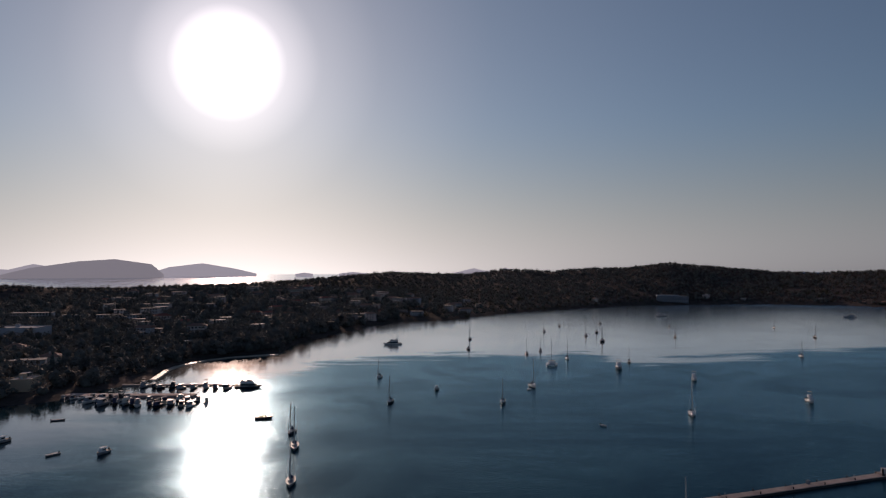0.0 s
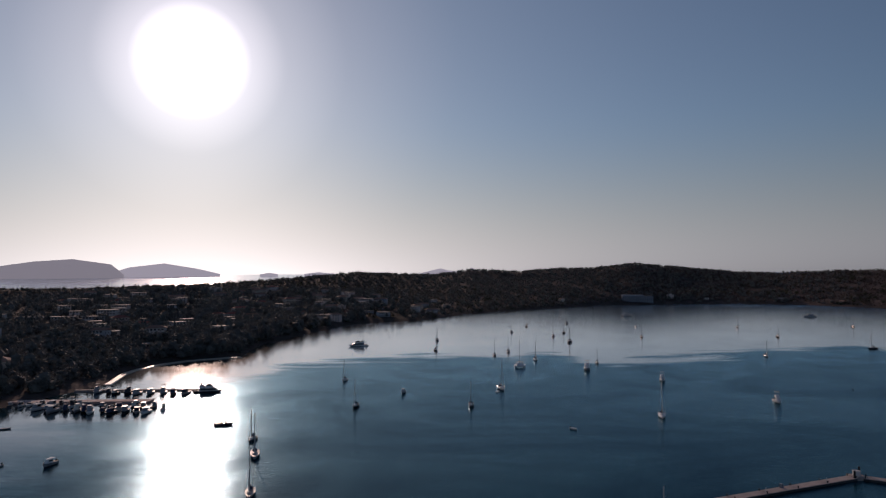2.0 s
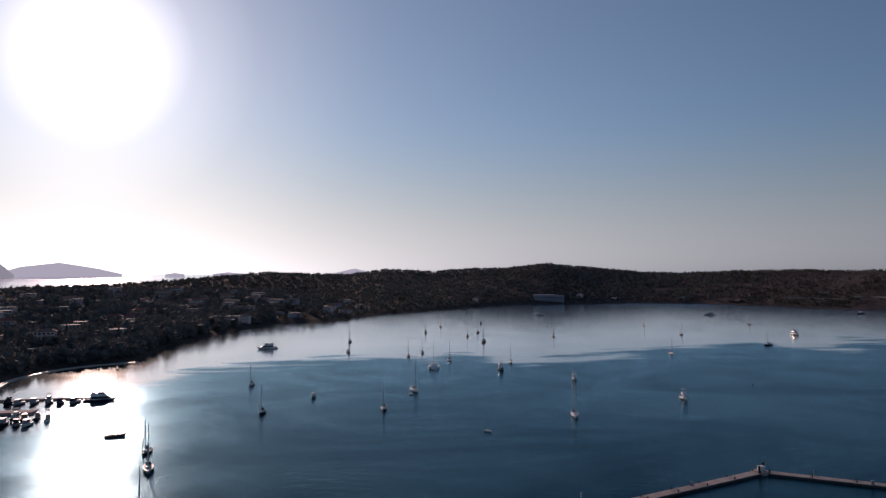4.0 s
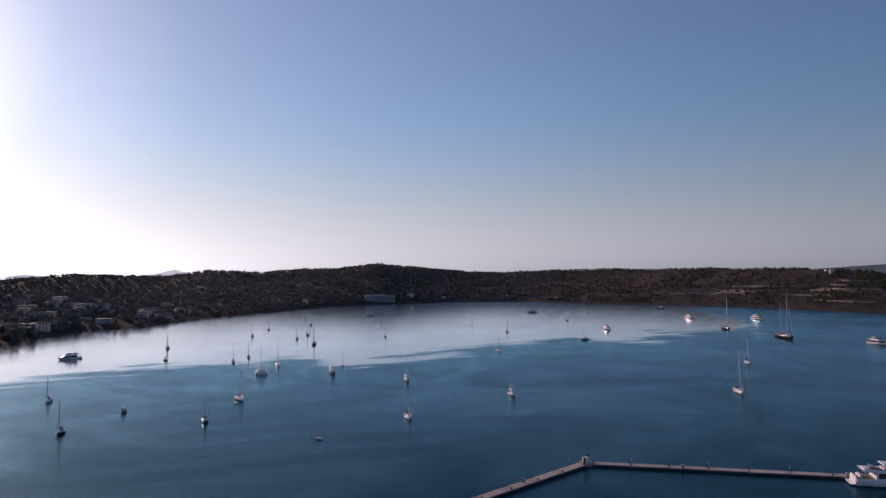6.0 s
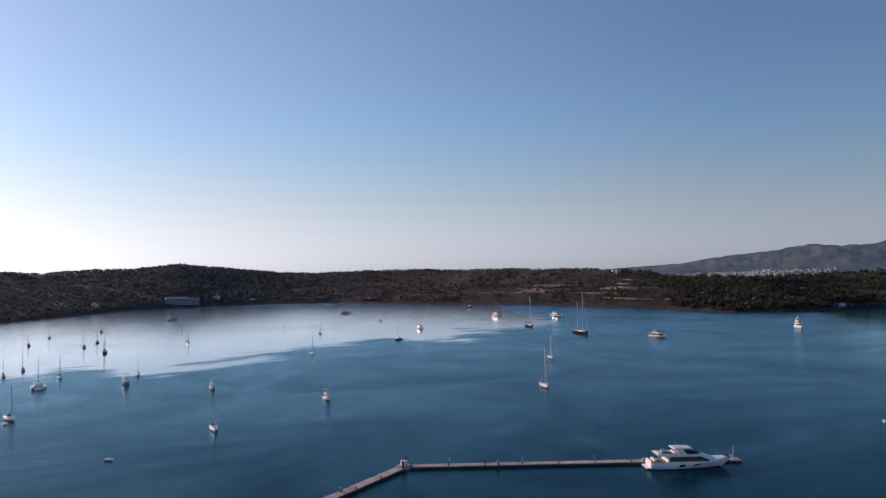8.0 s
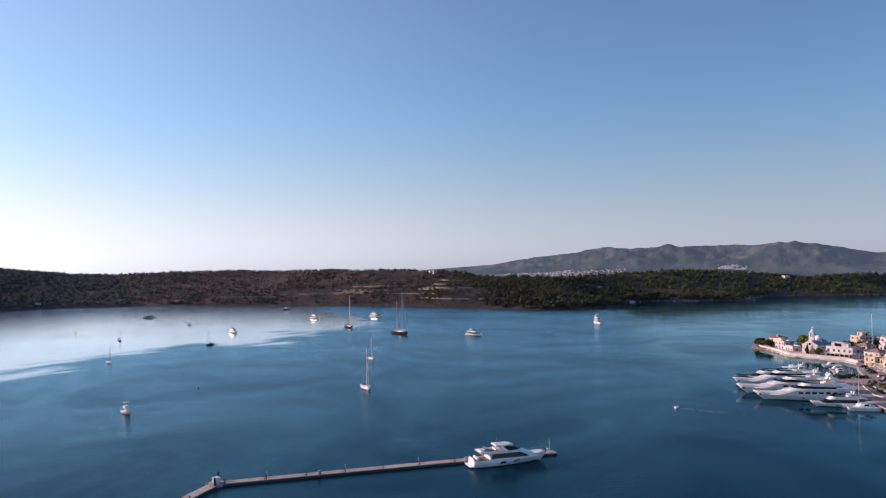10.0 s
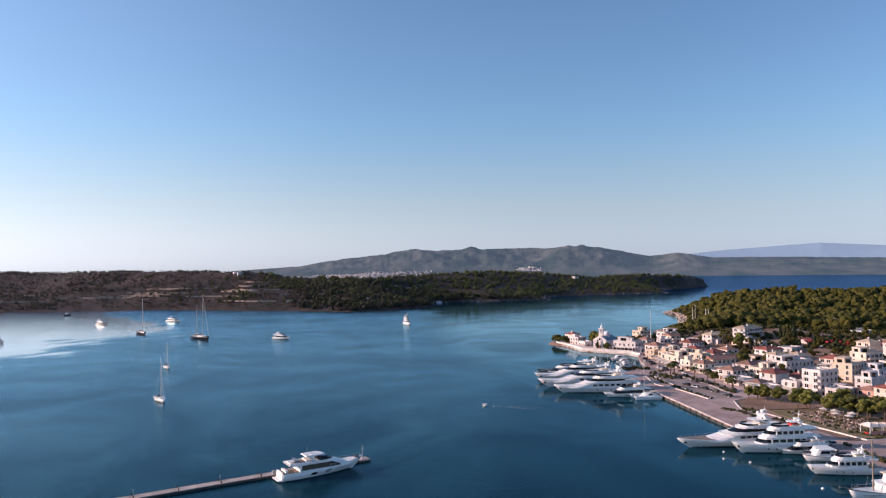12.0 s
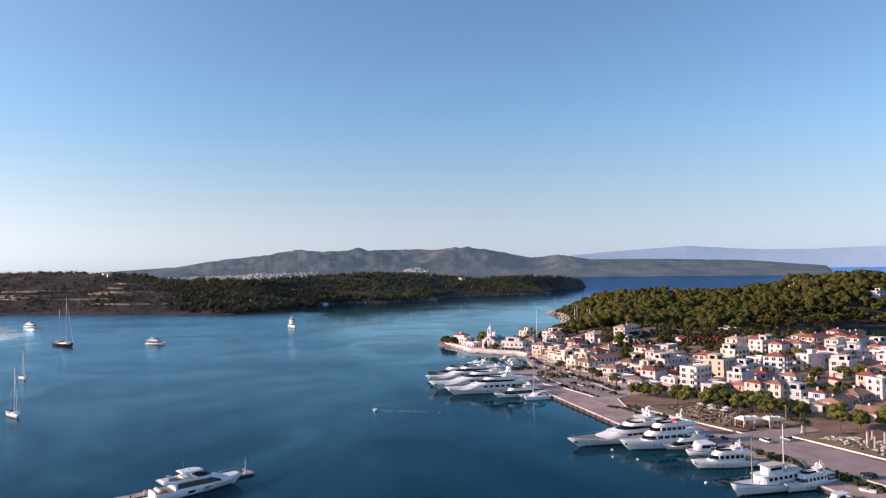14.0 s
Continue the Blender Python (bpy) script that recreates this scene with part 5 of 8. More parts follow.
    if teak:
        bm, prev = bmesh.new(), None
        for i in range(9):
            s = 0.70 + 0.27 * i / 8
            full = 1 - ((s - 0.38) / 0.62) ** fine
            h = side * (1 + sheer * ((s - 0.35) / 0.65) ** 1.6) + 0.05
            pair = [bm.verts.new((-L / 2 + L * s, y * max(beam / 2 * full - 0.25, 0.03), h)) for y in (-1, 1)]
            if prev:
                bm.faces.new((prev[0], pair[0], pair[1], prev[1]))
            prev = pair
        part("teak_deck", bm, TEAK, t, "teak-laid bow deck")
        tower = part("mast_tower", rods(((ax + 2.0, 0, z + 0.2), (ax - 1.2, 0, z + ah + 2.4), 1.5, 0.7, 4)), GELCOAT, t)
        for y, up in ((-1.1, 1.2), (1.1, 1.2), (0, 3.0)):
            part("dome", ball(bmesh.new(), (ax - 1.0, y, z + ah + up), 0.8, 1.0, 2), GELCOAT, tower)
    if tower:
        pylon = part("radar_tower", rods(((ax + 1.4, 0, z + 0.2), (ax - 0.6, 0, z + ah + 2.6), 1.3, 0.45, 4)), GELCOAT, t)
        part("tower_wing", boxes((ax - 1.2, ax + 0.2, -2.2, 2.2, z + ah + 1.5, z + ah + 1.7, 0.05)), GELCOAT, pylon)
        for y in (-1.8, 1.8):
            part("dome", ball(bmesh.new(), (ax - 0.5, y, z + ah + 2.2), 0.6, 1.0, 2), GELCOAT, pylon)
    if flag:
        part("flag", boxes((-L * 0.495, -L * 0.495 + 0.04, 0, 1.6, side + 1.6, side + 2.6)), RED_PAINT, t, "red ensign at the stern")
        part("flagstaff", rods(((-L * 0.493, 0, side), (-L * 0.5, 0, side + 2.8), 0.04, 0.03, 5)), STEEL, t)
    if cover:
        part("red_cover", boxes((x0 + 0.5, x0 + 3.5, -1.2, 1.2, z + 0.7, z + 1.25, 0.3)), RED_PAINT, t, "red cover on the top deck")
    return t


def old_motorsailer(m, length=28.0):
    """A traditional white wooden hull with a bluff bow, long deckhouse and two masts."""
    L = length
    beam, side = L * 0.25, 2.3
    t = thing("motorsailer", m, "white traditional wooden motorsailer with two bare masts", "motorsailer", "moored motor yachts")
    part("hull", hull_mesh(L, beam, side, 1.0, 0.12, 0.75, 0.75, 2.1, 18), GELCOAT, t)
    part("boot_stripe", hull_band(L, beam, side, 0.01, 0.12, 0.12, 0.75, 2.1, 0.02, 0.75, 18), BOOT, t)
    part("cap_rail", hull_band(L, beam, side, 0.95, 1.02, 0.12, 0.75, 2.1, 0.06, 0.75, 18), TEAK, t)
    part("deck", tier(-L * 0.47, L * 0.40, beam * 0.40, side, side + 0.1, L * 0.3), TEAK, t)
    part("deckhouse", tier(-L * 0.38, L * 0.16, beam * 0.33, side, side + 2.3, 1.0, 0.4, 0.2, 0.1), GELCOAT, t)
    for i in range(7):
        x = -L * 0.35 + i * L * 0.066
        part("window", boxes((x, x + 1.0, -beam * 0.33 - 0.03, beam * 0.33 + 0.03, side + 1.0, side + 1.8)), TINTED, t)
    part("boat_deck", tier(-L * 0.42, L * 0.18, beam * 0.36, side + 2.3, side + 2.5, 1.0), GELCOAT, t)
    part("wheelhouse", tier(-L * 0.12, L * 0.08, beam * 0.24, side + 2.5, side + 4.6, 0.9, 0.3, 0.1, 0.1), GELCOAT, t)
    part("wheelhouse_window", tier(-L * 0.11, L * 0.075, beam * 0.24, side + 2.5, side + 4.6, 0.9, 0.3, 0.1, 0.1, False, 0.03, 0.45, 0.8), TINTED, t)
    part("wheelhouse_roof", tier(-L * 0.15, L * 0.10, beam * 0.27, side + 4.6, side + 4.8, 1.0), CANVAS_SAND, t)
    for i in range(4):
        part("lifebuoy_box", boxes((-L * 0.36 + i * 1.7, -L * 0.36 + i * 1.7 + 1.2, -1.6, 1.6, side + 2.5, side + 3.0, 0.1)), CANVAS_SAND if i % 2 else FRAME, t)
    for x, h in ((L * 0.22, 15.5), (-L * 0.2, 17.5)):
        mast = part("mast", rods(((x, 0, side), (x, 0, h), 0.20, 0.13, 8)), FRAME if x < 0 else TEAK, t)
        part("spreader", rods(((x, -1.2, h * 0.7), (x, 1.2, h * 0.7), 0.06, 0.06, 5)), ALLOY, mast)
        part("shroud", rods(((x - 0.8, beam * 0.45, side), (x, 0, h * 0.95), 0.025, 0.025, 4), ((x - 0.8, -beam * 0.45, side), (x, 0, h * 0.95), 0.025, 0.025, 4)), STEEL, t)
    part("bowsprit", rods(((L * 0.46, 0, side * 1.7), (L * 0.6, 0, side * 2.1), 0.18, 0.10, 7)), TEAK, t)
    part("rail", boat_rail(L, beam, side, 0.75, 2.1, 0.05, 0.95, 0.9, 0.75, 0.03), FRAME, t)
    part("dinghy", hull_mesh(3.6, 1.6, 0.6, 0.2, 0.1, 0.9, 0.3), GELCOAT, t, "white dinghy carried on deck").location = (-L * 0.30, 0, side + 2.7)


def quay_pose(bow_u, bow_v, length, lean=0.0):
    """Berthed stern to the quay, the bow at a place in the town's axes; lean turns it a little along the quay."""
    a = radians(lean)
    u, v = bow_u + math.sin(a) * length / 2, bow_v + math.cos(a) * length / 2
    return town_pose(u, v, 0, 90 + lean)


def sport_yacht(m, L=29.0):
    """A low sport yacht: high raked bow, one long dark window band, flybridge with screen, leaning arch and a tender aft."""
    beam, side, sheer, stern, fine, rake = 6.6, 2.15, 0.62, 0.92, 2.5, 0.16
    t = thing("motor_yacht", m, "sleek white sport motor yacht with dark window band alongside the pier", "motor yacht", "moored motor yachts")
    part("hull", hull_mesh(L, beam, side, 0.8, rake, stern, sheer, fine, 20), GELCOAT, t)
    part("boot_stripe", hull_band(L, beam, side, 0.01, 0.10, rake, stern, fine, 0.02, sheer, 20), BOOT, t)
    for s in (0.34, 0.52):
        for flank in ((1,), (-1,)):
            part("hull_window", hull_band(L, beam, side, 0.38, 0.70, rake, stern, fine, 0.03, sheer, 3, s, s + 0.075, flank), TINTED, t)
    part("bathing_platform", boxes((-L * 0.5 - 1.5, -L * 0.49, -2.7, 2.7, 0.35, 0.6, 0.05)), GELCOAT, t)
    part("transom", boxes((-L * 0.5 - 0.3, -L * 0.485, -2.6, 2.6, 0.5, side + 0.5, 0.25)), GELCOAT, t)
    part("cockpit", boxes((-L * 0.49, -L * 0.30, -2.8, 2.8, side, side + 0.06)), TEAK, t, "teak cockpit floor")
    part("cockpit_seat", boxes((-L * 0.46, -L * 0.43, -2.0, 2.0, side, side + 0.8, 0.08)), FRAME, t)
    part("saloon", tier(-L * 0.31, L * 0.36, beam * 0.46, side, side + 1.95, L * 0.14, L * 0.20, 0.4, 0.35), GELCOAT, t)
    part("window_band", tier(-L * 0.29, L * 0.355, beam * 0.46, side, side + 1.95, L * 0.14, L * 0.20, 0.4, 0.35, False, 0.03, 0.16, 0.88), TINTED, t)
    part("foredeck", tier(L * 0.02, L * 0.44, beam * 0.34, side * 0.98, side * 1.30, L * 0.36), GELCOAT, t)
    z = side + 1.95
    part("flybridge_deck", tier(-L * 0.42, L * 0.14, beam * 0.45, z, z + 0.5, L * 0.10, 0.8, -0.3, 0.1), GELCOAT, t)
    part("flybridge_floor", boxes((-L * 0.30, -L * 0.10, -1.9, 1.9, z + 0.5, z + 0.54)), TEAK, t)
    part("flybridge_screen", tier(-L * 0.06, L * 0.115, beam * 0.37, z + 0.48, z + 1.45, L * 0.09, L * 0.075, 0.0, 0.35), TINTED, t)
    part("flybridge_seat", boxes((-L * 0.22, -L * 0.15, -1.9, 1.9, z + 0.5, z + 1.0, 0.08)), FRAME, t)
    part("sun_pad", boxes((-L * 0.41, -L * 0.37, -2.0, 2.0, z + 0.5, z + 0.75, 0.08)), FRAME, t)
    part("console", boxes((-L * 0.07, -L * 0.03, -1.4, 1.4, z + 0.5, z + 1.35, 0.12)), RUBBER, t)
    for y in (-2.5, 2.5):
        part("arch_leg", rods(((-L * 0.12, y, z + 0.4), (-L * 0.185, y * 0.86, z + 2.0), 0.42, 0.3, 6)), GELCOAT, t)
    top = part("hardtop", tier(-L * 0.23, L * 0.02, beam * 0.36, z + 1.95, z + 2.25, L * 0.06, 0.7, 0.3, 0.25), GELCOAT, t)
    part("radar", rods(((-L * 0.14, 0, z + 2.1), (-L * 0.14, 0, z + 2.5), 0.35, 0.3, 10)), GELCOAT, top)
    part("aerial", rods(((-L * 0.17, 0.8, z + 2.1), (-L * 0.175, 0.8, z + 4.4), 0.035, 0.02, 5)), ALLOY, top)
    tender = part("tender", hull_mesh(3.6, 1.7, 0.7, 0.1, 0.1, 0.9, 0.2), GREY_HULL, t, "covered tender on the aft deck")
    tender.matrix_basis = pose(-L * 0.33, 0, z + 0.65, 0, 0, 90)
    part("bow_rail", boat_rail(L, beam, side, stern, fine, 0.55, 0.97, 0.7, sheer, 0.03), STEEL, t)
    part("anchor_plate", boxes((L * 0.40, L * 0.455, -0.7, 0.7, side * 1.30, side * 1.62, 0.1)), RUBBER, t, "black bow fittings")


sport_yacht(pose(*(Vector((128.5, 220.8)) + 89.4 * Vector((0.823, -0.568)) - 5.4 * Vector((0.568, 0.823))), 0, 0, 0, -34.6), 26.5)
# along the mole and the quay
motor_yacht(quay_pose(95, -44, 45, 2), 45, 2, "sport", "large white three-deck motor yacht moored stern to the mole", flag=True, ports=True, tower=True)
motor_yacht(quay_pose(112, -48, 50, 3), 50, 2, "sport", "long white motor yacht moored between two others", ports=True)
motor_yacht(quay_pose(134, -45, 46, 5), 46, 2, "sport", "white motor yacht with a black funnel mast at the mole's end", ports=True)
motor_yacht(quay_pose(152, -40, 40, 6), 40, 1, "sport", "dark grey motor yacht at the outer end of the mole", "navy")
motor_yacht(quay_pose(80, -24, 24, 3), 24, 1, "sport", "small white flybridge motor yacht moored stern to the mole")
catamaran(quay_pose(74.5, -12, 13, 0), 13, "white sailing catamaran moored stern to the quay")
motor_yacht(quay_pose(-15, -29, 44, 8) @ Matrix.Diagonal((1, 1, 0.84, 1)), 44, 2, "sport", "white raised-bow motor yacht with teak foredeck and a tall mast", flag=True, teak=True, ports=True)
motor_yacht(quay_pose(-23.5, -14, 31, 2), 31, 2, "classic", "white boxy passenger yacht with rows of windows and a red cover", cover=True)
motor_yacht(quay_pose(-26.5, 0, 17, 0), 17, 1, "sport", "low white sport cruiser moored stern to the quay")
motorboat(quay_pose(-35, 3, 13, -4), 13, "white", True, "white open motor cruiser moored at the quay", group="moored motor yachts")
motorboat(quay_pose(-30.5, 6, 11, -4), 11, "navy", True, "dark blue motorboat moored at the quay", group="moored motor yachts")
motor_yacht(quay_pose(-48.6, -4, 21, -4), 21, 1, "classic", "white stubby motor yacht with square saloon windows")
old_motorsailer(quay_pose(-75, -10, 29, 10))
motor_yacht(quay_pose(-76, 6, 19, 12), 19, 1, "classic", "white workboat-like motor yacht beside the motorsailer")
motorboat(quay_pose(-88, 8, 10, 8), 10, "white", True, "white motorboat moored at the quay", group="moored motor yachts")
dinghy(town_pose(-84, 25, 1.45, 40), 4.2, "white", "upturned white dinghy lying on the quay")
# inner basin by the church
for k, (u, v, size) in enumerate(((176, 26, 8), (184, 29, 9), (192, 31, 10), (201, 33, 7), (206, 34, 12))):
    motorboat(quay_pose(u, v - size - 1, size, 6), size, "white", True, "small white motorboat in the church basin", group="boats in the basin")

# at anchor in the bay
# some navy and grey hulls stand in for pale boats against the light
sailboat(at_anchor(100.3, 314, 194), 11.0, "white", 15.5)
motorboat(at_anchor(134.2, 415, 196), 9.5, "white", True, "white cabin motorboat with a dinghy alongside", True)
motorboat(at_anchor(166.5, 345, 190), 9.0, "white", True, "white cabin motorboat at anchor", True)
sailboat(at_anchor(19.2, 342, 186), 9.5, "navy", 12.0)
sailboat(at_anchor(38.6, 390, 170), 11.0, "white", 15.5, tender=True)
catamaran(at_anchor(60.1, 478, 190), 13)
sailboat(at_anchor(49.6, 544, 186), 9.0, "navy", 13.0)
sailboat(at_anchor(62.5, 567, 190), 9.0, "grey", 13.0)
sailboat(at_anchor(76.1, 515, 184), 10.0, "white", 14.5)
motorboat(at_anchor(101.5, 463, 190), 12.5, "grey", True, "blue-grey motor cruiser at anchor", True)
sailboat(at_anchor(116, 496, 192), 8.0, "navy", 11.0)
sailboat(at_anchor(126.9, 645, 198), 14.0, "navy", 16.5, 2)
sailboat(at_anchor(122.4, 702, 196), 10.0, "grey", 14.0)
sailboat(at_anchor(140.4, 742, 200), 10.5, "navy", 14.0)
sailboat(at_anchor(169.5, 873, 200), 11.0, "grey", 14.0)
sailboat(at_anchor(184.7, 995, 190), 10.0, "white", 13.0)
sailboat(at_anchor(114, 830, 190), 10.0, "navy", 15.0)
sailboat(at_anchor(87.1, 752, 196), 9.5, "grey", 12.5)
sailboat(at_anchor(239.9, 823, 196), 9.5, "grey", 12.0)
sailboat(at_anchor(205.3, 687, 190), 9.0, "navy", 13.5)
motor_yacht(at_anchor(284.7, 1014, 100), 17, 1, "sport", "grey-white motor yacht anchored off the hotel", group="boats at anchor")
sailboat(at_anchor(249.5, 528, 188), 8.5, "white", 12.0)
sailboat(at_anchor(335.4, 682, 192), 9.0, "navy", 12.0)
sailboat(at_anchor(348.7, 800, 194), 9.0, "white", 13.0)
motor_yacht(at_anchor(528, 978, 265), 19, 1, "sport", "white motor yacht with an awning at anchor", group="boats at anchor")
buoy(261, 734)
buoy(224.6, 380.5)
dinghy(at_anchor(57.3, 291.4, 150), 3.6, "white")
dinghy(at_anchor(35.4, 381, 200), 4.5, "white", "small white open boat at anchor")
sailboat(at_anchor(-49.6, 424, 188), 9.0, "white", 12.5)
sailboat(at_anchor(-35, 342.5, 188), 9.0, "navy", 13.0)
motorboat(at_anchor(-13.9, 380, 190), 6.5, "grey", True)
motor_yacht(at_anchor(-60.9, 621, 250), 17, 1, "sport", "white motor catamaran at anchor off the trees", group="boats at anchor")
buoy(-45.8, 793, 0.8)
sailboat(at_anchor(7.8, 667, 184), 11.0, "navy", 14.0, 2)
sailboat(at_anchor(5.7, 581, 170), 9.5, "navy", 12.5)
sailboat(at_anchor(-67.1, 277, 184), 8.5, "navy", 12.0)
sailboat(at_anchor(-60.5, 254, 168), 11.0, "grey", 15.0)
sailboat(at_anchor(-51.5, 211, 172), 9.5, "grey", 13.0)
motorboat(at_anchor(-85.4, 305, 70), 7.5, "navy", False, "low dark speedboat at anchor")
motorboat(at_anchor(-125.4, 245, 186), 7.0, "grey", True)
dinghy(at_anchor(-142.2, 243, 200), 5.5, "grey")
dinghy(at_anchor(-173, 300.7, 70), 5.5, "grey")
motorboat(at_anchor(-171.6, 261, 190), 7.0, "grey", True)
sailboat(at_anchor(273.6, 303.6, 214), 15.0, "white", 21.0)
sailboat(at_anchor(364, 388, 216), 12.0, "white", 17.0)
sailboat(at_anchor(550, 602, 212), 27.0, "navy", 35.0, label="large dark-hulled sloop with a tall bare mast at anchor")
motor_yacht(at_anchor(694, 699, 192), 27, 1, "sport", "white motor yacht anchored off the wooded shore", group="boats at anchor")
motor_yacht(at_anchor(632, 749, 188), 22, 1, "sport", "grey-white motor yacht at anchor", group="boats at anchor")
motor_yacht(at_anchor(442, 658, 185), 14, 1, "classic", "white cabin cruiser at anchor seen end on", group="boats at anchor")
sailboat(at_anchor(358, 573, 250), 10.0, "navy", 13.0)
sailboat(at_anchor(478, 796, 196), 10.0, "navy", 12.5)
motorboat(at_anchor(757.8, 964, 260), 12, "navy", True, "dark motorboat near the far shore")
sailboat(at_anchor(526, 505, 205), 33.0, "navy", 41.0, 2, CANVAS_BLUE, "large dark-hulled ketch with two bare masts at anchor")
motor_yacht(at_anchor(547.4, 432, 190), 21, 1, "sport", "white motor yacht with a long low cabin at anchor", group="boats at anchor")
motor_yacht(at_anchor(726, 393, 235), 30, 2, "classic", "tall white motor yacht anchored bow on", group="boats at anchor")
dinghy(at_anchor(314.5, 154.9, 250), 4.8, "white", "small white tender on the open water")
sailboat(at_anchor(45.3, 148.2, 190), 15.5, "navy", 20.7)
for u, v in ((-35, -14), (-30, -20), (-62, -8), (-22, -16)):
    x, y = town_xy(u, v)
    buoy(x, y, 0.4, "white round mooring buoy off the quay", GELCOAT)

# the marina on the far left shore
rnd = random.Random(12)
# dark hull and cabin colours replace the shade on boats against the sun
BACKLIT_TOPS = (GREY_HULL, NAVY_HULL, CANVAS_BLUE, GREY_HULL, CREAM_HULL)
for i in range(16):
    f = i / 15
    motorboat(at_anchor(-200 + f * 76 + rnd.uniform(-1.0, 1.0), 351 - f * 8 + rnd.uniform(-2.5, 2.5), rnd.choice((172, 352)) + rnd.uniform(-14, 14)), rnd.uniform(6.0, 9.5), rnd.choice(("grey", "navy", "navy", "white", "cream")), rnd.random() < 0.75,
              "motorboat packed close to others at the marina quay", rnd.random() < 0.3, "marina boats", rnd.choice(BACKLIT_TOPS), True)
for i in range(12):
    f = i / 11
    motorboat(at_anchor(-182 + f * 54 + rnd.uniform(-1.2, 1.2), 339 - f * 9 + rnd.uniform(-2.5, 2.5), 168 + rnd.uniform(-20, 20)), rnd.uniform(7.0, 11.0), rnd.choice(("grey", "navy", "navy", "white")), True, "motor cruiser in the marina's outer row", rnd.random() < 0.4, "marina boats", rnd.choice(BACKLIT_TOPS), True)
for i in range(9):
    motorboat(at_anchor(-176 + i * 5.9 + rnd.uniform(-1, 1), 387 - i * 0.8 + rnd.uniform(-2, 2), 180 + rnd.uniform(-14, 14)), rnd.uniform(6.0, 10), rnd.choice(("navy", "grey", "navy")), True, "motorboat darkened against the light at the marina jetty", i % 3 == 0, "marina boats", rnd.choice(BACKLIT_TOPS), True)
motor_yacht(at_anchor(-117, 387, 82), 15, 1, "sport", "motor yacht darkened against the light at the end of the marina jetty", "navy", group="marina boats")
jetty = boxes((-190, -122, 392.6, 394.6, -1.5, 0.9))
tagged(part("jetty", jetty, PONTOON_TOP), "low marina jetty", "jetty", kind="structure")
town_like = boxes((-206, -136, 356, 362, -2, 1.2))
tagged(part("marina_quay", town_like, CONCRETE), "concrete marina quay", "quay", kind="structure")


def wake():
    """Foam of the small tender's wake: two thin lines of broken patches that drift apart."""
    rnd, bm = random.Random(8), bmesh.new()
    for side in (-1, 1):
        for i in range(60):
            f = i / 60
            c = Vector((314.6 + 3.0 * f + side * (0.6 + 2.4 * f), 153.0 - 34 * f, 0.012))
            if rnd.random() < 0.25 + 0.5 * f:
                continue
            r = rnd.uniform(0.10, 0.28) * (1.2 - 0.7 * f)
            ring = [bm.verts.new(c + Vector((math.cos(k * 1.047) * r * rnd.uniform(0.7, 1.3), math.sin(k * 1.047) * r * 2.4 * rnd.uniform(0.7, 1.3), 0))) for k in range(6)]
            bm.faces.new(ring)
    tagged(part("wake", bm, SHADE), "thin broken foam of a small boat's wake", "wake", kind="stuff")


wake()

# ---- houses ----
def shared(name, data, parent, m, label=""):
    """Another object on the same mesh, under a thing."""
    o = new(name, data)
    o.parent, o.matrix_basis = parent, m
    if label:
        tagged(o, label)
    return o


def mesh_of(name, bm, material):
    me = bpy.data.meshes.new(name)
    bm.to_mesh(me)
    bm.free()
    me.materials.append(material)
    return me


# a window looks towards -y: frame proud of the wall, pane set back in it, shutters folded open
WINDOW_FRAME = mesh_of("window", boxes((-0.62, -0.50, -0.10, 0.05, 0, 1.5), (0.50, 0.62, -0.10, 0.05, 0, 1.5), (-0.5, 0.5, -0.10, 0.05, 1.38, 1.5), (-0.70, 0.70, -0.16, 0.05, -0.08, 0.04), (-0.04, 0.04, -0.06, 0.0, 0.04, 1.38)), FRAME)
WINDOW_PANE = mesh_of("pane", boxes((-0.5, 0.5, -0.03, 0.02, 0.04, 1.38)), TINTED)
SHUTTERS = {k: mesh_of("shutter", boxes((-0.5, 0.0, -0.05, 0.0, 0, 1.46, 0.01)), m) for k, m in SHUTTER.items()}
DOOR_FRAME = mesh_of("door", boxes((-0.75, -0.6, -0.12, 0.05, 0, 2.3), (0.6, 0.75, -0.12, 0.05, 0, 2.3), (-0.6, 0.6, -0.12, 0.05, 2.15, 2.3)), FRAME)
DOOR_LEAF = mesh_of("door_leaf", boxes((-0.6, 0.6, -0.05, 0.03, 0, 2.15, 0.01)), SHUTTER["brown"])
HEATER = mesh_of("solar_heater", boxes((-0.9, 0.9, -0.25, 0.25, 0.9, 1.4, 0.1), (-0.8, 0.8, -1.1, -0.2, 0.15, 0.28)), GREY_HULL)
CHIMNEY = mesh_of("chimney", boxes((-0.35, 0.35, -0.35, 0.35, -0.6, 1.3), (-0.45, 0.45, -0.45, 0.45, 1.2, 1.36, 0.04)), WALLS["white"])
TANK = mesh_of("water_tank", rods(((0, 0, 0), (0, 0, 1.4), 0.6, 0.6, 10), ((0, 0, 1.35), (0, 0, 1.6), 0.6, 0.15, 10)), FRAME)


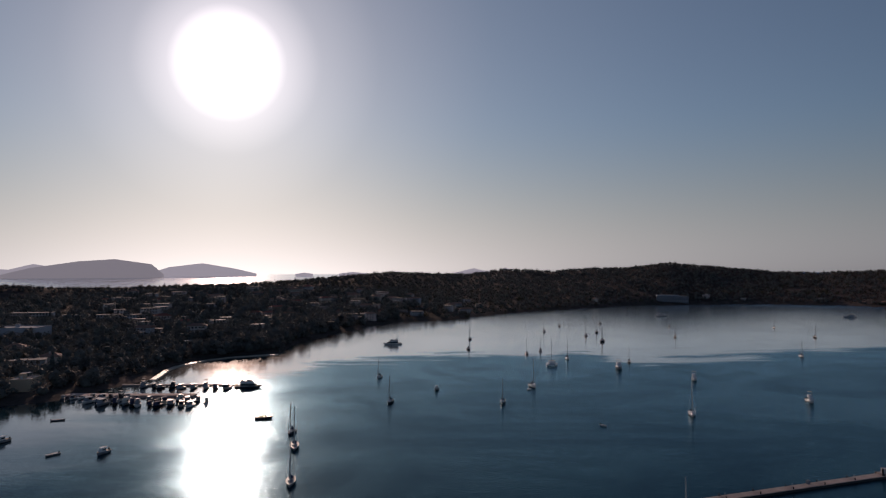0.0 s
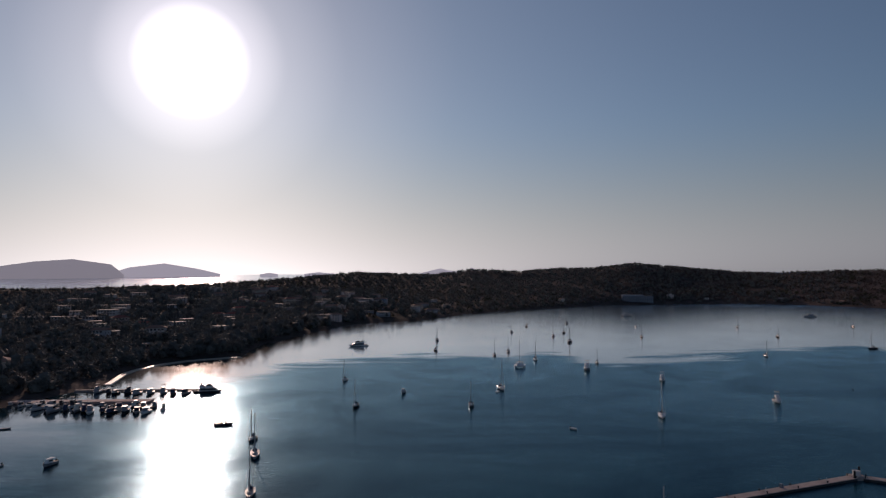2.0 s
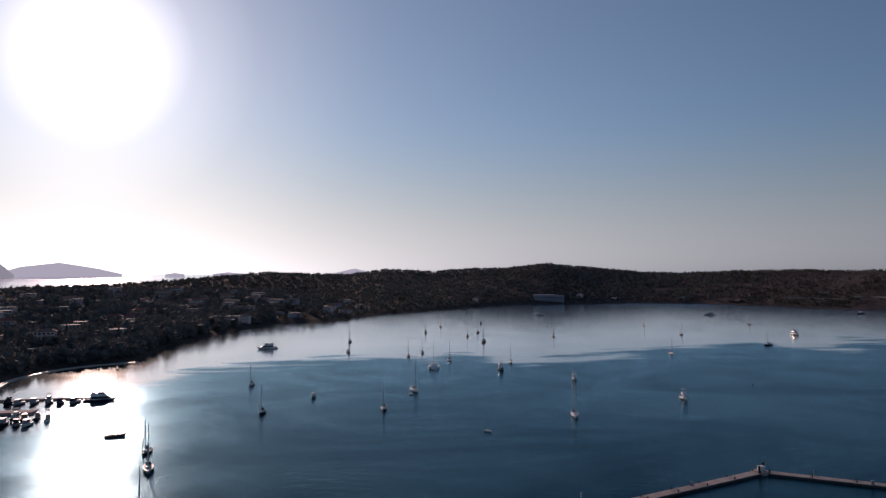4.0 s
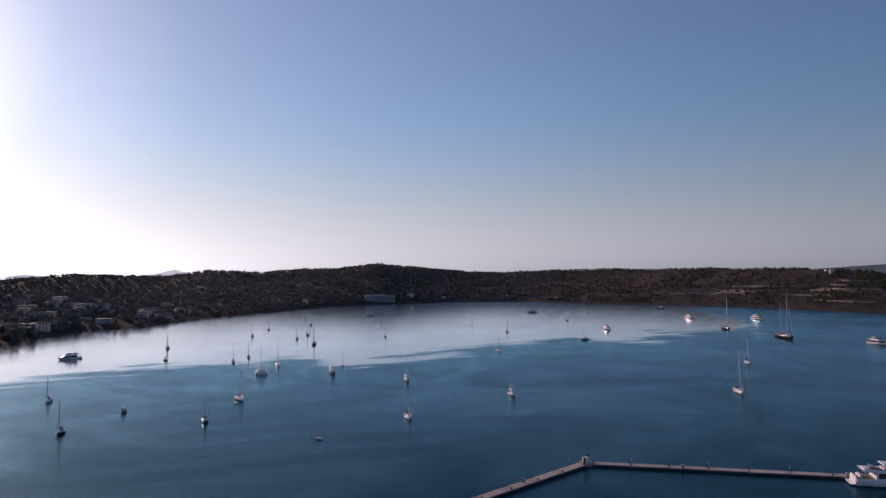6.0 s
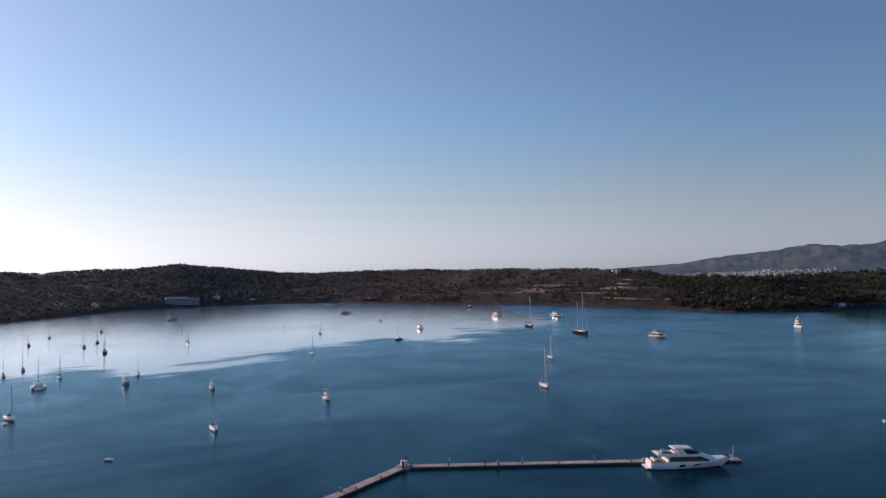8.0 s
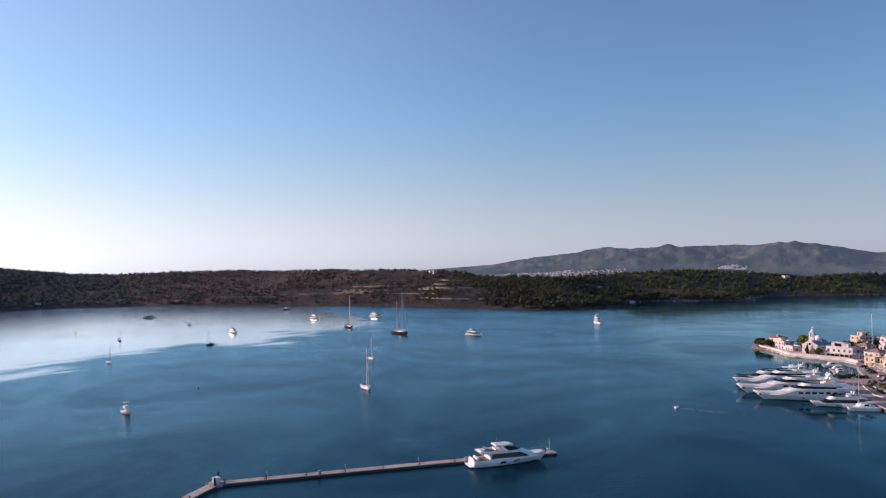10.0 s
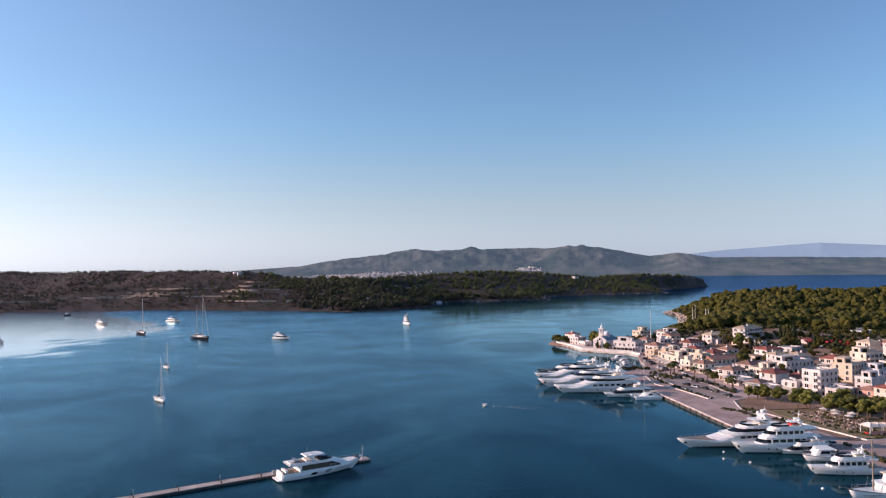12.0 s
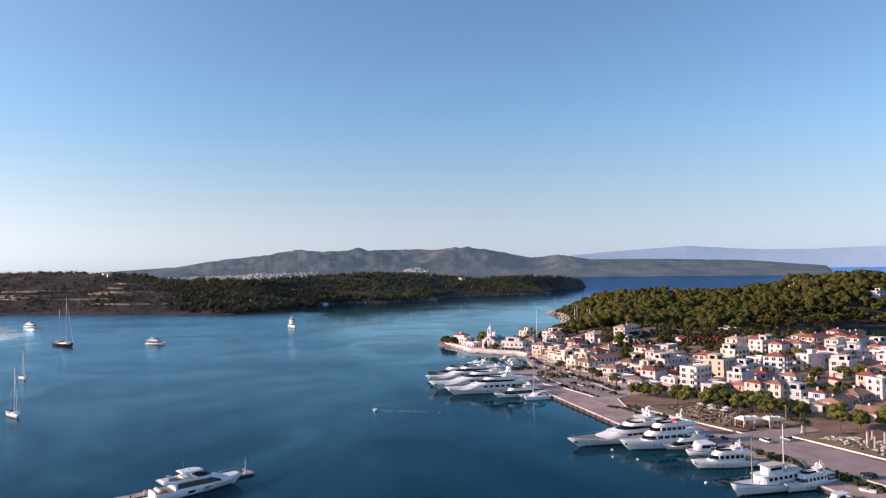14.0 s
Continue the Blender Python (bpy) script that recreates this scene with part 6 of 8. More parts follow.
def hip_roof(w, d, rise, over=0.45, ridge=0.0):
    """A hipped roof over a plan d by w (x by y), with a thick eave; ridge over 0 makes gables."""
    x, y = d / 2 + over, w / 2 + over
    bm = bmesh.new()
    if w >= d:
        k = (y - x) + min(x, ridge * x)
        top = ((0, -k, rise), (0, k, rise))
    else:
        k = (x - y) + min(y, ridge * y)
        top = ((-k, 0, rise), (k, 0, rise))
    e = [bm.verts.new(p) for p in ((-x, -y, 0), (x, -y, 0), (x, y, 0), (-x, y, 0))]
    b = [bm.verts.new(p) for p in ((-x, -y, -0.18), (x, -y, -0.18), (x, y, -0.18), (-x, y, -0.18))]
    t = [bm.verts.new(p) for p in top]
    if w >= d:
        faces = ((e[0], e[1], t[0]), (e[1], e[2], t[1], t[0]), (e[2], e[3], t[1]), (e[3], e[0], t[0], t[1]))
    else:
        faces = ((e[0], e[1], t[1], t[0]), (e[1], e[2], t[1]), (e[2], e[3], t[0], t[1]), (e[3], e[0], t[0]))
    for f in faces:
        bm.faces.new(f)
    for i in range(4):
        bm.faces.new((b[i], b[(i + 1) % 4], e[(i + 1) % 4], e[i]))
    bm.faces.new(b[::-1])
    # rounded ridge tiles along the top edges
    for p in e:
        q = min(t, key=lambda v: (v.co - p.co).length)
        rod(bm, p.co, q.co, 0.10, 0.10, 5)
    rod(bm, t[0].co, t[1].co + Vector((0.01, 0, 0)), 0.11, 0.11, 5)
    bmesh.ops.recalc_face_normals(bm, faces=bm.faces[:])
    return bm


HOUSE_WORDS = {"white": "white plastered", "cream": "cream plastered", "ochre": "ochre yellow", "tan": "tan plastered", "pink": "pink plastered", "rose": "pale rose", "grey": "blue-grey", "pale": "pale blue"}
ROOF_WORDS = {"flat": "flat roof", "hip": "brown hipped tile roof", "hipred": "red hipped tile roof", "hipsand": "sand-coloured hipped tile roof", "gable": "brown tiled gable roof", "gablered": "red tiled gable roof", "gablesand": "sand tiled gable roof"}
house_random = random.Random(77)
footprints = []


def house(u=0, v=0, w=10.0, d=9.0, floors=2, roof="flat", colour="white", turn=None, at=None, windows=True, group="houses of the town", high=2.8, extra="", one_side=False, awning=False):
    """A house in the town's axes: w runs inland, d along the quay. Its walls, roof, windows with shutters, door and balconies are parts."""
    rnd = house_random
    turn = rnd.uniform(14, 34) if turn is None else turn
    footprints.append((u, v, max(w, d) * 0.5))
    m = at if at is not None else town_pose(u, v, max(town_ground(u, v), 1.3) - 0.15, turn)
    h = floors * high
    storeys = ("single-storey", "two-storey", "three-storey", "four-storey", "five-storey")[floors - 1]
    t = thing("house", m, extra or f"{HOUSE_WORDS[colour]} {storeys} house with {ROOF_WORDS[roof]}", "house", group)
    wall = WALLS[colour]
    dims = [(-d / 2, d / 2, -w / 2, w / 2, -1.5, h)]
    part("wall", boxes(*dims), wall, t)
    if roof == "flat":
        p, q = 0.22, 0.75
        part("parapet", boxes((-d / 2 - 0.05, d / 2 + 0.05, -w / 2 - 0.05, -w / 2 + p, h, h + q), (-d / 2 - 0.05, d / 2 + 0.05, w / 2 - p, w / 2 + 0.05, h, h + q),
                              (-d / 2 - 0.05, -d / 2 + p, -w / 2 + p, w / 2 - p, h, h + q), (d / 2 - p, d / 2 + 0.05, -w / 2 + p, w / 2 - p, h, h + q)), wall, t)
        part("roof", boxes((-d / 2 + p, d / 2 - p, -w / 2 + p, w / 2 - p, h, h + 0.12)), ROOF_FLAT, t)
        if floors > 1 and rnd.random() < 0.6:
            sx, sy = rnd.uniform(-0.2, 0.3) * d, rnd.uniform(-0.3, 0.3) * w
            part("stair_head", boxes((sx - 1.4, sx + 1.4, sy - 1.6, sy + 1.6, h + 0.1, h + 2.5), (sx - 1.6, sx + 1.6, sy - 1.8, sy + 1.8, h + 2.45, h + 2.62, 0.03)), wall, t)
        if windows and w > 8.5 and rnd.random() < 0.55:
            ux, uy, uw, ud = rnd.choice((-0.12, 0.16)) * d, rnd.choice((-0.2, 0.2)) * w, w * 0.24, d * 0.26
            room = part("upper_room", boxes((ux - ud, ux + ud, uy - uw, uy + uw, h + 0.1, h + 2.9), (ux - ud - 0.3, ux + ud + 0.3, uy - uw - 0.3, uy + uw + 0.3, h + 2.85, h + 3.05)), wall, t)
            part("opening", boxes((ux - ud - 0.03, ux - ud + 0.1, uy - uw * 0.6, uy + uw * 0.6, h + 0.4, h + 2.3)), TINTED, room)
            part("opening", boxes((ux - ud * 0.5, ux + ud * 0.5, uy + uw - 0.1, uy + uw + 0.03, h + 0.4, h + 2.3)), TINTED, room)
        elif windows and w > 8 and rnd.random() < 0.6:
            px, py = -d * 0.08, rnd.choice((-0.18, 0.18)) * w
            bm = boxes((px - 2.2, px + 2.2, py - 2.2, py + 2.2, h + 2.35, h + 2.47))
            for cx in (-2.0, 2.0):
                for cy in (-2.0, 2.0):
                    rod(bm, (px + cx, py + cy, h), (px + cx, py + cy, h + 2.4), 0.07, 0.07, 4)
            part("roof_pergola", bm, rnd.choice((SHADE, CANVAS_SAND, TEAK)), t, "shaded pergola on the roof terrace")
        if rnd.random() < 0.7:
            shared("solar_heater", HEATER, t, pose(rnd.uniform(-0.3, 0.3) * d, rnd.uniform(-0.35, 0.35) * w, h + 0.1, 0, 0, 180))
        if rnd.random() < 0.4:
            shared("water_tank", TANK, t, pose(rnd.uniform(-0.3, 0.3) * d, rnd.uniform(-0.35, 0.35) * w, h + 0.1))
    else:
        rise = min(w, d) * 0.21
        part("roof", hip_roof(w, d, rise, 0.5, 1.0 if roof.startswith("gable") else 0.0), TILES[roof.replace("hip", "").replace("gable", "")], t).location = (0, 0, h + 0.16)
        if windows:
            part("cornice", boxes((-d / 2 - 0.2, d / 2 + 0.2, -w / 2 - 0.2, w / 2 + 0.2, h - 0.2, h, 0.0)), wall, t)
        shared("chimney", CHIMNEY, t, pose(rnd.uniform(-0.2, 0.2) * d, rnd.uniform(-0.25, 0.25) * w, h + rise * 0.75))
    if windows and floors > 1 and not awning and rnd.random() < 0.55:
        # a lower wing towards the water, with a terrace or a lean-to roof of tiles
        deep, wide, tall = rnd.uniform(2.0, 3.6), rnd.uniform(0.3, 0.48) * w, high * rnd.choice((1, 1, floors - 1)) - 0.05
        at_y = rnd.choice((-1, 1)) * (w / 2 - wide - 0.05)
        wing = part("wing", boxes((-d / 2 - deep, -d / 2 + 0.02, at_y - wide, at_y + wide, -1.5, tall), (-d / 2 - deep, -d / 2 - deep + 0.2, at_y - wide, at_y + wide, tall, tall + 0.8)), wall, t)
        for i in (-0.5, 0.5):
            part("opening", boxes((-d / 2 - deep - 0.03, -d / 2 - deep + 0.1, at_y + i * wide - 0.7, at_y + i * wide + 0.7, 0.2, 2.3)), TINTED, wing)
    if windows and rnd.random() < 0.14:
        part("aerial", rods(((0.5, 0.5, h), (0.5, 0.5, h + 3.6), 0.035, 0.03, 4), ((-0.1, 0.5, h + 3.3), (1.1, 0.5, h + 3.3), 0.025, 0.025, 4), ((0.1, 0.5, h + 2.9), (0.9, 0.5, h + 2.9), 0.025, 0.025, 4)), ALLOY, t)
    if awning:
        for k, (x, y, wide, turned) in enumerate(((-d / 2, 0, w * 0.44, -90), (0, w / 2, d * 0.44, 180))):
            bm = bmesh.new()
            low, high_edge = [(-wide, -3.2, 2.45), (wide, -3.2, 2.45)], [(wide, -0.05, 3.05), (-wide, -0.05, 3.05)]
            ring = [bm.verts.new(p) for p in low + high_edge]
            under = [bm.verts.new((p[0], p[1], p[2] - 0.1)) for p in low + high_edge]
            bm.faces.new(ring)
            bm.faces.new(under[::-1])
            for i in range(4):
                bm.faces.new((under[i], under[(i + 1) % 4], ring[(i + 1) % 4], ring[i]))
            for i in (-1, 1):
                rod(bm, (i * (wide - 0.1), -3.1, 0), (i * (wide - 0.1), -3.1, 2.45), 0.06, 0.06, 5)
            part("awning", bm, (SHADE, CANVAS_SAND)[k], t, "pale canvas awning over the tables").matrix_basis = pose(x, y, 0.1, 0, 0, turned)
    if not windows:
        return t
    tint = rnd.choice(("brown", "brown", "blue", "green")) if colour != "pale" else "blue"
    # the two sides seen from the water: -x and +y
    for side, span, turned in (("y", d, 180),) if one_side else (("x", w, -90), ("y", d, 180)):
        cols = max(1, int((span - 0.8) / 2.9))
        balcony = span > 8 and floors > 1 and rnd.random() < 0.6
        for f in range(floors):
            for c in range(cols):
                a = (c + 0.5) / cols * span - span / 2
                x, y = (-d / 2, a) if side == "x" else (a, w / 2)
                if f == 0 and c == cols // 2:
                    door = shared("door", DOOR_FRAME, t, pose(x, y, 0.1, 0, 0, turned))
                    shared("door_leaf", DOOR_LEAF, door, pose(0, 0, 0))
                    continue
                wide_open = balcony and f > 0
                win = shared("window", WINDOW_FRAME, t, pose(x, y, f * high + (0.12 if wide_open else 0.72), 0, 0, turned) @ Matrix.Diagonal((1.9, 1, 1.6, 1) if wide_open else (1.25, 1, 1.22, 1)))
                shared("pane", WINDOW_PANE, win, pose(0, 0, 0))
                if rnd.random() < (0.09 if roof != "flat" else 0.03):
                    shared("shutter", SHUTTERS[tint], win, pose(-0.66, -0.02, 0))
                    shared("shutter", SHUTTERS[tint], win, pose(1.14, -0.02, 0))
            if balcony and f > 0:
                z, b = f * high, span * 0.42
                if side == "x":
                    dims, rail = (-d / 2 - 1.3, -d / 2, -b, b, z - 0.16, z), ((-d / 2 - 1.28, -d / 2 - 1.18, -b, b, z, z + 0.95), (-d / 2 - 1.18, -d / 2, -b, -b + 0.1, z, z + 0.95), (-d / 2 - 1.18, -d / 2, b - 0.1, b, z, z + 0.95))
                else:
                    dims, rail = (-b, b, w / 2, w / 2 + 1.3, z - 0.16, z), ((-b, b, w / 2 + 1.18, w / 2 + 1.28, z, z + 0.95), (-b, -b + 0.1, w / 2, w / 2 + 1.18, z, z + 0.95), (b - 0.1, b, w / 2, w / 2 + 1.18, z, z + 0.95))
                bal = part("balcony", boxes(dims), FRAME, t)
                part("railing", boxes(*rail), wall, bal)
    return t


# the town by the quay
house(246, 60, 8.2, 8.8, 3, "hip", "white")
house(337, 91, 11.6, 9.4, 2, "flat", "ochre")
house(193, 55, 9.1, 9.7, 2, "flat", "tan", awning=True)
house(171, 53, 13.1, 9.4, 2, "flat", "cream", awning=True)
house(158, 59, 8.0, 8.5, 3, "flat", "ochre")
house(154, 70, 18.5, 9.4, 2, "gable", "cream", awning=True)
house(235, 89, 16.0, 9.4, 2, "hipred", "white")
house(249, 113, 15.4, 9.4, 2, "hipsand", "white")
house(239, 132, 21.7, 9.4, 3, "hipsand", "white")
house(335, 113, 17.3, 9.4, 1, "flat", "white")
house(174, 111, 13.8, 9.4, 2, "hipred", "white")
house(188, 133, 12.9, 9.4, 1, "flat", "white")
house(114, 56, 11, 9.4, 2, "hip", "white", awning=True)
house(127, 98, 21.7, 9.4, 2, "flat", "white")
house(64, 73, 13.0, 9.0, 4, "flat", "white", 24, awning=True)
house(70, 64, 6.0, 7.0, 2, "flat", "white", 24, awning=True)
house(46, 71, 10.2, 9.0, 2, "flat", "white", awning=True)
house(91, 106, 15.9, 9.4, 3, "flat", "ochre")
house(116, 133, 13.1, 9.4, 3, "flat", "cream")
# a side wall in shade, the shade put into its blue-grey colour
house(84, 115, 8.8, 9.4, 2, "flat", "grey")
house(41, 81, 8.5, 7.5, 2, "hip", "pink", 22)
house(29, 80, 7.5, 7.5, 3, "hipred", "cream", 20)
house(23, 85, 6.5, 7.0, 3, "hip", "cream")
house(61, 106, 9.2, 9.8, 2, "hipred", "white")
house(82, 134, 11.5, 10.6, 3, "hipred", "pale")
house(98, 134, 7.7, 8.3, 2, "flat", "white")
house(143, 172, 13.2, 9.4, 3, "flat", "white")
house(164, 176, 8.6, 9.2, 2, "hipred", "rose")
house(152, 221, 23.0, 9.4, 3, "hipred", "cream")
house(157, 248, 24.1, 9.4, 3, "hipred", "cream")
house(81, 170, 19.2, 9.4, 3, "flat", "white")
house(93, 164, 14.0, 9.4, 2, "hipred", "white")
house(85, 186, 11.2, 9.4, 3, "flat", "grey")
house(55, 163, 17.1, 9.4, 2, "hip", "rose")
house(10, 95, 5.5, 6.5, 2, "hipred", "pale")
house(11, 114, 14.2, 9.4, 1, "hip", "white")
house(8, 123, 6.4, 6.8, 3, "flat", "white")
house(4, 98, 12.8, 9.4, 1, "gable", "white")
house(189, 287, 18.4, 9.4, 2, "gablered", "rose")
house(135, 250, 12.2, 9.4, 2, "flat", "white")
house(333, 261, 12.4, 9.4, 2, "hipred", "white")
house(274, 243, 17.6, 9.4, 1, "flat", "white")
house(172, 218, 8.5, 9.1, 1, "gable", "cream")
house(46, 112, 7.7, 8.2, 2, "hip", "pale")
# a shaded building, darkened through its wall colour
house(19, 92, 9.4, 10.1, 2, "flat", "grey")
house(-17, 94, 9.1, 9.7, 1, "gable", "white")
house(215, 128, 5.0, 6.5, 1, "flat", "white")
house(181, 79, 11.8, 9.4, 2, "hipred", "cream")
house(153, 78, 10.9, 9.4, 1, "flat", "white")
house(28, 138, 7.8, 8.3, 2, "hipred", "cream")
house(137, 93, 9.5, 10.1, 1, "hip", "cream")
house(182, 236, 10.1, 10.8, 2, "hip", "rose")
house(63, 187, 14.5, 9.4, 3, "flat", "white")
house(14, 139, 11.5, 9.4, 2, "hipred", "white")
house(203, 60, 9, 8, 2, "flat", "cream", awning=True)
house(214, 65, 8, 8, 2, "flat", "white", awning=True)
house(186, 64, 9, 8, 2, "flat", "cream", awning=True)
house(226, 72, 9, 8, 2, "gable", "white", awning=True)
house(206, 78, 9, 9, 2, "hipred", "white")
house(221, 86, 9, 9, 1, "flat", "white")
house(262, 78, 10, 9, 2, "flat", "white")
house(277, 92, 9, 9, 2, "gable", "cream")
house(300, 98, 13, 9, 2, "flat", "white")
house(318, 112, 10, 9, 1, "flat", "cream")
house(262, 100, 9, 9, 1, "flat", "white")
house(189, 92, 9, 9, 2, "hip", "rose")
house(100, 53, 11, 9, 1, "flat", "white", awning=True)
house(97, 70, 11, 9, 2, "hipred", "white", one_side=True)
house(112, 73, 12, 9, 2, "flat", "cream", one_side=True)
house(76, 55, 8, 7, 1, "flat", "white", 24, awning=True, one_side=True)
house(87, 56, 10, 8, 1, "hip", "white", awning=True)
house(180, 50, 7, 7.5, 2, "flat", "cream", awning=True)
house(162, 47, 7, 7, 1, "flat", "white", awning=True)
house(150, 50, 8, 8, 2, "flat", "cream", awning=True)
house(139, 53, 9, 8, 2, "hip", "cream", awning=True)
house(127, 57, 10, 9, 1, "flat", "white", awning=True)
house(130, 74, 11, 9, 2, "hip", "white", one_side=True)
house(205, 49, 6, 7, 2, "flat", "tan")
# more houses wherever there is room between them
filler = random.Random(19)
tries = 0
while tries < 62:
    tries += 1
    u, v = filler.uniform(35, 185), filler.uniform(80, 280)
    w, d = filler.uniform(8, 14), filler.uniform(7, 10)
    if float(inside(TOWN_COAST, np.array(u), np.array(v))) < 10 or any(math.hypot(u - a, v - b) < c + max(w, d) * 0.52 for a, b, c in footprints) or (u - 255) ** 2 + (v - 165) ** 2 < 2500:
        continue
    house(u, v, w, d, filler.choice((1, 2, 2, 3)), filler.choice(("flat", "hip", "hipred", "hipsand", "gablered", "flat")), filler.choice(("white", "white", "cream", "rose", "white")), one_side=True)


def garden_wall(u, v, long, turn):
    """A low plastered garden wall with a coping, on its own stretch of yard."""
    bm = boxes((-long / 2, long / 2, -0.15, 0.15, -1.0, 1.5), (-long / 2 - 0.05, long / 2 + 0.05, -0.22, 0.22, 1.5, 1.62))
    o = part("garden_wall", bm, WALLS[filler.choice(("white", "cream", "rose"))])
    o.matrix_basis = town_pose(u, v, max(town_ground(u, v), 1.2), turn)
    tagged(o, "low plastered garden wall between the houses", "wall", kind="structure")


def shed(u, v, w, d, turn):
    t = thing("shed", town_pose(u, v, max(town_ground(u, v), 1.2) - 0.1, turn), "low plastered outbuilding with a tiled lean-to roof", "shed", "sheds of the town")
    part("wall", boxes((-d / 2, d / 2, -w / 2, w / 2, -1, 2.5)), WALLS[filler.choice(("white", "cream", "rose"))], t)
    bm = bmesh.new()
    slab(bm, [(-d / 2 - 0.5, -w / 2 - 0.4), (d / 2 + 0.3, -w / 2 - 0.4), (d / 2 + 0.3, w / 2 + 0.4), (-d / 2 - 0.5, w / 2 + 0.4)], 2.5, 2.7)
    for q in bm.verts:
        q.co.z += (q.co.x + d / 2) * 0.16
    part("roof", bm, TILES[filler.choice(("", "red", "sand"))], t)
    part("opening", boxes((-d / 2 - 0.03, -d / 2 + 0.1, -w * 0.3, w * 0.3, 0, 2.0)), TINTED, t)


made, tries = 0, 0
while made < 74 and tries < 900:
    tries += 1
    u, v = filler.uniform(-20, 250), filler.uniform(72, 260)
    if float(inside(TOWN_COAST, np.array(u), np.array(v))) < 8 or any(math.hypot(u - a, v - b) < c + 2.4 for a, b, c in footprints) or (u - 250) ** 2 + (v - 165) ** 2 < 1400 or abs(u + 22 - (v - 55) * 0.42) < 10:
        continue
    if made % 2:
        footprints.append((u, v, 3.0))
        shed(u, v, filler.uniform(4, 7), filler.uniform(3.5, 5), filler.uniform(14, 34))
    else:
        garden_wall(u, v, filler.uniform(6, 14), filler.choice((24, 114)) + filler.uniform(-8, 8))
    made += 1
# villas among the pines
house(474, 482, 16.9, 9.4, 2, "hipred", "rose", group="villas on the hill")
house(395, 517, 22.5, 9.4, 2, "flat", "white", group="villas on the hill")

# the walled church on its rocky point
town_slab("sea_wall", [(222, 46.6), (234, 44.4), (261.6, 17.6), (283, 16.6), (313, 11.5), (314, 13.5), (283.5, 19), (262.6, 20), (235.4, 46.6), (223, 49)], -3, 2.6, WALLS["white"], "whitewashed sea wall round the church", "wall")
town_slab("sea_wall_footing", [(221, 45.4), (233.4, 43), (261, 16.4), (283, 15.2), (316, 8), (316, 12), (283, 18), (262, 19), (235, 45.6), (222, 47.8)], -3, 0.95, STONE, "weathered stone footing of the sea wall", "footing")
town_slab("sea_wall_coping", [(234.2, 44.0), (261.4, 17.2), (283, 16.2), (283.2, 19.3), (262.8, 20.4), (235.8, 46.9)], 2.6, 2.8, KERB, "pale coping of the sea wall", "coping")
town_slab("terrace", [(236, 47), (262.8, 20.4), (283.4, 19.3), (312, 14), (316, 30), (286, 52), (250, 66), (232, 58)], 0.4, 1.75, CONCRETE, "paved terrace behind the sea wall", "terrace")
house(246.5, 46.5, 9, 17, 2, "flat", "white", 44, extra="long white two-storey hall with dark windows above the sea wall", high=3.5)
house(297, 25, 8, 10, 2, "flat", "white", 20, extra="white cubic house behind the sea wall")
house(309, 24, 8, 9, 2, "hipred", "rose", 30, extra="pale rose corner house at the rocky point", high=3.6)
house(284, 27, 6, 10, 1, "flat", "white", 12, extra="low white outbuilding of the church", high=3.4)
house(224, 58, 9, 10, 2, "hip", "white", 34, extra="white house with a brown hipped roof by the church basin", high=3.4)
# a lean-to verandah on the hall's water side
verandah = thing("verandah", town_pose(242.6, 42.4, 1.7, 44), "long low verandah with a pale lean-to roof and dark openings", "verandah")
for k in range(6):
    part("post", boxes((-7.6 + k * 3.0, -7.35 + k * 3.0, 1.05, 1.3, 0, 2.6)), FRAME, verandah)
part("roof", slab(bmesh.new(), [(-8.2, -1.0), (8.2, -1.0), (8.2, 1.6), (-8.2, 1.6)], 2.6, 2.85), SHADE, verandah)
# dark sheet across the back stands in for the verandah's shaded depth
part("shade_screen", boxes((-7.8, 7.8, -0.9, -0.8, 0, 2.6)), TINTED, verandah)
part("parapet", boxes((-8.0, 8.0, 1.3, 1.5, 0, 0.9)), WALLS["white"], verandah)


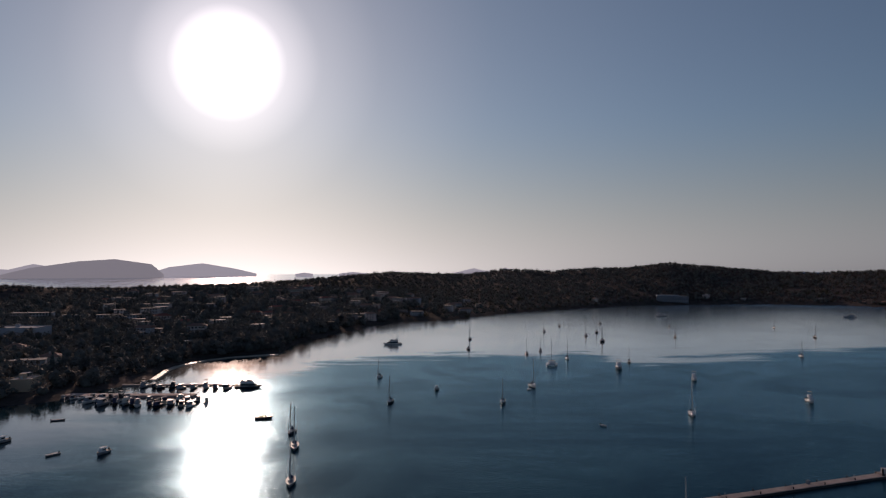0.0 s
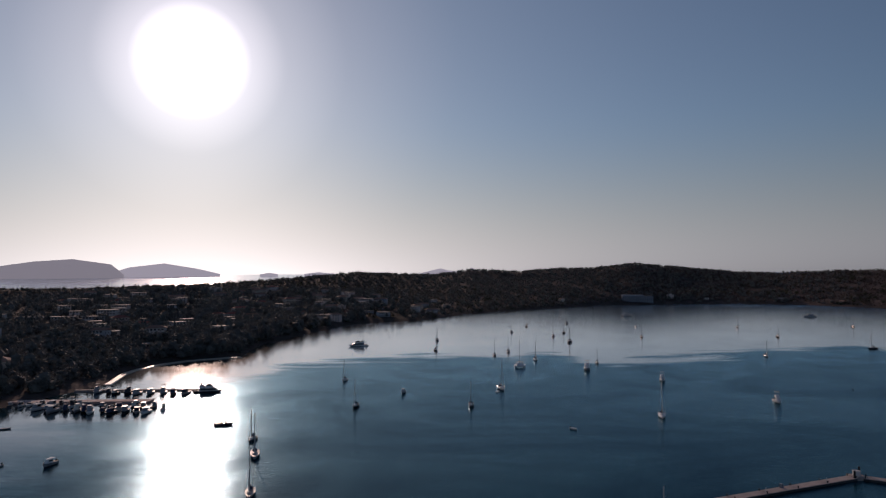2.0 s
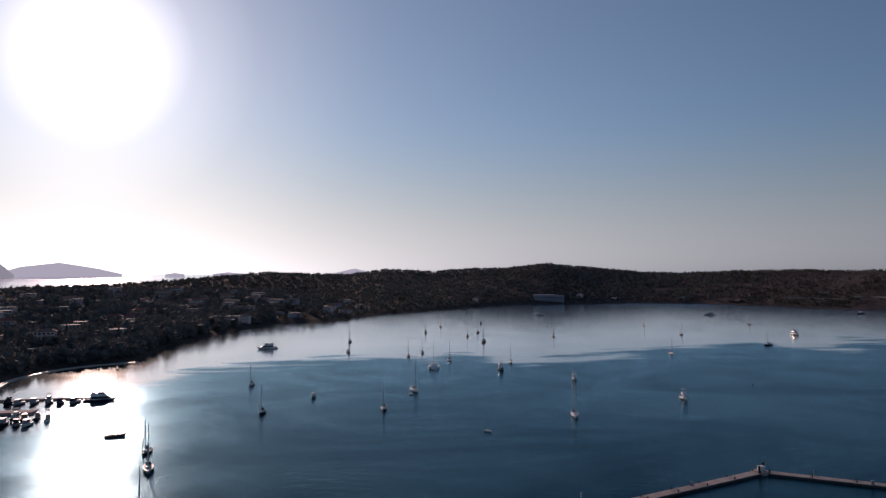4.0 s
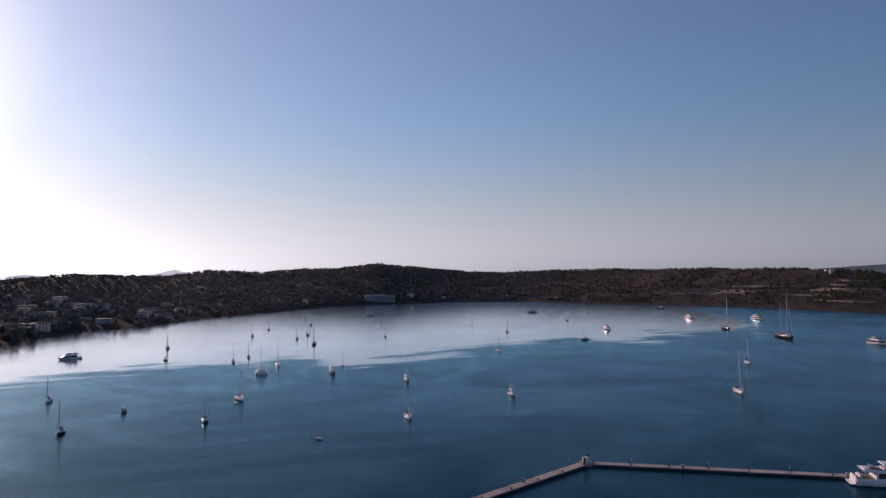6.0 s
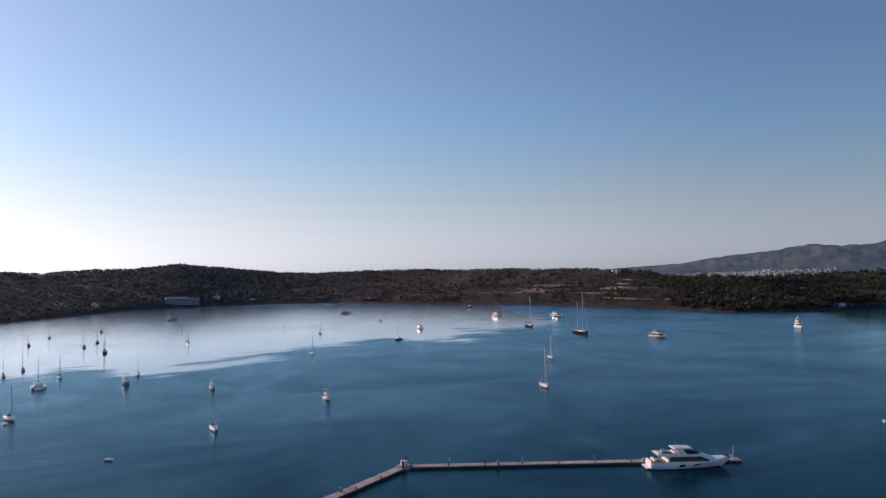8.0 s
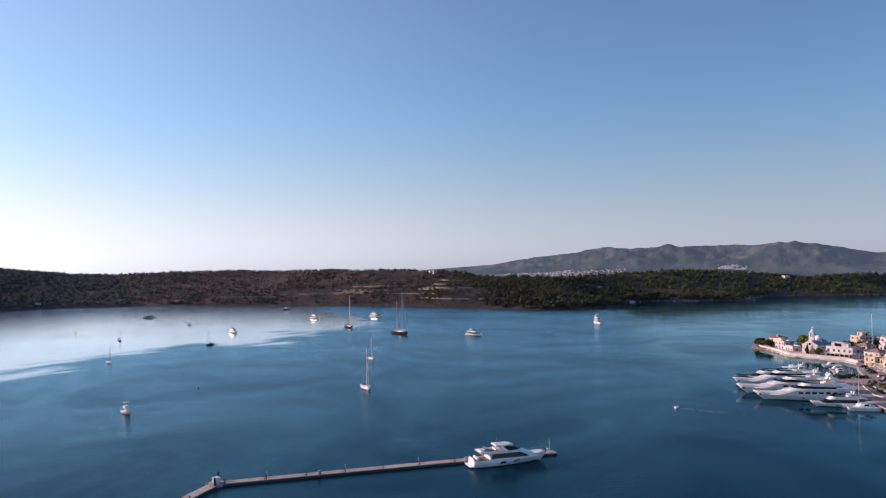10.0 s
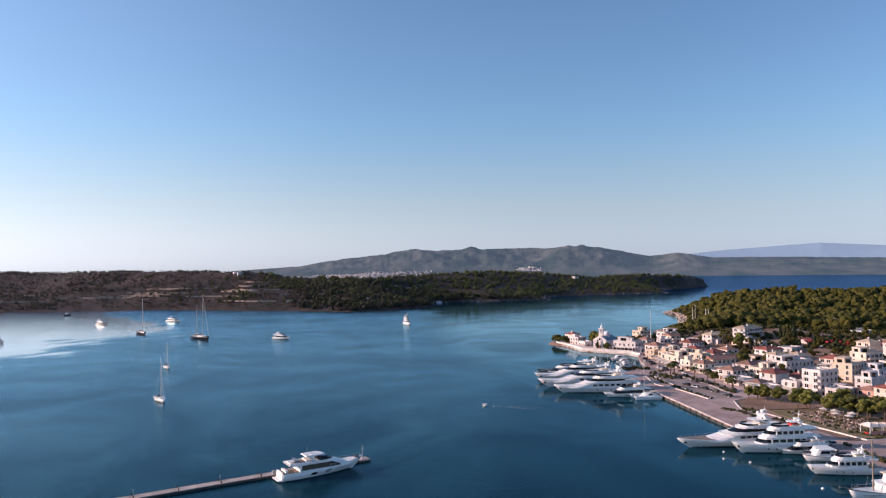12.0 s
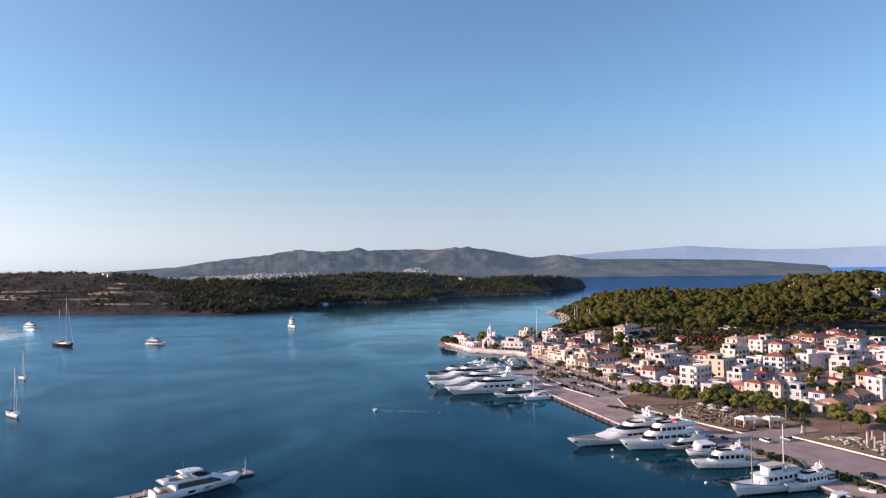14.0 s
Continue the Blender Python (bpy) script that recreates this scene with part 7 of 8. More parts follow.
def church(u, v):
    """A white church: gabled front towards the water, blue-grey roof, low dome and an open belfry."""
    t = thing("church", town_pose(u, v, 1.6, 44), "white church with blue-grey roof, dome and open bell tower", "church")
    wall = WALLS["white"]
    part("nave", boxes((-4.6, 4.6, -10, 7.4, -1.5, 6.4)), wall, t)
    bm = bmesh.new()
    v0 = [bm.verts.new(p) for p in ((-5, -10.4, 6.35), (5, -10.4, 6.35), (5, 7.4, 6.35), (-5, 7.4, 6.35), (0, -10.4, 9.4), (0, 7.4, 9.4))]
    for f in ((0, 4, 5, 3), (1, 2, 5, 4), (0, 1, 4), (3, 5, 2), (0, 3, 2, 1)):
        bm.faces.new([v0[i] for i in f])
    part("roof", bm, CHURCH_ROOF, t, "blue-grey pitched roof")
    bm = bmesh.new()
    ring = ((-5.2, -1.5), (5.2, -1.5), (5.2, 7.0), (3.2, 8.0), (0, 10.6), (-3.2, 8.0), (-5.2, 7.0))
    low, top = [bm.verts.new((x, 8.0, z)) for x, z in ring], [bm.verts.new((x, 7.3, z)) for x, z in ring]
    bm.faces.new(low)
    bm.faces.new(top[::-1])
    for i in range(len(ring)):
        bm.faces.new((low[i], top[i], top[(i + 1) % len(ring)], low[(i + 1) % len(ring)]))
    bmesh.ops.recalc_face_normals(bm, faces=bm.faces[:])
    front = part("gable_front", bm, wall, t)
    part("rose_window", rods(((0, 7.9, 7.4), (0, 8.06, 7.4), 0.75, 0.75, 12)), TINTED, front)
    part("front_door", boxes((-1.0, 1.0, 7.9, 8.07, -0.2, 3.0)), SHUTTER["brown"], front)
    for x in (-3.1, 3.1):
        part("arched_window", boxes((x - 0.45, x + 0.45, 7.9, 8.06, 2.2, 4.4)), TINTED, front)
    part("side_chapel", boxes((-9.2, -4.6, -6, 3.5, -1.5, 4.6), (-9.4, -4.6, -6.2, 3.7, 4.5, 4.9)), wall, t)
    part("drum", rods(((0, -3, 8.0), (0, -3, 10.8), 2.1, 2.1, 14)), wall, t)
    part("dome", ball(bmesh.new(), (0, -3, 10.8), 2.2, 0.85, 3), WALLS["pale"], t, "pale blue dome")
    for i in range(4):
        y = -7.5 + i * 3.8
        for x in (-4.66, 4.54):
            part("side_window", boxes((x, x + 0.12, y, y + 0.9, 2.6, 4.8)), TINTED, t)
    tower = part("bell_tower", boxes((4.9, 8.3, -9.2, -5.8, -1.5, 10.4), (4.7, 8.5, -9.4, -5.6, 10.3, 10.7)), wall, t)
    for x, y in ((5.0, -9.1), (7.6, -9.1), (5.0, -6.5), (7.6, -6.5)):
        part("belfry_pier", boxes((x, x + 0.6, y, y + 0.6, 10.6, 13.8)), wall, tower)
    part("belfry_roof", boxes((4.7, 8.5, -9.4, -5.6, 13.7, 14.1)), wall, tower)
    part("belfry_cupola", rods(((6.6, -7.5, 14.0), (6.6, -7.5, 15.4), 1.4, 1.0, 8), ((6.6, -7.5, 15.3), (6.6, -7.5, 16.6), 1.0, 0.1, 8)), WALLS["pale"], tower)
    part("cross", boxes((6.55, 6.65, -7.55, -7.45, 16.4, 17.8), (6.1, 7.1, -7.55, -7.45, 17.1, 17.25)), FRAME, tower)


CHURCH_ROOF = surface("blue_grey_slates", (0.10, 0.17, 0.23), (0.15, 0.22, 0.28), 0.4, 3.0, 0.7, bump=0.3)
church(264, 36)
mast = thing("flagpole", town_pose(288, 80, 8), "tall white flagpole beside the yellow house", "flagpole")
part("pole", rods(((0, 0, -8), (0, 0, 19), 0.28, 0.14, 8)), FRAME, mast)
part("truck", ball(bmesh.new(), (0, 0, 19), 0.35, 1.0, 1), FRAME, mast)

# ---- pavilion and parasols in the garden ----
def pavilion(u, v, w, d, label):
    t = thing("pavilion", town_pose(u, v, 1.45, 4), label, "pavilion", "garden pavilions")
    for x in (-d / 2, d / 2):
        for y in (-w / 2, 0, w / 2):
            part("post", boxes((x - 0.12, x + 0.12, y - 0.12, y + 0.12, 0, 2.9)), FRAME, t)
    for k in (-1, 0, 1):
        part("canopy", hip_roof(w / 3, d, 0.9 + 0.15 * k, 0.25), SHADE, t, "pale canvas canopy").location = (0, k * w / 3, 2.95 + 0.06 * k)
    part("bench", boxes((-d / 2 + 0.6, d / 2 - 0.6, -w / 2 + 0.6, -w / 2 + 1.1, 0, 0.5, 0.04)), RED_PAINT, t)
    part("bench", boxes((-d / 2 + 0.6, d / 2 - 0.6, w / 2 - 1.1, w / 2 - 0.6, 0, 0.5, 0.04)), RED_PAINT, t)
    part("side_screen", boxes((-d / 2 - 0.05, -d / 2 + 0.05, -w / 2, w / 2, 0.2, 1.5)), WALLS["pink"], t, "red side screen")


pavilion(-10, 46, 9, 4.5, "garden cafe pavilion with white canopies and red screens")
pavilion(-13, 54, 7, 4, "garden cafe pavilion with white canopies and red screens")


def parasol(u, v):
    t = thing("parasol", town_pose(u, v, 1.45), "wide white parasol over a cafe table", "parasol", "cafe parasols")
    part("pole", rods(((0, 0, 0), (0, 0, 2.7), 0.05, 0.05, 6)), TEAK, t)
    part("canopy", rods(((0, 0, 2.2), (0, 0, 2.9), 1.9, 0.08, 8)), SHADE, t)
    part("table", rods(((0.9, 0, 0.68), (0.9, 0, 0.75), 0.5, 0.5, 10), ((0.9, 0, 0), (0.9, 0, 0.7), 0.05, 0.05, 6)), FRAME, t)


for k, (u, v) in enumerate(((9, 49), (14, 47), (19, 50), (13, 53), (23, 48), (151, 40), (157, 41), (163, 41), (170, 42), (177, 43), (184, 44), (191, 45), (168, 38), (200, 46), (208, 48))):
    parasol(u, v)

# ---- cars ----
def car(m, paint, label, estate=True):
    t = thing("car", m, label, "car", "parked cars")
    bm = bmesh.new()
    for x0, x1, y, z0, z1, ta in ((-2.15, 2.15, 0.86, 0.30, 0.92, 0.07),):
        box(bm, x0, x1, -y, y, z0, z1, ta)
    part("body", bm, paint, t)
    bm = bmesh.new()
    v = [bm.verts.new(p) for p in ((-1.95, -0.80, 0.90), (1.05, -0.80, 0.90), (1.05, 0.80, 0.90), (-1.95, 0.80, 0.90), (-1.55, -0.62, 1.46), (0.25, -0.62, 1.46), (0.25, 0.62, 1.46), (-1.55, 0.62, 1.46))]
    for f in ((0, 1, 5, 4), (1, 2, 6, 5), (2, 3, 7, 6), (3, 0, 4, 7)):
        bm.faces.new([v[i] for i in f])
    bm.faces.new(v[4:])
    part("glass", bm, TINTED, t)
    part("roof", boxes((-1.5, 0.25, -0.6, 0.6, 1.44, 1.50, 0.05)), paint, t)
    for x in (-1.35, 1.35):
        for y in (-0.8, 0.8):
            wheel = part("wheel", rods(((x, y - 0.11, 0.32), (x, y + 0.11, 0.32), 0.32, 0.32, 12)), RUBBER, t)
            part("rim", rods(((x, y - 0.12, 0.32), (x, y + 0.12, 0.32), 0.18, 0.18, 8)), ALLOY, wheel)
    for y in (-0.6, 0.6):
        part("headlight", boxes((2.08, 2.16, y - 0.18, y + 0.18, 0.62, 0.76)), FRAME, t)
        part("tail_light", boxes((-2.16, -2.08, y - 0.18, y + 0.18, 0.66, 0.80)), RED_PAINT, t)


CAR_WORDS = ("black hatchback parked on the asphalt", "silver hatchback parked on the asphalt", "white hatchback parked on the asphalt", "dark grey hatchback parked on the asphalt")
for u, v, turn, c in ((-32, 35.5, 6, 2), (-31.7, 44, 4, 1), (0.5, 20.6, 6, 2), (1, 24, 4, 3), (-22.5, 20.4, 10, 1), (-74, 35.6, 8, 0), (66, 30, 20, 0), (78, 29.5, 25, 0), (85.5, 28, 22, 0), (91, 26, 20, 1),
                      (98, 24.5, 20, 0), (80, 39, 30, 0), (88, 38, 25, 3), (100, 36, 20, 0), (108, 33, 20, 3), (112, 38, 25, 0), (120, 30, 15, 0), (126, 36, 10, 0), (-96, 36, 8, 1), (136, 40, 0, 2), (142, 41, 0, 0), (150, 35, 12, 0), (154, 36, 100, 1), (160, 36, 104, 2), (174, 37, 98, 0), (181, 38, 100, 3), (188, 39, 96, 1), (198, 41, 100, 0)):
    car(town_pose(u, v, 1.44, turn), CAR_PAINT[c], CAR_WORDS[c])

# ---- the shore across the bay ----
def placed(x, y, turn=0.0, sink=0.3):
    return pose(x, y, float(ground_height(x, y)) - sink, 0, 0, turn)


def hotel(x, y, turn):
    """A long white hotel of five floors of balconies, stepped at one end."""
    t = thing("hotel", pose(x, y, 0.8, 0, 0, turn), "long pale five-storey hotel with rows of balconies on the shore", "hotel")
    part("wing", boxes((-33, 26, -7, 7, -2, 15.0), (-33, 8, -6.5, 6.5, 15.0, 17.5)), HOTEL_SHADE_WALL, t)
    for f in range(5):
        slab_part = part("balcony_row", boxes((-33.5, 26.5, -8.5, -7.0, 1.0 + f * 3.0, 1.25 + f * 3.0)), HOTEL_SHADE_WALL, t)
        part("balcony_front", boxes((-33.5, 26.5, -8.6, -8.45, 1.25 + f * 3.0, 2.1 + f * 3.0)), HOTEL_SHADE_WALL, slab_part)
        for i in range(14):
            px = -31 + i * 4.2
            shared("window", HOTEL_WINDOW, t, pose(px, -7.0, 1.3 + f * 3.0))
    part("roof_edge", boxes((-33.4, 26.4, -7.4, 7.4, 14.9, 15.3)), HOTEL_SHADE_WALL, t)


HOTEL_WINDOW = mesh_of("window", boxes((-1.2, 1.2, -0.06, 0.05, 0, 2.1), (-0.05, 0.05, -0.12, 0.0, 0, 2.1)), TINTED)
hotel(418, 1402, -10)
shore, village = random.Random(5), []
# grey and tan walls here stand in for white ones against the light
for x, y, w, d, fl, rf, col in ((-353, 556, 26, 40, 3, "flat", "grey"), (-228, 366, 20, 12, 2, "flat", "tan"), (-258, 440, 12, 14, 2, "hip", "cream"), (-300, 470, 12, 14, 2, "hip", "white"), (-290, 420, 14, 12, 2, "flat", "grey")):
    village.append((x, y))
    house(0, 0, w, d, fl, rf, col, at=placed(x, y, shore.uniform(-25, 25)), windows=fl > 1, group="houses across the bay")


def far_house(x, y, w, d, floors, roof, colour, turn):
    """A plain house of the village across the bay: walls with dark openings, and its roof."""
    h = floors * 3.0
    storeys = ("single-storey", "two-storey", "three-storey")[floors - 1]
    t = thing("house", placed(x, y, turn, 1.0), f"{HOUSE_WORDS[colour]} {storeys} house with {ROOF_WORDS[roof]} among trees", "house", "houses across the bay")
    part("wall", boxes((-w / 2, w / 2, -d / 2, d / 2, -2.5, h)), WALLS[colour], t)
    part("window_row", boxes(*[(-w / 2 + 1.0 + i * 3.0, -w / 2 + 2.6 + i * 3.0, -d / 2 - 0.06, -d / 2 + 0.1, f * 3.0 + 1.0, f * 3.0 + 2.4) for f in range(floors) for i in range(int((w - 1) / 3.0))]), TINTED, t)
    if roof == "flat":
        part("roof", boxes((-w / 2 - 0.4, w / 2 + 0.4, -d / 2 - 1.2, d / 2 + 0.3, h, h + 0.35)), ROOF_SHEET, t)
    else:
        part("roof", hip_roof(d, w, min(w, d) * 0.22, 0.6, 1.0 if roof.startswith("gable") else 0.0), TILES[roof.replace("hip", "").replace("gable", "")], t).location = (0, 0, h + 0.16)


ROOF_SHEET = surface("painted_roof_sheet", (0.17, 0.155, 0.15), (0.27, 0.25, 0.24), 0.2, 2.0, 0.8, bump=0.1)
made = 0
while made < 112:
    a = radians(shore.uniform(-27, 1.5))
    r = shore.uniform(640 if a < radians(-15) else 850, 1230)
    x, y = r * math.sin(a), r * math.cos(a)
    if float(inside(BAY_COAST, np.array(x), np.array(y))) < 22 or any(math.hypot(x - p, y - q) < 17 for p, q in village):
        continue
    village.append((x, y))
    made += 1
    far_house(x, y, shore.uniform(10, 22), shore.uniform(8, 11), shore.choice((1, 2, 2, 3)), shore.choice(("flat", "flat", "flat", "hip", "hipred", "gable")), shore.choice(("white", "white", "grey", "cream", "rose")), -math.degrees(a) + shore.uniform(-28, 28))
for x, y, w, d, fl in ((-318, 556, 16, 8, 1), (-284, 560, 14, 8, 1), (-300, 522, 13, 8, 1), (-252, 511, 16, 8, 1), (-222, 574, 15, 9, 1), (-262, 418, 24, 10, 2), (-420, 764, 26, 9, 2), (-384, 766, 26, 9, 2), (-352, 762, 22, 9, 2), (-455, 742, 40, 14, 3)):
    village.append((x, y))
    far_house(x, y, w, d, fl, "flat", "grey" if w > 20 else "cream", shore.uniform(18, 34))
for x, y, w, d, fl, rf, col in ((1036, 606, 20, 10, 1, "flat", "white"), (1062, 596, 8, 8, 1, "flat", "white"), (982, 612, 14, 8, 1, "flat", "cream"), (1000, 640, 10, 8, 1, "gable", "cream"), (979, 728, 10, 8, 1, "flat", "cream"), (1215, 566, 9, 8, 1, "flat", "white"),
                                (1172, 985, 9, 9, 2, "flat", "white"), (1182, 1002, 12, 9, 1, "flat", "white"), (1767, 434, 14, 10, 2, "flat", "white"), (489, 1427, 12, 10, 2, "flat", "white"), (700, 1395, 9, 8, 1, "flat", "white"), (760, 1290, 9, 8, 1, "gable", "cream"),
                                (560, 1420, 9, 8, 1, "flat", "white"), (250, 1330, 10, 8, 2, "hip", "cream")):
    house(0, 0, w, d, fl, rf, col, at=placed(x, y, shore.uniform(-20, 20) + 40), windows=False, group="houses across the bay")


def far_town(name, label, a0, a1, away, low, high, count, seed):
    """Far white houses on an island's slope, too small to tell apart."""
    rnd, bm = random.Random(seed), bmesh.new()
    slope = np.array([v.co[:] for v in bpy.data.objects["backdrop_island"].data.vertices])
    for _ in range(count):
        a = radians(min(a1, max(a0, rnd.gauss((a0 + a1) / 2, (a1 - a0) / 4))))
        r = away + rnd.random() ** 1.4 * (high - low)
        x, y = r * math.sin(a), r * math.cos(a)
        z = float(slope[np.argmin((slope[:, 0] - x) ** 2 + (slope[:, 1] - y) ** 2), 2])
        n0 = len(bm.verts)
        s = rnd.uniform(2.0, 4.5)
        box(bm, -s, s, -s, s, -3.0, rnd.uniform(1.5, 3.2), 0.2)
        bm.verts.ensure_lookup_table()
        bmesh.ops.transform(bm, matrix=pose(x, y, z, 0, 0, rnd.uniform(-20, 20)), verts=bm.verts[n0:])
    tagged(part(name, bm, WALLS["white"]), label, "far town", kind="stuff")


far_town("far_town", "white houses of a far island town", 54.5, 65.5, 3680, 0, 130, 760, 4)
far_town("far_town", "cluster of white houses on a far slope", 72.3, 74.2, 3790, 0, 70, 170, 6)

# ---- trees ----
def lump_mesh(bm, rnd, c, r, squash, level=1, rough=0.28):
    """One uneven clump of leaves."""
    n0 = len(bm.verts)
    ball(bm, c, r, squash, level)
    bm.verts.ensure_lookup_table()
    for v in bm.verts[n0:]:
        v.co = Vector(c) + (v.co - Vector(c)) * (1 + rnd.uniform(-rough, rough))


def tufts(bm, rnd, c, r, squash, count, size):
    """Small loose sprays of needles standing out of a clump."""
    for _ in range(count):
        d = Vector((rnd.gauss(0, 1), rnd.gauss(0, 1), rnd.gauss(0.2, 0.8))).normalized()
        p = Vector(c) + Vector((d.x * r, d.y * r, d.z * r * squash)) * rnd.uniform(0.85, 1.18)
        side = d.cross(Vector((rnd.uniform(-1, 1), rnd.uniform(-1, 1), rnd.uniform(-1, 1)))).normalized() * size * rnd.uniform(0.5, 1.0)
        tip = p + d * size * rnd.uniform(0.5, 1.2)
        a, b, e = bm.verts.new(p - side), bm.verts.new(p + side), bm.verts.new(tip)
        bm.faces.new((a, b, e))


def pine_parts(seed, high=10.0, wide=4.6, lumps=22, level=1, spray=10, leaves=None):
    """Trunk with limbs, and the rounded uneven crown of a pine."""
    rnd = random.Random(seed)
    trunk, crown = bmesh.new(), bmesh.new()
    lean = Vector((rnd.uniform(-0.6, 0.6), rnd.uniform(-0.6, 0.6), 0))
    mid, top = Vector((0, 0, high * 0.38)) + lean * 0.5, Vector((0, 0, high * 0.72)) + lean
    rod(trunk, (0, 0, -0.6), mid, high * 0.032, high * 0.024, 7)
    rod(trunk, mid, top, high * 0.024, high * 0.012, 6)
    for k in range(lumps):
        a = rnd.uniform(0, 2 * math.pi)
        f = rnd.random()
        z = high * (0.42 + 0.50 * f)
        reach = wide * math.sqrt(max(0.05, 1 - ((f - 0.35) / 0.75) ** 2)) * rnd.uniform(0.35, 0.85)
        c = Vector((math.cos(a) * reach, math.sin(a) * reach, z)) + lean
        r = wide * rnd.uniform(0.24, 0.40)
        lump_mesh(crown, rnd, c, r, rnd.uniform(0.6, 0.85), level)
        if spray:
            tufts(crown, rnd, c, r, 0.75, spray, 0.45)
        if k % 4 == 0:
            rod(trunk, mid.lerp(top, rnd.random() * 0.8), c, high * 0.010, high * 0.004, 5)
    return mesh_of("trunk", trunk, BARK), mesh_of("crown", crown, leaves or PINE)


def planted(name, meshes, x, y, size, label, category="tree", group="", z=None):
    z = max(float(ground_height(x, y)), 1.2) if z is None else z
    t = thing(name, pose(x, y, z, 0, 0, plant_random.uniform(0, 360)) @ Matrix.Diagonal((size * plant_random.uniform(0.9, 1.12), size * plant_random.uniform(0.9, 1.12), size, 1)), label, category, group)
    for me in meshes:
        shared(me.name.split(".")[0], me, t, Matrix())
    return t


plant_random = random.Random(31)
BIG_PINES = [pine_parts(s, 10.5, 4.6, 24, 2, 16, LEAFY) for s in (1, 2, 3, 4)]
HILL_PINES = [pine_parts(s, 9.5, 4.4, 15, 1, 4) for s in (11, 12, 13, 14, 15)]
for u, v, size in ((59, 36, 0.55), (56, 38.5, 0.6), (53, 41.5, 0.6), (49, 45, 0.65), (60, 41, 0.5), (36, 45, 0.85), (32, 48, 0.8), (38, 50, 0.7), (22, 52, 0.8), (18, 55, 0.75), (26, 56, 0.75), (10, 57, 0.8), (5, 60, 0.8), (14, 61, 0.75), (1, 64, 0.75), (8, 67, 0.85),
                   (-2, 69, 0.7), (37, 66, 0.7), (22, 70, 0.65), (-26, 71, 0.95), (-31, 75, 0.75), (-33, 84, 0.8), (-38, 88, 0.75), (66, 47, 0.5), (119, 46, 0.5), (106, 43, 0.55), (92, 43, 0.45), (84, 149, 1.0), (90, 146, 0.9), (28, 100, 0.7), (12, 104, 0.6), (30, 108, 0.7),
                   (48, 128, 0.7), (38, 144, 0.8), (44, 139, 0.7), (300, 24, 0.6), (284, 36, 1.0), (278, 33, 0.9), (291, 36, 1.0), (250.5, 33.5, 0.55), (151, 82, 0.8), (155, 79, 0.65), (224, 118, 0.85), (218, 114, 0.7), (-55, 78, 0.8), (-8, 70, 0.7)):
    planted("pine_tree", plant_random.choice(BIG_PINES), *town_xy(u, v), size, "round-crowned green pine tree in the waterfront town", group="town trees")
POINT_TREES = [pine_parts(s, 5.6, 3.9, 26, 2, 14) for s in (41, 42)]
for u, v, size in ((306, 15.5, 1.0), (312, 12.5, 1.1), (318, 11.5, 0.85), (310, 18, 0.9)):
    planted("shore_tree", plant_random.choice(POINT_TREES), *town_xy(u, v), size, "low broad dark green tree on the rocky point", group="trees on the point")
for k in range(60):
    u, v = plant_random.uniform(150, 330), plant_random.uniform(105, 300)
    if float(inside(TOWN_COAST, np.array(u), np.array(v))) < 8:
        continue
    planted("pine_tree", plant_random.choice(HILL_PINES), *town_xy(u, v), plant_random.uniform(0.45, 0.85), "dark green tree between the houses", group="town trees")
for k in range(140):
    u, v = plant_random.uniform(-30, 250), plant_random.uniform(78, 270)
    if any(math.hypot(u - a, v - b) < c + 1.5 for a, b, c in footprints) or float(inside(TOWN_COAST, np.array(u), np.array(v))) < 6:
        continue
    planted("pine_tree", plant_random.choice(HILL_PINES), *town_xy(u, v), plant_random.uniform(0.4, 0.8), "small garden tree between the houses", group="town trees")


def palm_parts(seed, high=6.5):
    rnd = random.Random(seed)
    trunk, crown = bmesh.new(), bmesh.new()
    rod(trunk, (0, 0, -0.4), (0.1, 0, high * 0.5), 0.34, 0.26, 8)
    rod(trunk, (0.1, 0, high * 0.5), (0.2, 0.1, high), 0.26, 0.30, 8)
    for k in range(26):
        a = k * 2.4 + rnd.uniform(-0.2, 0.2)
        rise = rnd.uniform(-0.5, 1.1)
        prev = None
        for i in range(6):
            f = i / 5
            out = 3.0 * f
            z = high + rise * out * 0.55 - 2.3 * f * f * (0.7 + 0.3 * rise)
            w = 0.48 * math.sin(math.pi * min(1, f * 0.9 + 0.08))
            p = Vector((0.2 + math.cos(a) * out, 0.1 + math.sin(a) * out, z))
            s = Vector((-math.sin(a), math.cos(a), 0)) * w
            ring = (crown.verts.new(p - s - Vector((0, 0, w * 0.5))), crown.verts.new(p), crown.verts.new(p + s - Vector((0, 0, w * 0.5))))
            if prev:
                crown.faces.new((prev[0], prev[1], ring[1], ring[0]))
                crown.faces.new((prev[1], prev[2], ring[2], ring[1]))
            prev = ring
    return mesh_of("trunk", trunk, BARK), mesh_of("crown", crown, PALM_LEAF)


PALMS = [palm_parts(s) for s in (1, 2)]
for u, v, size in ((17, 58, 1.25), (-4, 67, 1.2), (-28, 54.5, 0.9), (140, 36, 1.0), (125, 27.5, 1.15), (108, 40, 1.0), (81, 40, 1.05), (78, 38, 0.9), (121, 39, 0.9), (133, 33, 0.9)):
    planted("palm_tree", plant_random.choice(PALMS), *town_xy(u, v), size, "date palm with drooping fronds by the waterfront", "palm", "palms")


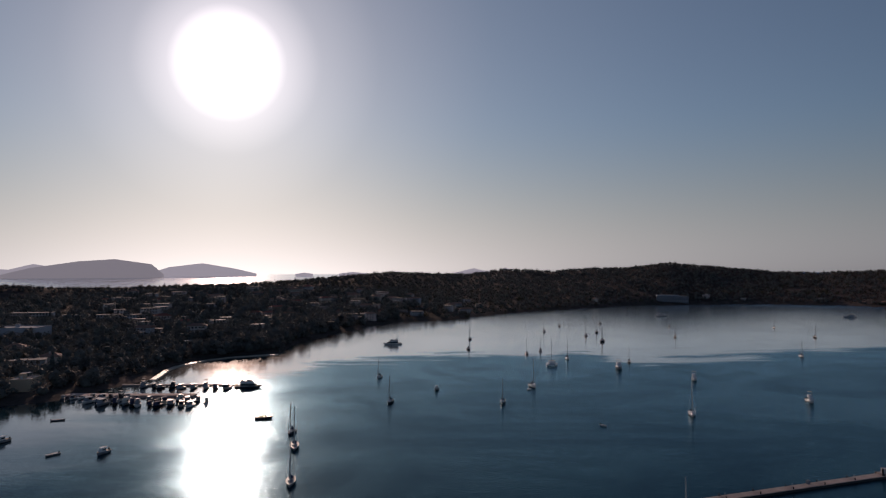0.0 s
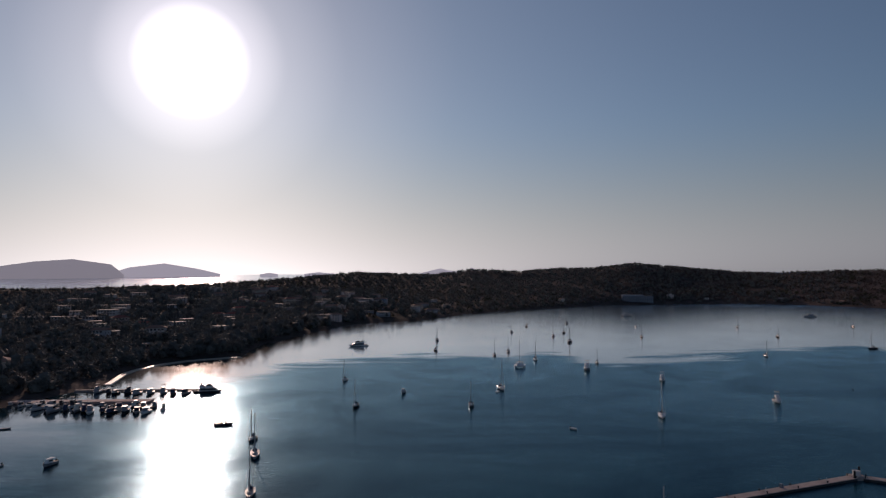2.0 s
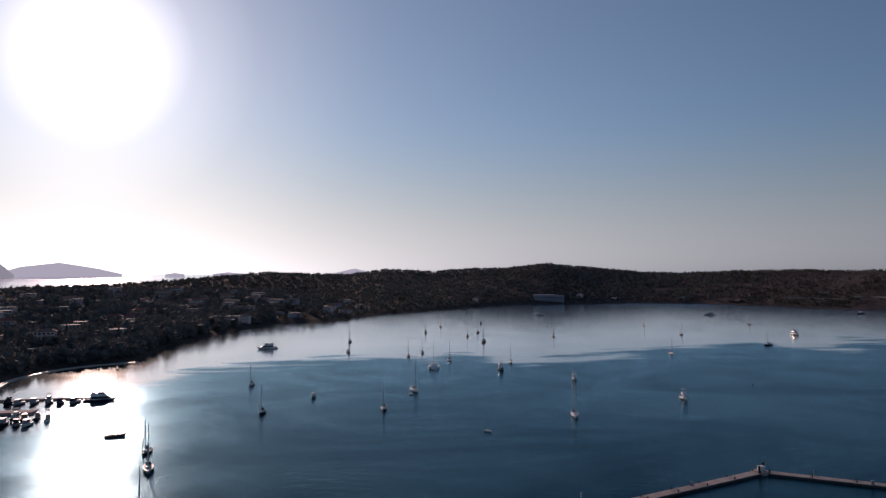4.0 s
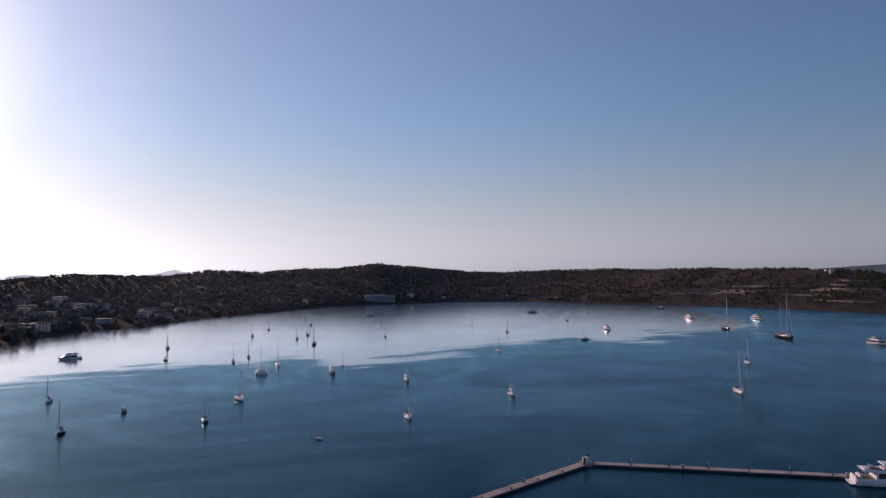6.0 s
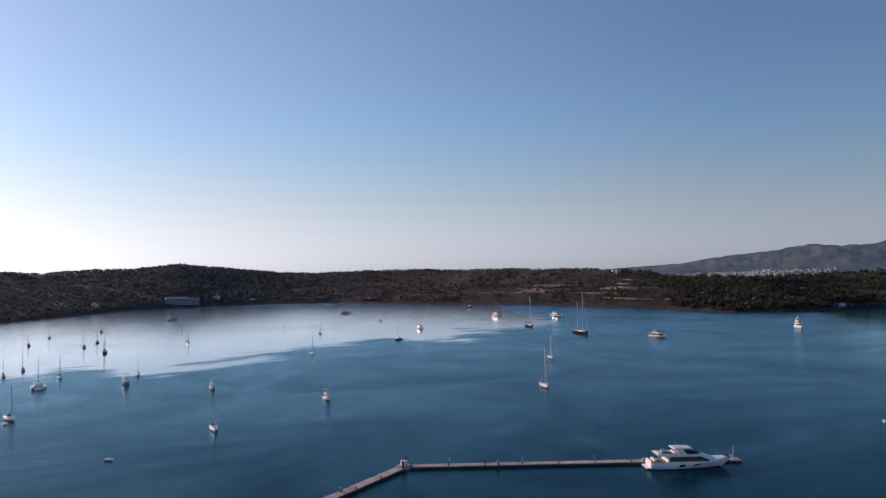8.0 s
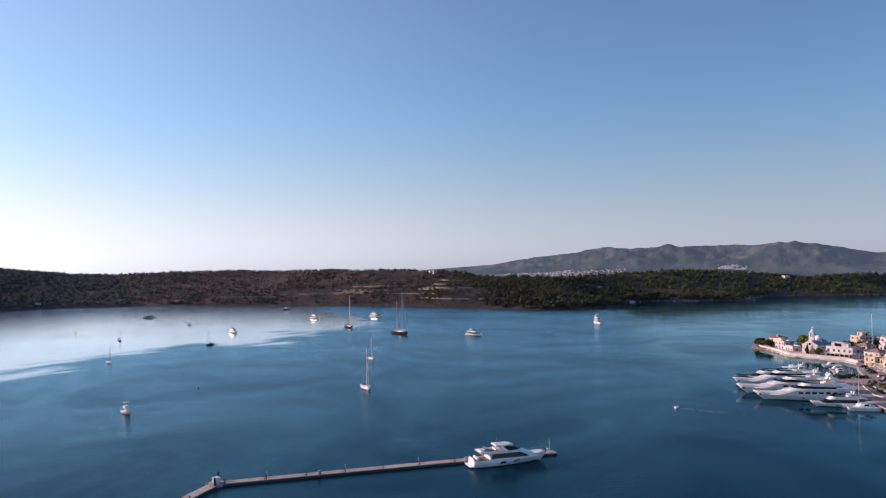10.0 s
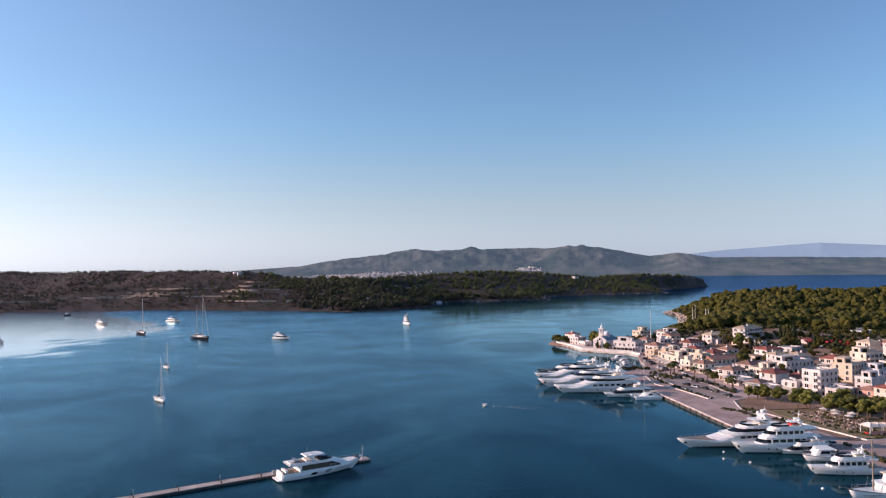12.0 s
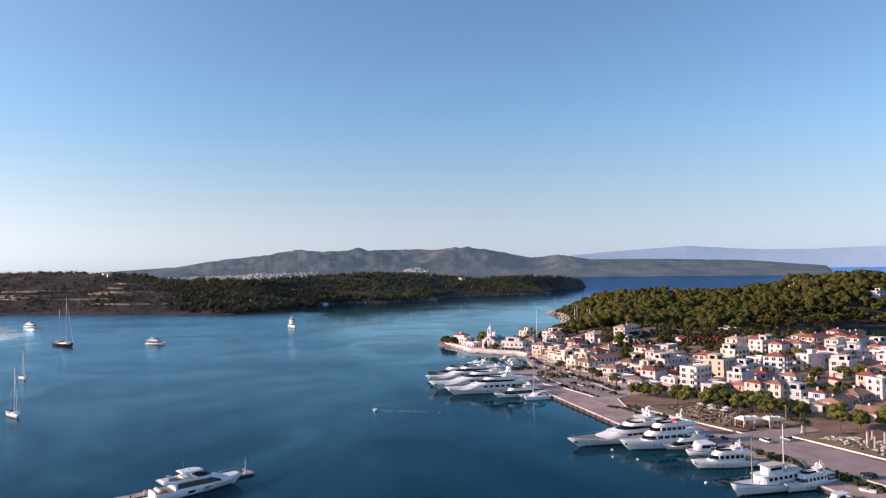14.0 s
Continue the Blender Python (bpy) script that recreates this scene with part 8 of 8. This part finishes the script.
def cypress_parts(seed, high=11.0):
    rnd, crown, trunk = random.Random(seed), bmesh.new(), bmesh.new()
    rod(trunk, (0, 0, -0.5), (0, 0, high * 0.5), 0.22, 0.1, 6)
    for k in range(16):
        f = k / 15
        r = 1.15 * math.sin(math.pi * (0.12 + 0.86 * f)) ** 0.7 * (1 - 0.45 * f) + 0.15
        lump_mesh(crown, rnd, (rnd.uniform(-0.25, 0.25), rnd.uniform(-0.25, 0.25), high * (0.08 + 0.88 * f)), r, 1.3, 1, 0.22)
    return mesh_of("trunk", trunk, BARK), mesh_of("crown", crown, CYPRESS)


CYPRESSES = [cypress_parts(s) for s in (1, 2)]
for u, v, size in ((246, 66, 1.3), (249, 68, 1.15), (257.5, 28.5, 0.75), (221, 156, 1.1), (226, 149, 1.0), (190, 151, 0.9)):
    planted("cypress", plant_random.choice(CYPRESSES), *town_xy(u, v), size, "slender dark green cypress tree", "cypress", "cypresses")


def bougainvillea(u, v, size, seed):
    rnd, bm = random.Random(seed), bmesh.new()
    for k in range(14):
        lump_mesh(bm, rnd, (rnd.uniform(-1, 1) * size, rnd.uniform(-1, 1) * size, rnd.uniform(0.3, 2.6)), rnd.uniform(0.7, 1.3), 0.8, 1)
    x, y = town_xy(u, v)
    t = thing("bougainvillea", pose(x, y, town_ground(u, v)), "sprawling bougainvillea in red blossom", "shrub", "blossoming shrubs")
    part("blossom", bm, BOUGAINVILLEA, t)


for k, (u, v) in enumerate(((206, 158), (202, 165), (199, 172), (204, 169), (196, 176))):
    bougainvillea(u, v, 3.2, k)


# ---- woods, as joined masses ----
def ico_template(seed, lumps, wide, high, level=0):
    rnd, bm = random.Random(seed), bmesh.new()
    for k in range(lumps):
        a, f = rnd.uniform(0, 6.28), (k + 0.5) / lumps
        reach = wide * 0.5 * (1 - 0.5 * f) * rnd.uniform(0.3, 1.0)
        lump_mesh(bm, rnd, (math.cos(a) * reach, math.sin(a) * reach, high * (0.25 + 0.6 * f)), wide * rnd.uniform(0.26, 0.40), rnd.uniform(0.7, 1.0), max(level + 1, 1), 0.3)
    bmesh.ops.triangulate(bm, faces=bm.faces[:])
    bm.verts.ensure_lookup_table()
    v = np.array([p.co[:] for p in bm.verts])
    f = np.array([[p.index for p in q.verts] for q in bm.faces])
    bm.free()
    return v, f


def mass(name, label, material, templates, places, sizes, seed, category="trees"):
    """Many plants joined into one mesh."""
    rng = np.random.default_rng(seed)
    verts, faces, base = [], [], 0
    pick = rng.integers(0, len(templates), len(places))
    for k, (v, f) in enumerate(templates):
        p, s = places[pick == k], sizes[pick == k]
        n = len(p)
        if not n:
            continue
        a = rng.uniform(0, 2 * np.pi, n)
        scale = s[:, None] * rng.uniform(0.85, 1.15, (n, 3))
        w = v[None] * scale[:, None]
        x = w[..., 0] * np.cos(a)[:, None] - w[..., 1] * np.sin(a)[:, None]
        y = w[..., 0] * np.sin(a)[:, None] + w[..., 1] * np.cos(a)[:, None]
        verts.append((np.stack([x, y, w[..., 2]], -1) + p[:, None]).reshape(-1, 3))
        faces.append((f[None] + (base + np.arange(n) * len(v))[:, None, None]).reshape(-1, 3))
        base += n * len(v)
    ob = sheet(name, np.concatenate(verts), np.concatenate(faces), material)
    tagged(ob, label, category, kind="stuff")


def scatter(count, a0, a1, r0, r1, seed):
    rng = np.random.default_rng(seed)
    a = np.radians(rng.uniform(a0, a1, count))
    r = np.sqrt(rng.uniform(r0 ** 2, r1 ** 2, count))
    return r * np.sin(a), r * np.cos(a), rng


def leafy_template(seed, sprays, size, core):
    """A small far tree: an uneven dark core with many loose sprays of leaves round it, broad below and ragged on top."""
    rnd, bm = random.Random(seed), bmesh.new()
    if core:
        lump_mesh(bm, rnd, (0, 0, 0.46), 0.33, 1.05, 1, 0.35)
    for _ in range(sprays):
        a, f = rnd.uniform(0, 6.28), rnd.random()
        reach = 0.50 * math.sqrt(max(0.02, 1 - ((f - 0.38) / 0.66) ** 2)) * rnd.uniform(0.55, 1.1)
        c = Vector((math.cos(a) * reach, math.sin(a) * reach, 0.12 + 0.86 * f))
        p = [bm.verts.new(c + Vector((rnd.gauss(0, 1), rnd.gauss(0, 1), rnd.gauss(0, 0.8))).normalized() * size * rnd.uniform(0.6, 1.1)) for _ in range(3)]
        bm.faces.new(p)
    bm.verts.index_update()
    v = np.array([p.co[:] for p in bm.verts])
    f = np.array([[p.index for p in q.verts] for q in bm.faces])
    bm.free()
    return v, f


def broad_template(seed, lumps, sprays):
    """A broad far tree: several uneven clumps on one another, with loose sprays on their outsides."""
    v0, f0 = ico_template(seed, lumps, 0.72, 0.9, -1)
    v1, f1 = leafy_template(seed + 50, sprays, 0.105, False)
    return np.concatenate([v0, v1]), np.concatenate([f0, f1 + len(v0)])


def spire_template(seed):
    """A narrow far cypress."""
    rnd, bm = random.Random(seed), bmesh.new()
    for k in range(6):
        lump_mesh(bm, rnd, (rnd.uniform(-0.03, 0.03), rnd.uniform(-0.03, 0.03), 0.12 + 0.15 * k), 0.15 - 0.017 * k, 1.3, 1, 0.25)
    bmesh.ops.triangulate(bm, faces=bm.faces[:])
    bm.verts.index_update()
    v, f = np.array([p.co[:] for p in bm.verts]), np.array([[p.index for p in q.verts] for q in bm.faces])
    bm.free()
    return v, f


BROAD = [broad_template(s, 4, 120) for s in (31, 32, 33, 34)]
SPIRE = [spire_template(s) for s in (1, 2)]
TINY = [leafy_template(s, 36, 0.20, True) for s in (1, 2, 3, 4, 5)]
BUSH = [leafy_template(s, 18, 0.36, False) for s in (6, 7, 8, 9)]
STONES = [ico_template(s, 1, 1.4, 0.9, 0) for s in (5, 6, 7)]


def woods(label, count, a0, a1, r0, r1, seed, cover, small, big, material, lowest=1.6, templates=None, inset=7):
    x, y, rng = scatter(count, a0, a1, r0, r1, seed)
    z = ground_height(x, y)
    d = inside(BAY_COAST, x, y)
    away = np.interp(np.degrees(np.arctan2(x, y)), *zip(*RIDGE_AWAY))
    deg = np.degrees(np.arctan2(x, y))
    keep = (rng.random(len(x)) < 0.12 + np.minimum(deg - a0, a1 - deg) / 7) & (d > inset) & (z > lowest) & (np.hypot(x, y) < away + 60) & (ripple(x, y, 55, 17) + 0.5 * ripple(x, y, 16, 23) > cover)
    keep &= ~((x > -192) & (x < 0) & (y < 412) & (y > 330))
    for p, q in village:
        keep &= (np.hypot(x - p, y - q) > 6.5) & ~((np.hypot(x - p * 0.985, y - q * 0.985) < 9) & (templates is not BUSH))
    x, y, z = x[keep], y[keep], z[keep]
    s = rng.uniform(small, big, len(x))
    mass("woodland", label, material, templates or TINY, np.stack([x, y, z - 0.12 * s], -1), s, seed)


woods("dark broad trees and gardens between the houses", 3600, -40, 0, 400, 1250, 41, -0.45, 6.5, 12.0, HAZED_WOODS, 1.6, BROAD)
woods("dark trees on the slopes behind the village", 5200, -40, 0, 1100, 1900, 51, -0.6, 4.0, 8.0, HAZED_WOODS)
woods("dark slender cypresses between the houses", 420, -40, -4, 400, 1150, 52, -0.2, 10.0, 17.0, HAZED_WOODS, 1.6, SPIRE)
woods("dark garden trees behind the marina", 1300, -42, -8, 330, 720, 50, -0.75, 5.5, 11.0, HAZED_WOODS, 1.6, BROAD)
woods("dense tall trees along the shore", 1000, -19, -5, 540, 960, 42, -0.8, 9.0, 15.5, HAZED_WOODS, 1.6, BROAD)
woods("dark scrub and olive trees on the far hills", 9500, -4, 32, 950, 2150, 43, -0.45, 3.5, 8.0, HAZED_WOODS)
woods("scattered dark trees and scrub on brown terraces", 9500, 18, 66, 900, 2050, 44, 0.10, 2.6, 6.5, SLOPE_LEAF)
woods("green pine wood on the cape", 8800, 55, 95, 1000, 2400, 45, -0.8, 6.0, 10.5, CAPE_PINE)
woods("dense low scrub on the dry slopes", 17000, 12, 68, 900, 2050, 47, -0.55, 2.2, 4.6, DRY_SCRUB, 1.6, BUSH)
woods("dark trees close along the foot of the slope", 4200, 53, 74, 880, 1420, 53, -0.75, 5.0, 10.0, SLOPE_LEAF, 0.75, BROAD, 1.0)
woods("clumps of green pines on the brown slopes", 3000, 46, 62, 900, 1950, 49, 0.12, 5.0, 9.0, CAPE_PINE)
woods("dense low scrub between the trees", 11500, -45, 26, 400, 2000, 48, -0.8, 2.8, 5.5, HAZED_WOODS, 1.6, BUSH)
woods("low dark bushes along the waterline", 4200, -18, 68, 560, 1450, 46, -0.9, 3.0, 6.0, SLOPE_LEAF, 0.6, BUSH, 0.5)


def hill_woods():
    """The pines on the hill behind the town: those nearest the houses singly, the rest joined."""
    rng = np.random.default_rng(9)
    u, v = rng.uniform(300, 720, 6400), rng.uniform(120, 1000, 6400)
    e = inside(TOWN_COAST, u, v)
    keep = (e > 3) & ((v > 215) | (u > 350)) & ~((np.hypot(u - 474, v - 482) < 14) | (np.hypot(u - 395, v - 517) < 16)) & ~((u < 345) & (v < 300) & (rng.random(6400) < 0.75))
    u, v = u[keep], v[keep]
    chosen = []
    cell = {}
    for k in range(len(u)):
        key = (int(u[k] // 8), int(v[k] // 8))
        if key in cell:
            continue
        cell[key] = True
        chosen.append(k)
    u, v = u[chosen], v[chosen]
    x, y = TOWN[0] + u * ALONG[0] + v * INLAND[0], TOWN[1] + u * ALONG[1] + v * INLAND[1]
    order = np.argsort(np.hypot(u - 330, v - 380) - 0.2 * v)
    for k in order[:50]:
        planted("pine_tree", plant_random.choice(HILL_PINES), float(x[k]), float(y[k]), plant_random.uniform(0.8, 1.2), "round-crowned pine tree on the hill", group="pines on the hill")
    rest = order[50:]
    z = ground_height(x[rest], y[rest])
    low = np.clip(0.42 + inside(TOWN_COAST, u[rest], v[rest]) / 80, 0.42, 1.0)
    mass("pine_wood", "dense green pine wood on the hill", PINE, HILL_TEMPLATES, np.stack([x[rest], y[rest], z - 0.5], -1), rng.uniform(8.0, 12.0, len(rest)) * low, 10)


HILL_TEMPLATES = [ico_template(s, 8, 1.0, 1.0, 0) for s in (21, 22, 23, 24)]
hill_woods()


def town_scrub():
    """Dusty bushes, hedges and weeds in the yards between the houses."""
    rng = np.random.default_rng(61)
    u, v = rng.uniform(-60, 330, 5200), rng.uniform(62, 300, 5200)
    x, y = TOWN[0] + u * ALONG[0] + v * INLAND[0], TOWN[1] + u * ALONG[1] + v * INLAND[1]
    keep = (inside(TOWN_COAST, u, v) > 5) & (ripple(x, y, 26, 51) > -0.12)
    keep &= ~((u > -30) & (u < 14) & (np.abs(u + 22 - (v - 55) * 0.42) < 9))
    keep &= ~((u < -24) & (v < 92))
    for a, b, c in footprints:
        keep &= np.hypot(u - a, v - b) > c * 0.95 + 0.8
    u, v, x, y = u[keep], v[keep], x[keep], y[keep]
    z = np.maximum(ground_height(x, y), 1.3)
    s = rng.uniform(0.9, 3.4, len(u)) * (0.75 + 0.5 * rng.random(len(u)))
    mass("garden_scrub", "dusty green bushes and hedges in the yards", HEDGE, [ico_template(k, 4, 1.3, 0.8, 0) for k in (31, 32, 33)], np.stack([x, y, z - 0.1], -1), s, 62, "shrubs")


town_scrub()


def shore_rocks():
    """Bare tan rocks along the waterline of the far shore and the cape."""
    rng = np.random.default_rng(71)
    line = np.array(BAY_COAST[34:43], float)
    step = np.hypot(*np.diff(line, axis=0).T)
    along = rng.uniform(0, step.sum(), 650)
    total = np.concatenate([[0], np.cumsum(step)])
    x, y = np.interp(along, total, line[:, 0]), np.interp(along, total, line[:, 1])
    x, y = x + rng.normal(0, 4, len(x)), y + rng.normal(0, 4, len(y))
    d = inside(BAY_COAST, x + 6 * ripple(x, y, 60, 3), y + 6 * ripple(x, y, 60, 8))
    keep = (d > -2.5) & (d < 7)
    x, y, d = x[keep], y[keep], d[keep]
    mass("shore_rocks", "bare tan rocks along the waterline", ROCK, STONES, np.stack([x, y, np.maximum(ground_height(x, y), 0) - 0.3], -1), rng.uniform(0.6, 2.2, len(x)), 72, "rocks")


shore_rocks()


def point_rocks():
    """Tan rocks at the foot of the pine hill, out to its low point."""
    rng = np.random.default_rng(81)
    line = np.array(TOWN_COAST[15:22], float)
    step = np.hypot(*np.diff(line, axis=0).T)
    total = np.concatenate([[0], np.cumsum(step)])
    along = rng.uniform(0, total[-1], 700)
    u, v = np.interp(along, total, line[:, 0]) + rng.normal(0, 3, 700), np.interp(along, total, line[:, 1]) + rng.normal(0, 3, 700)
    x, y = TOWN[0] + u * ALONG[0] + v * INLAND[0], TOWN[1] + u * ALONG[1] + v * INLAND[1]
    mass("shore_rocks", "bare tan rocks at the foot of the pine hill", ROCK, STONES, np.stack([x, y, np.maximum(ground_height(x, y), 0) - 0.3], -1), rng.uniform(0.8, 3.2, 700), 82, "rocks")


point_rocks()
for u, v in ((506, 212), (530, 226), (440, 196), (405, 182)):
    x, y = town_xy(u, v)
    pole = thing("utility_pole", pose(x, y, town_ground(u, v), 0, 0, 30), "tall bare utility pole among the pines", "utility pole", "utility poles")
    part("shaft", rods(((0, 0, -0.5), (0, 0, 15.5), 0.26, 0.16, 8)), MAST, pole)
    part("crossarm", rods(((-1.3, 0, 14.6), (1.3, 0, 14.6), 0.08, 0.08, 6)), ALLOY, pole)


def terrace_walls():
    """Dry stone walls of old terraces along the contours of the brown slope."""
    rnd, made = random.Random(15), 0
    while made < 34:
        a, r, long = rnd.uniform(31, 60), rnd.uniform(960, 1560), rnd.uniform(50, 150)
        x, y = r * math.sin(radians(a)), r * math.cos(radians(a))
        d = float(inside(BAY_COAST, np.array(x), np.array(y)))
        if d < 25 or d > 420:
            continue
        g = lambda p, q: float(ground_height(p, q))
        bm, prev = bmesh.new(), None
        for i in range(int(long / 8)):
            sx, sy = g(x + 4, y) - g(x - 4, y), g(x, y + 4) - g(x, y - 4)
            k = math.hypot(sx, sy) + 1e-6
            x, y = x + 8 * sy / k, y - 8 * sx / k
            here = Vector((x, y, g(x, y)))
            if prev:
                side = (here - prev).cross(Vector((0, 0, 1))).normalized() * 0.6
                low, up = Vector((0, 0, -1.5)), Vector((0, 0, 2.4))
                v = [bm.verts.new(p + q) for p in (prev - side, prev + side, here + side, here - side) for q in (low, up)]
                for f in ((1, 3, 5, 7), (0, 1, 7, 6), (2, 4, 5, 3), (0, 2, 3, 1), (4, 6, 7, 5)):
                    bm.faces.new([v[j] for j in f])
            prev = here
        tagged(part("terrace_wall", bm, ROCK), "low dry stone terrace wall on the slope", "terrace wall", kind="structure")
        made += 1


terrace_walls()
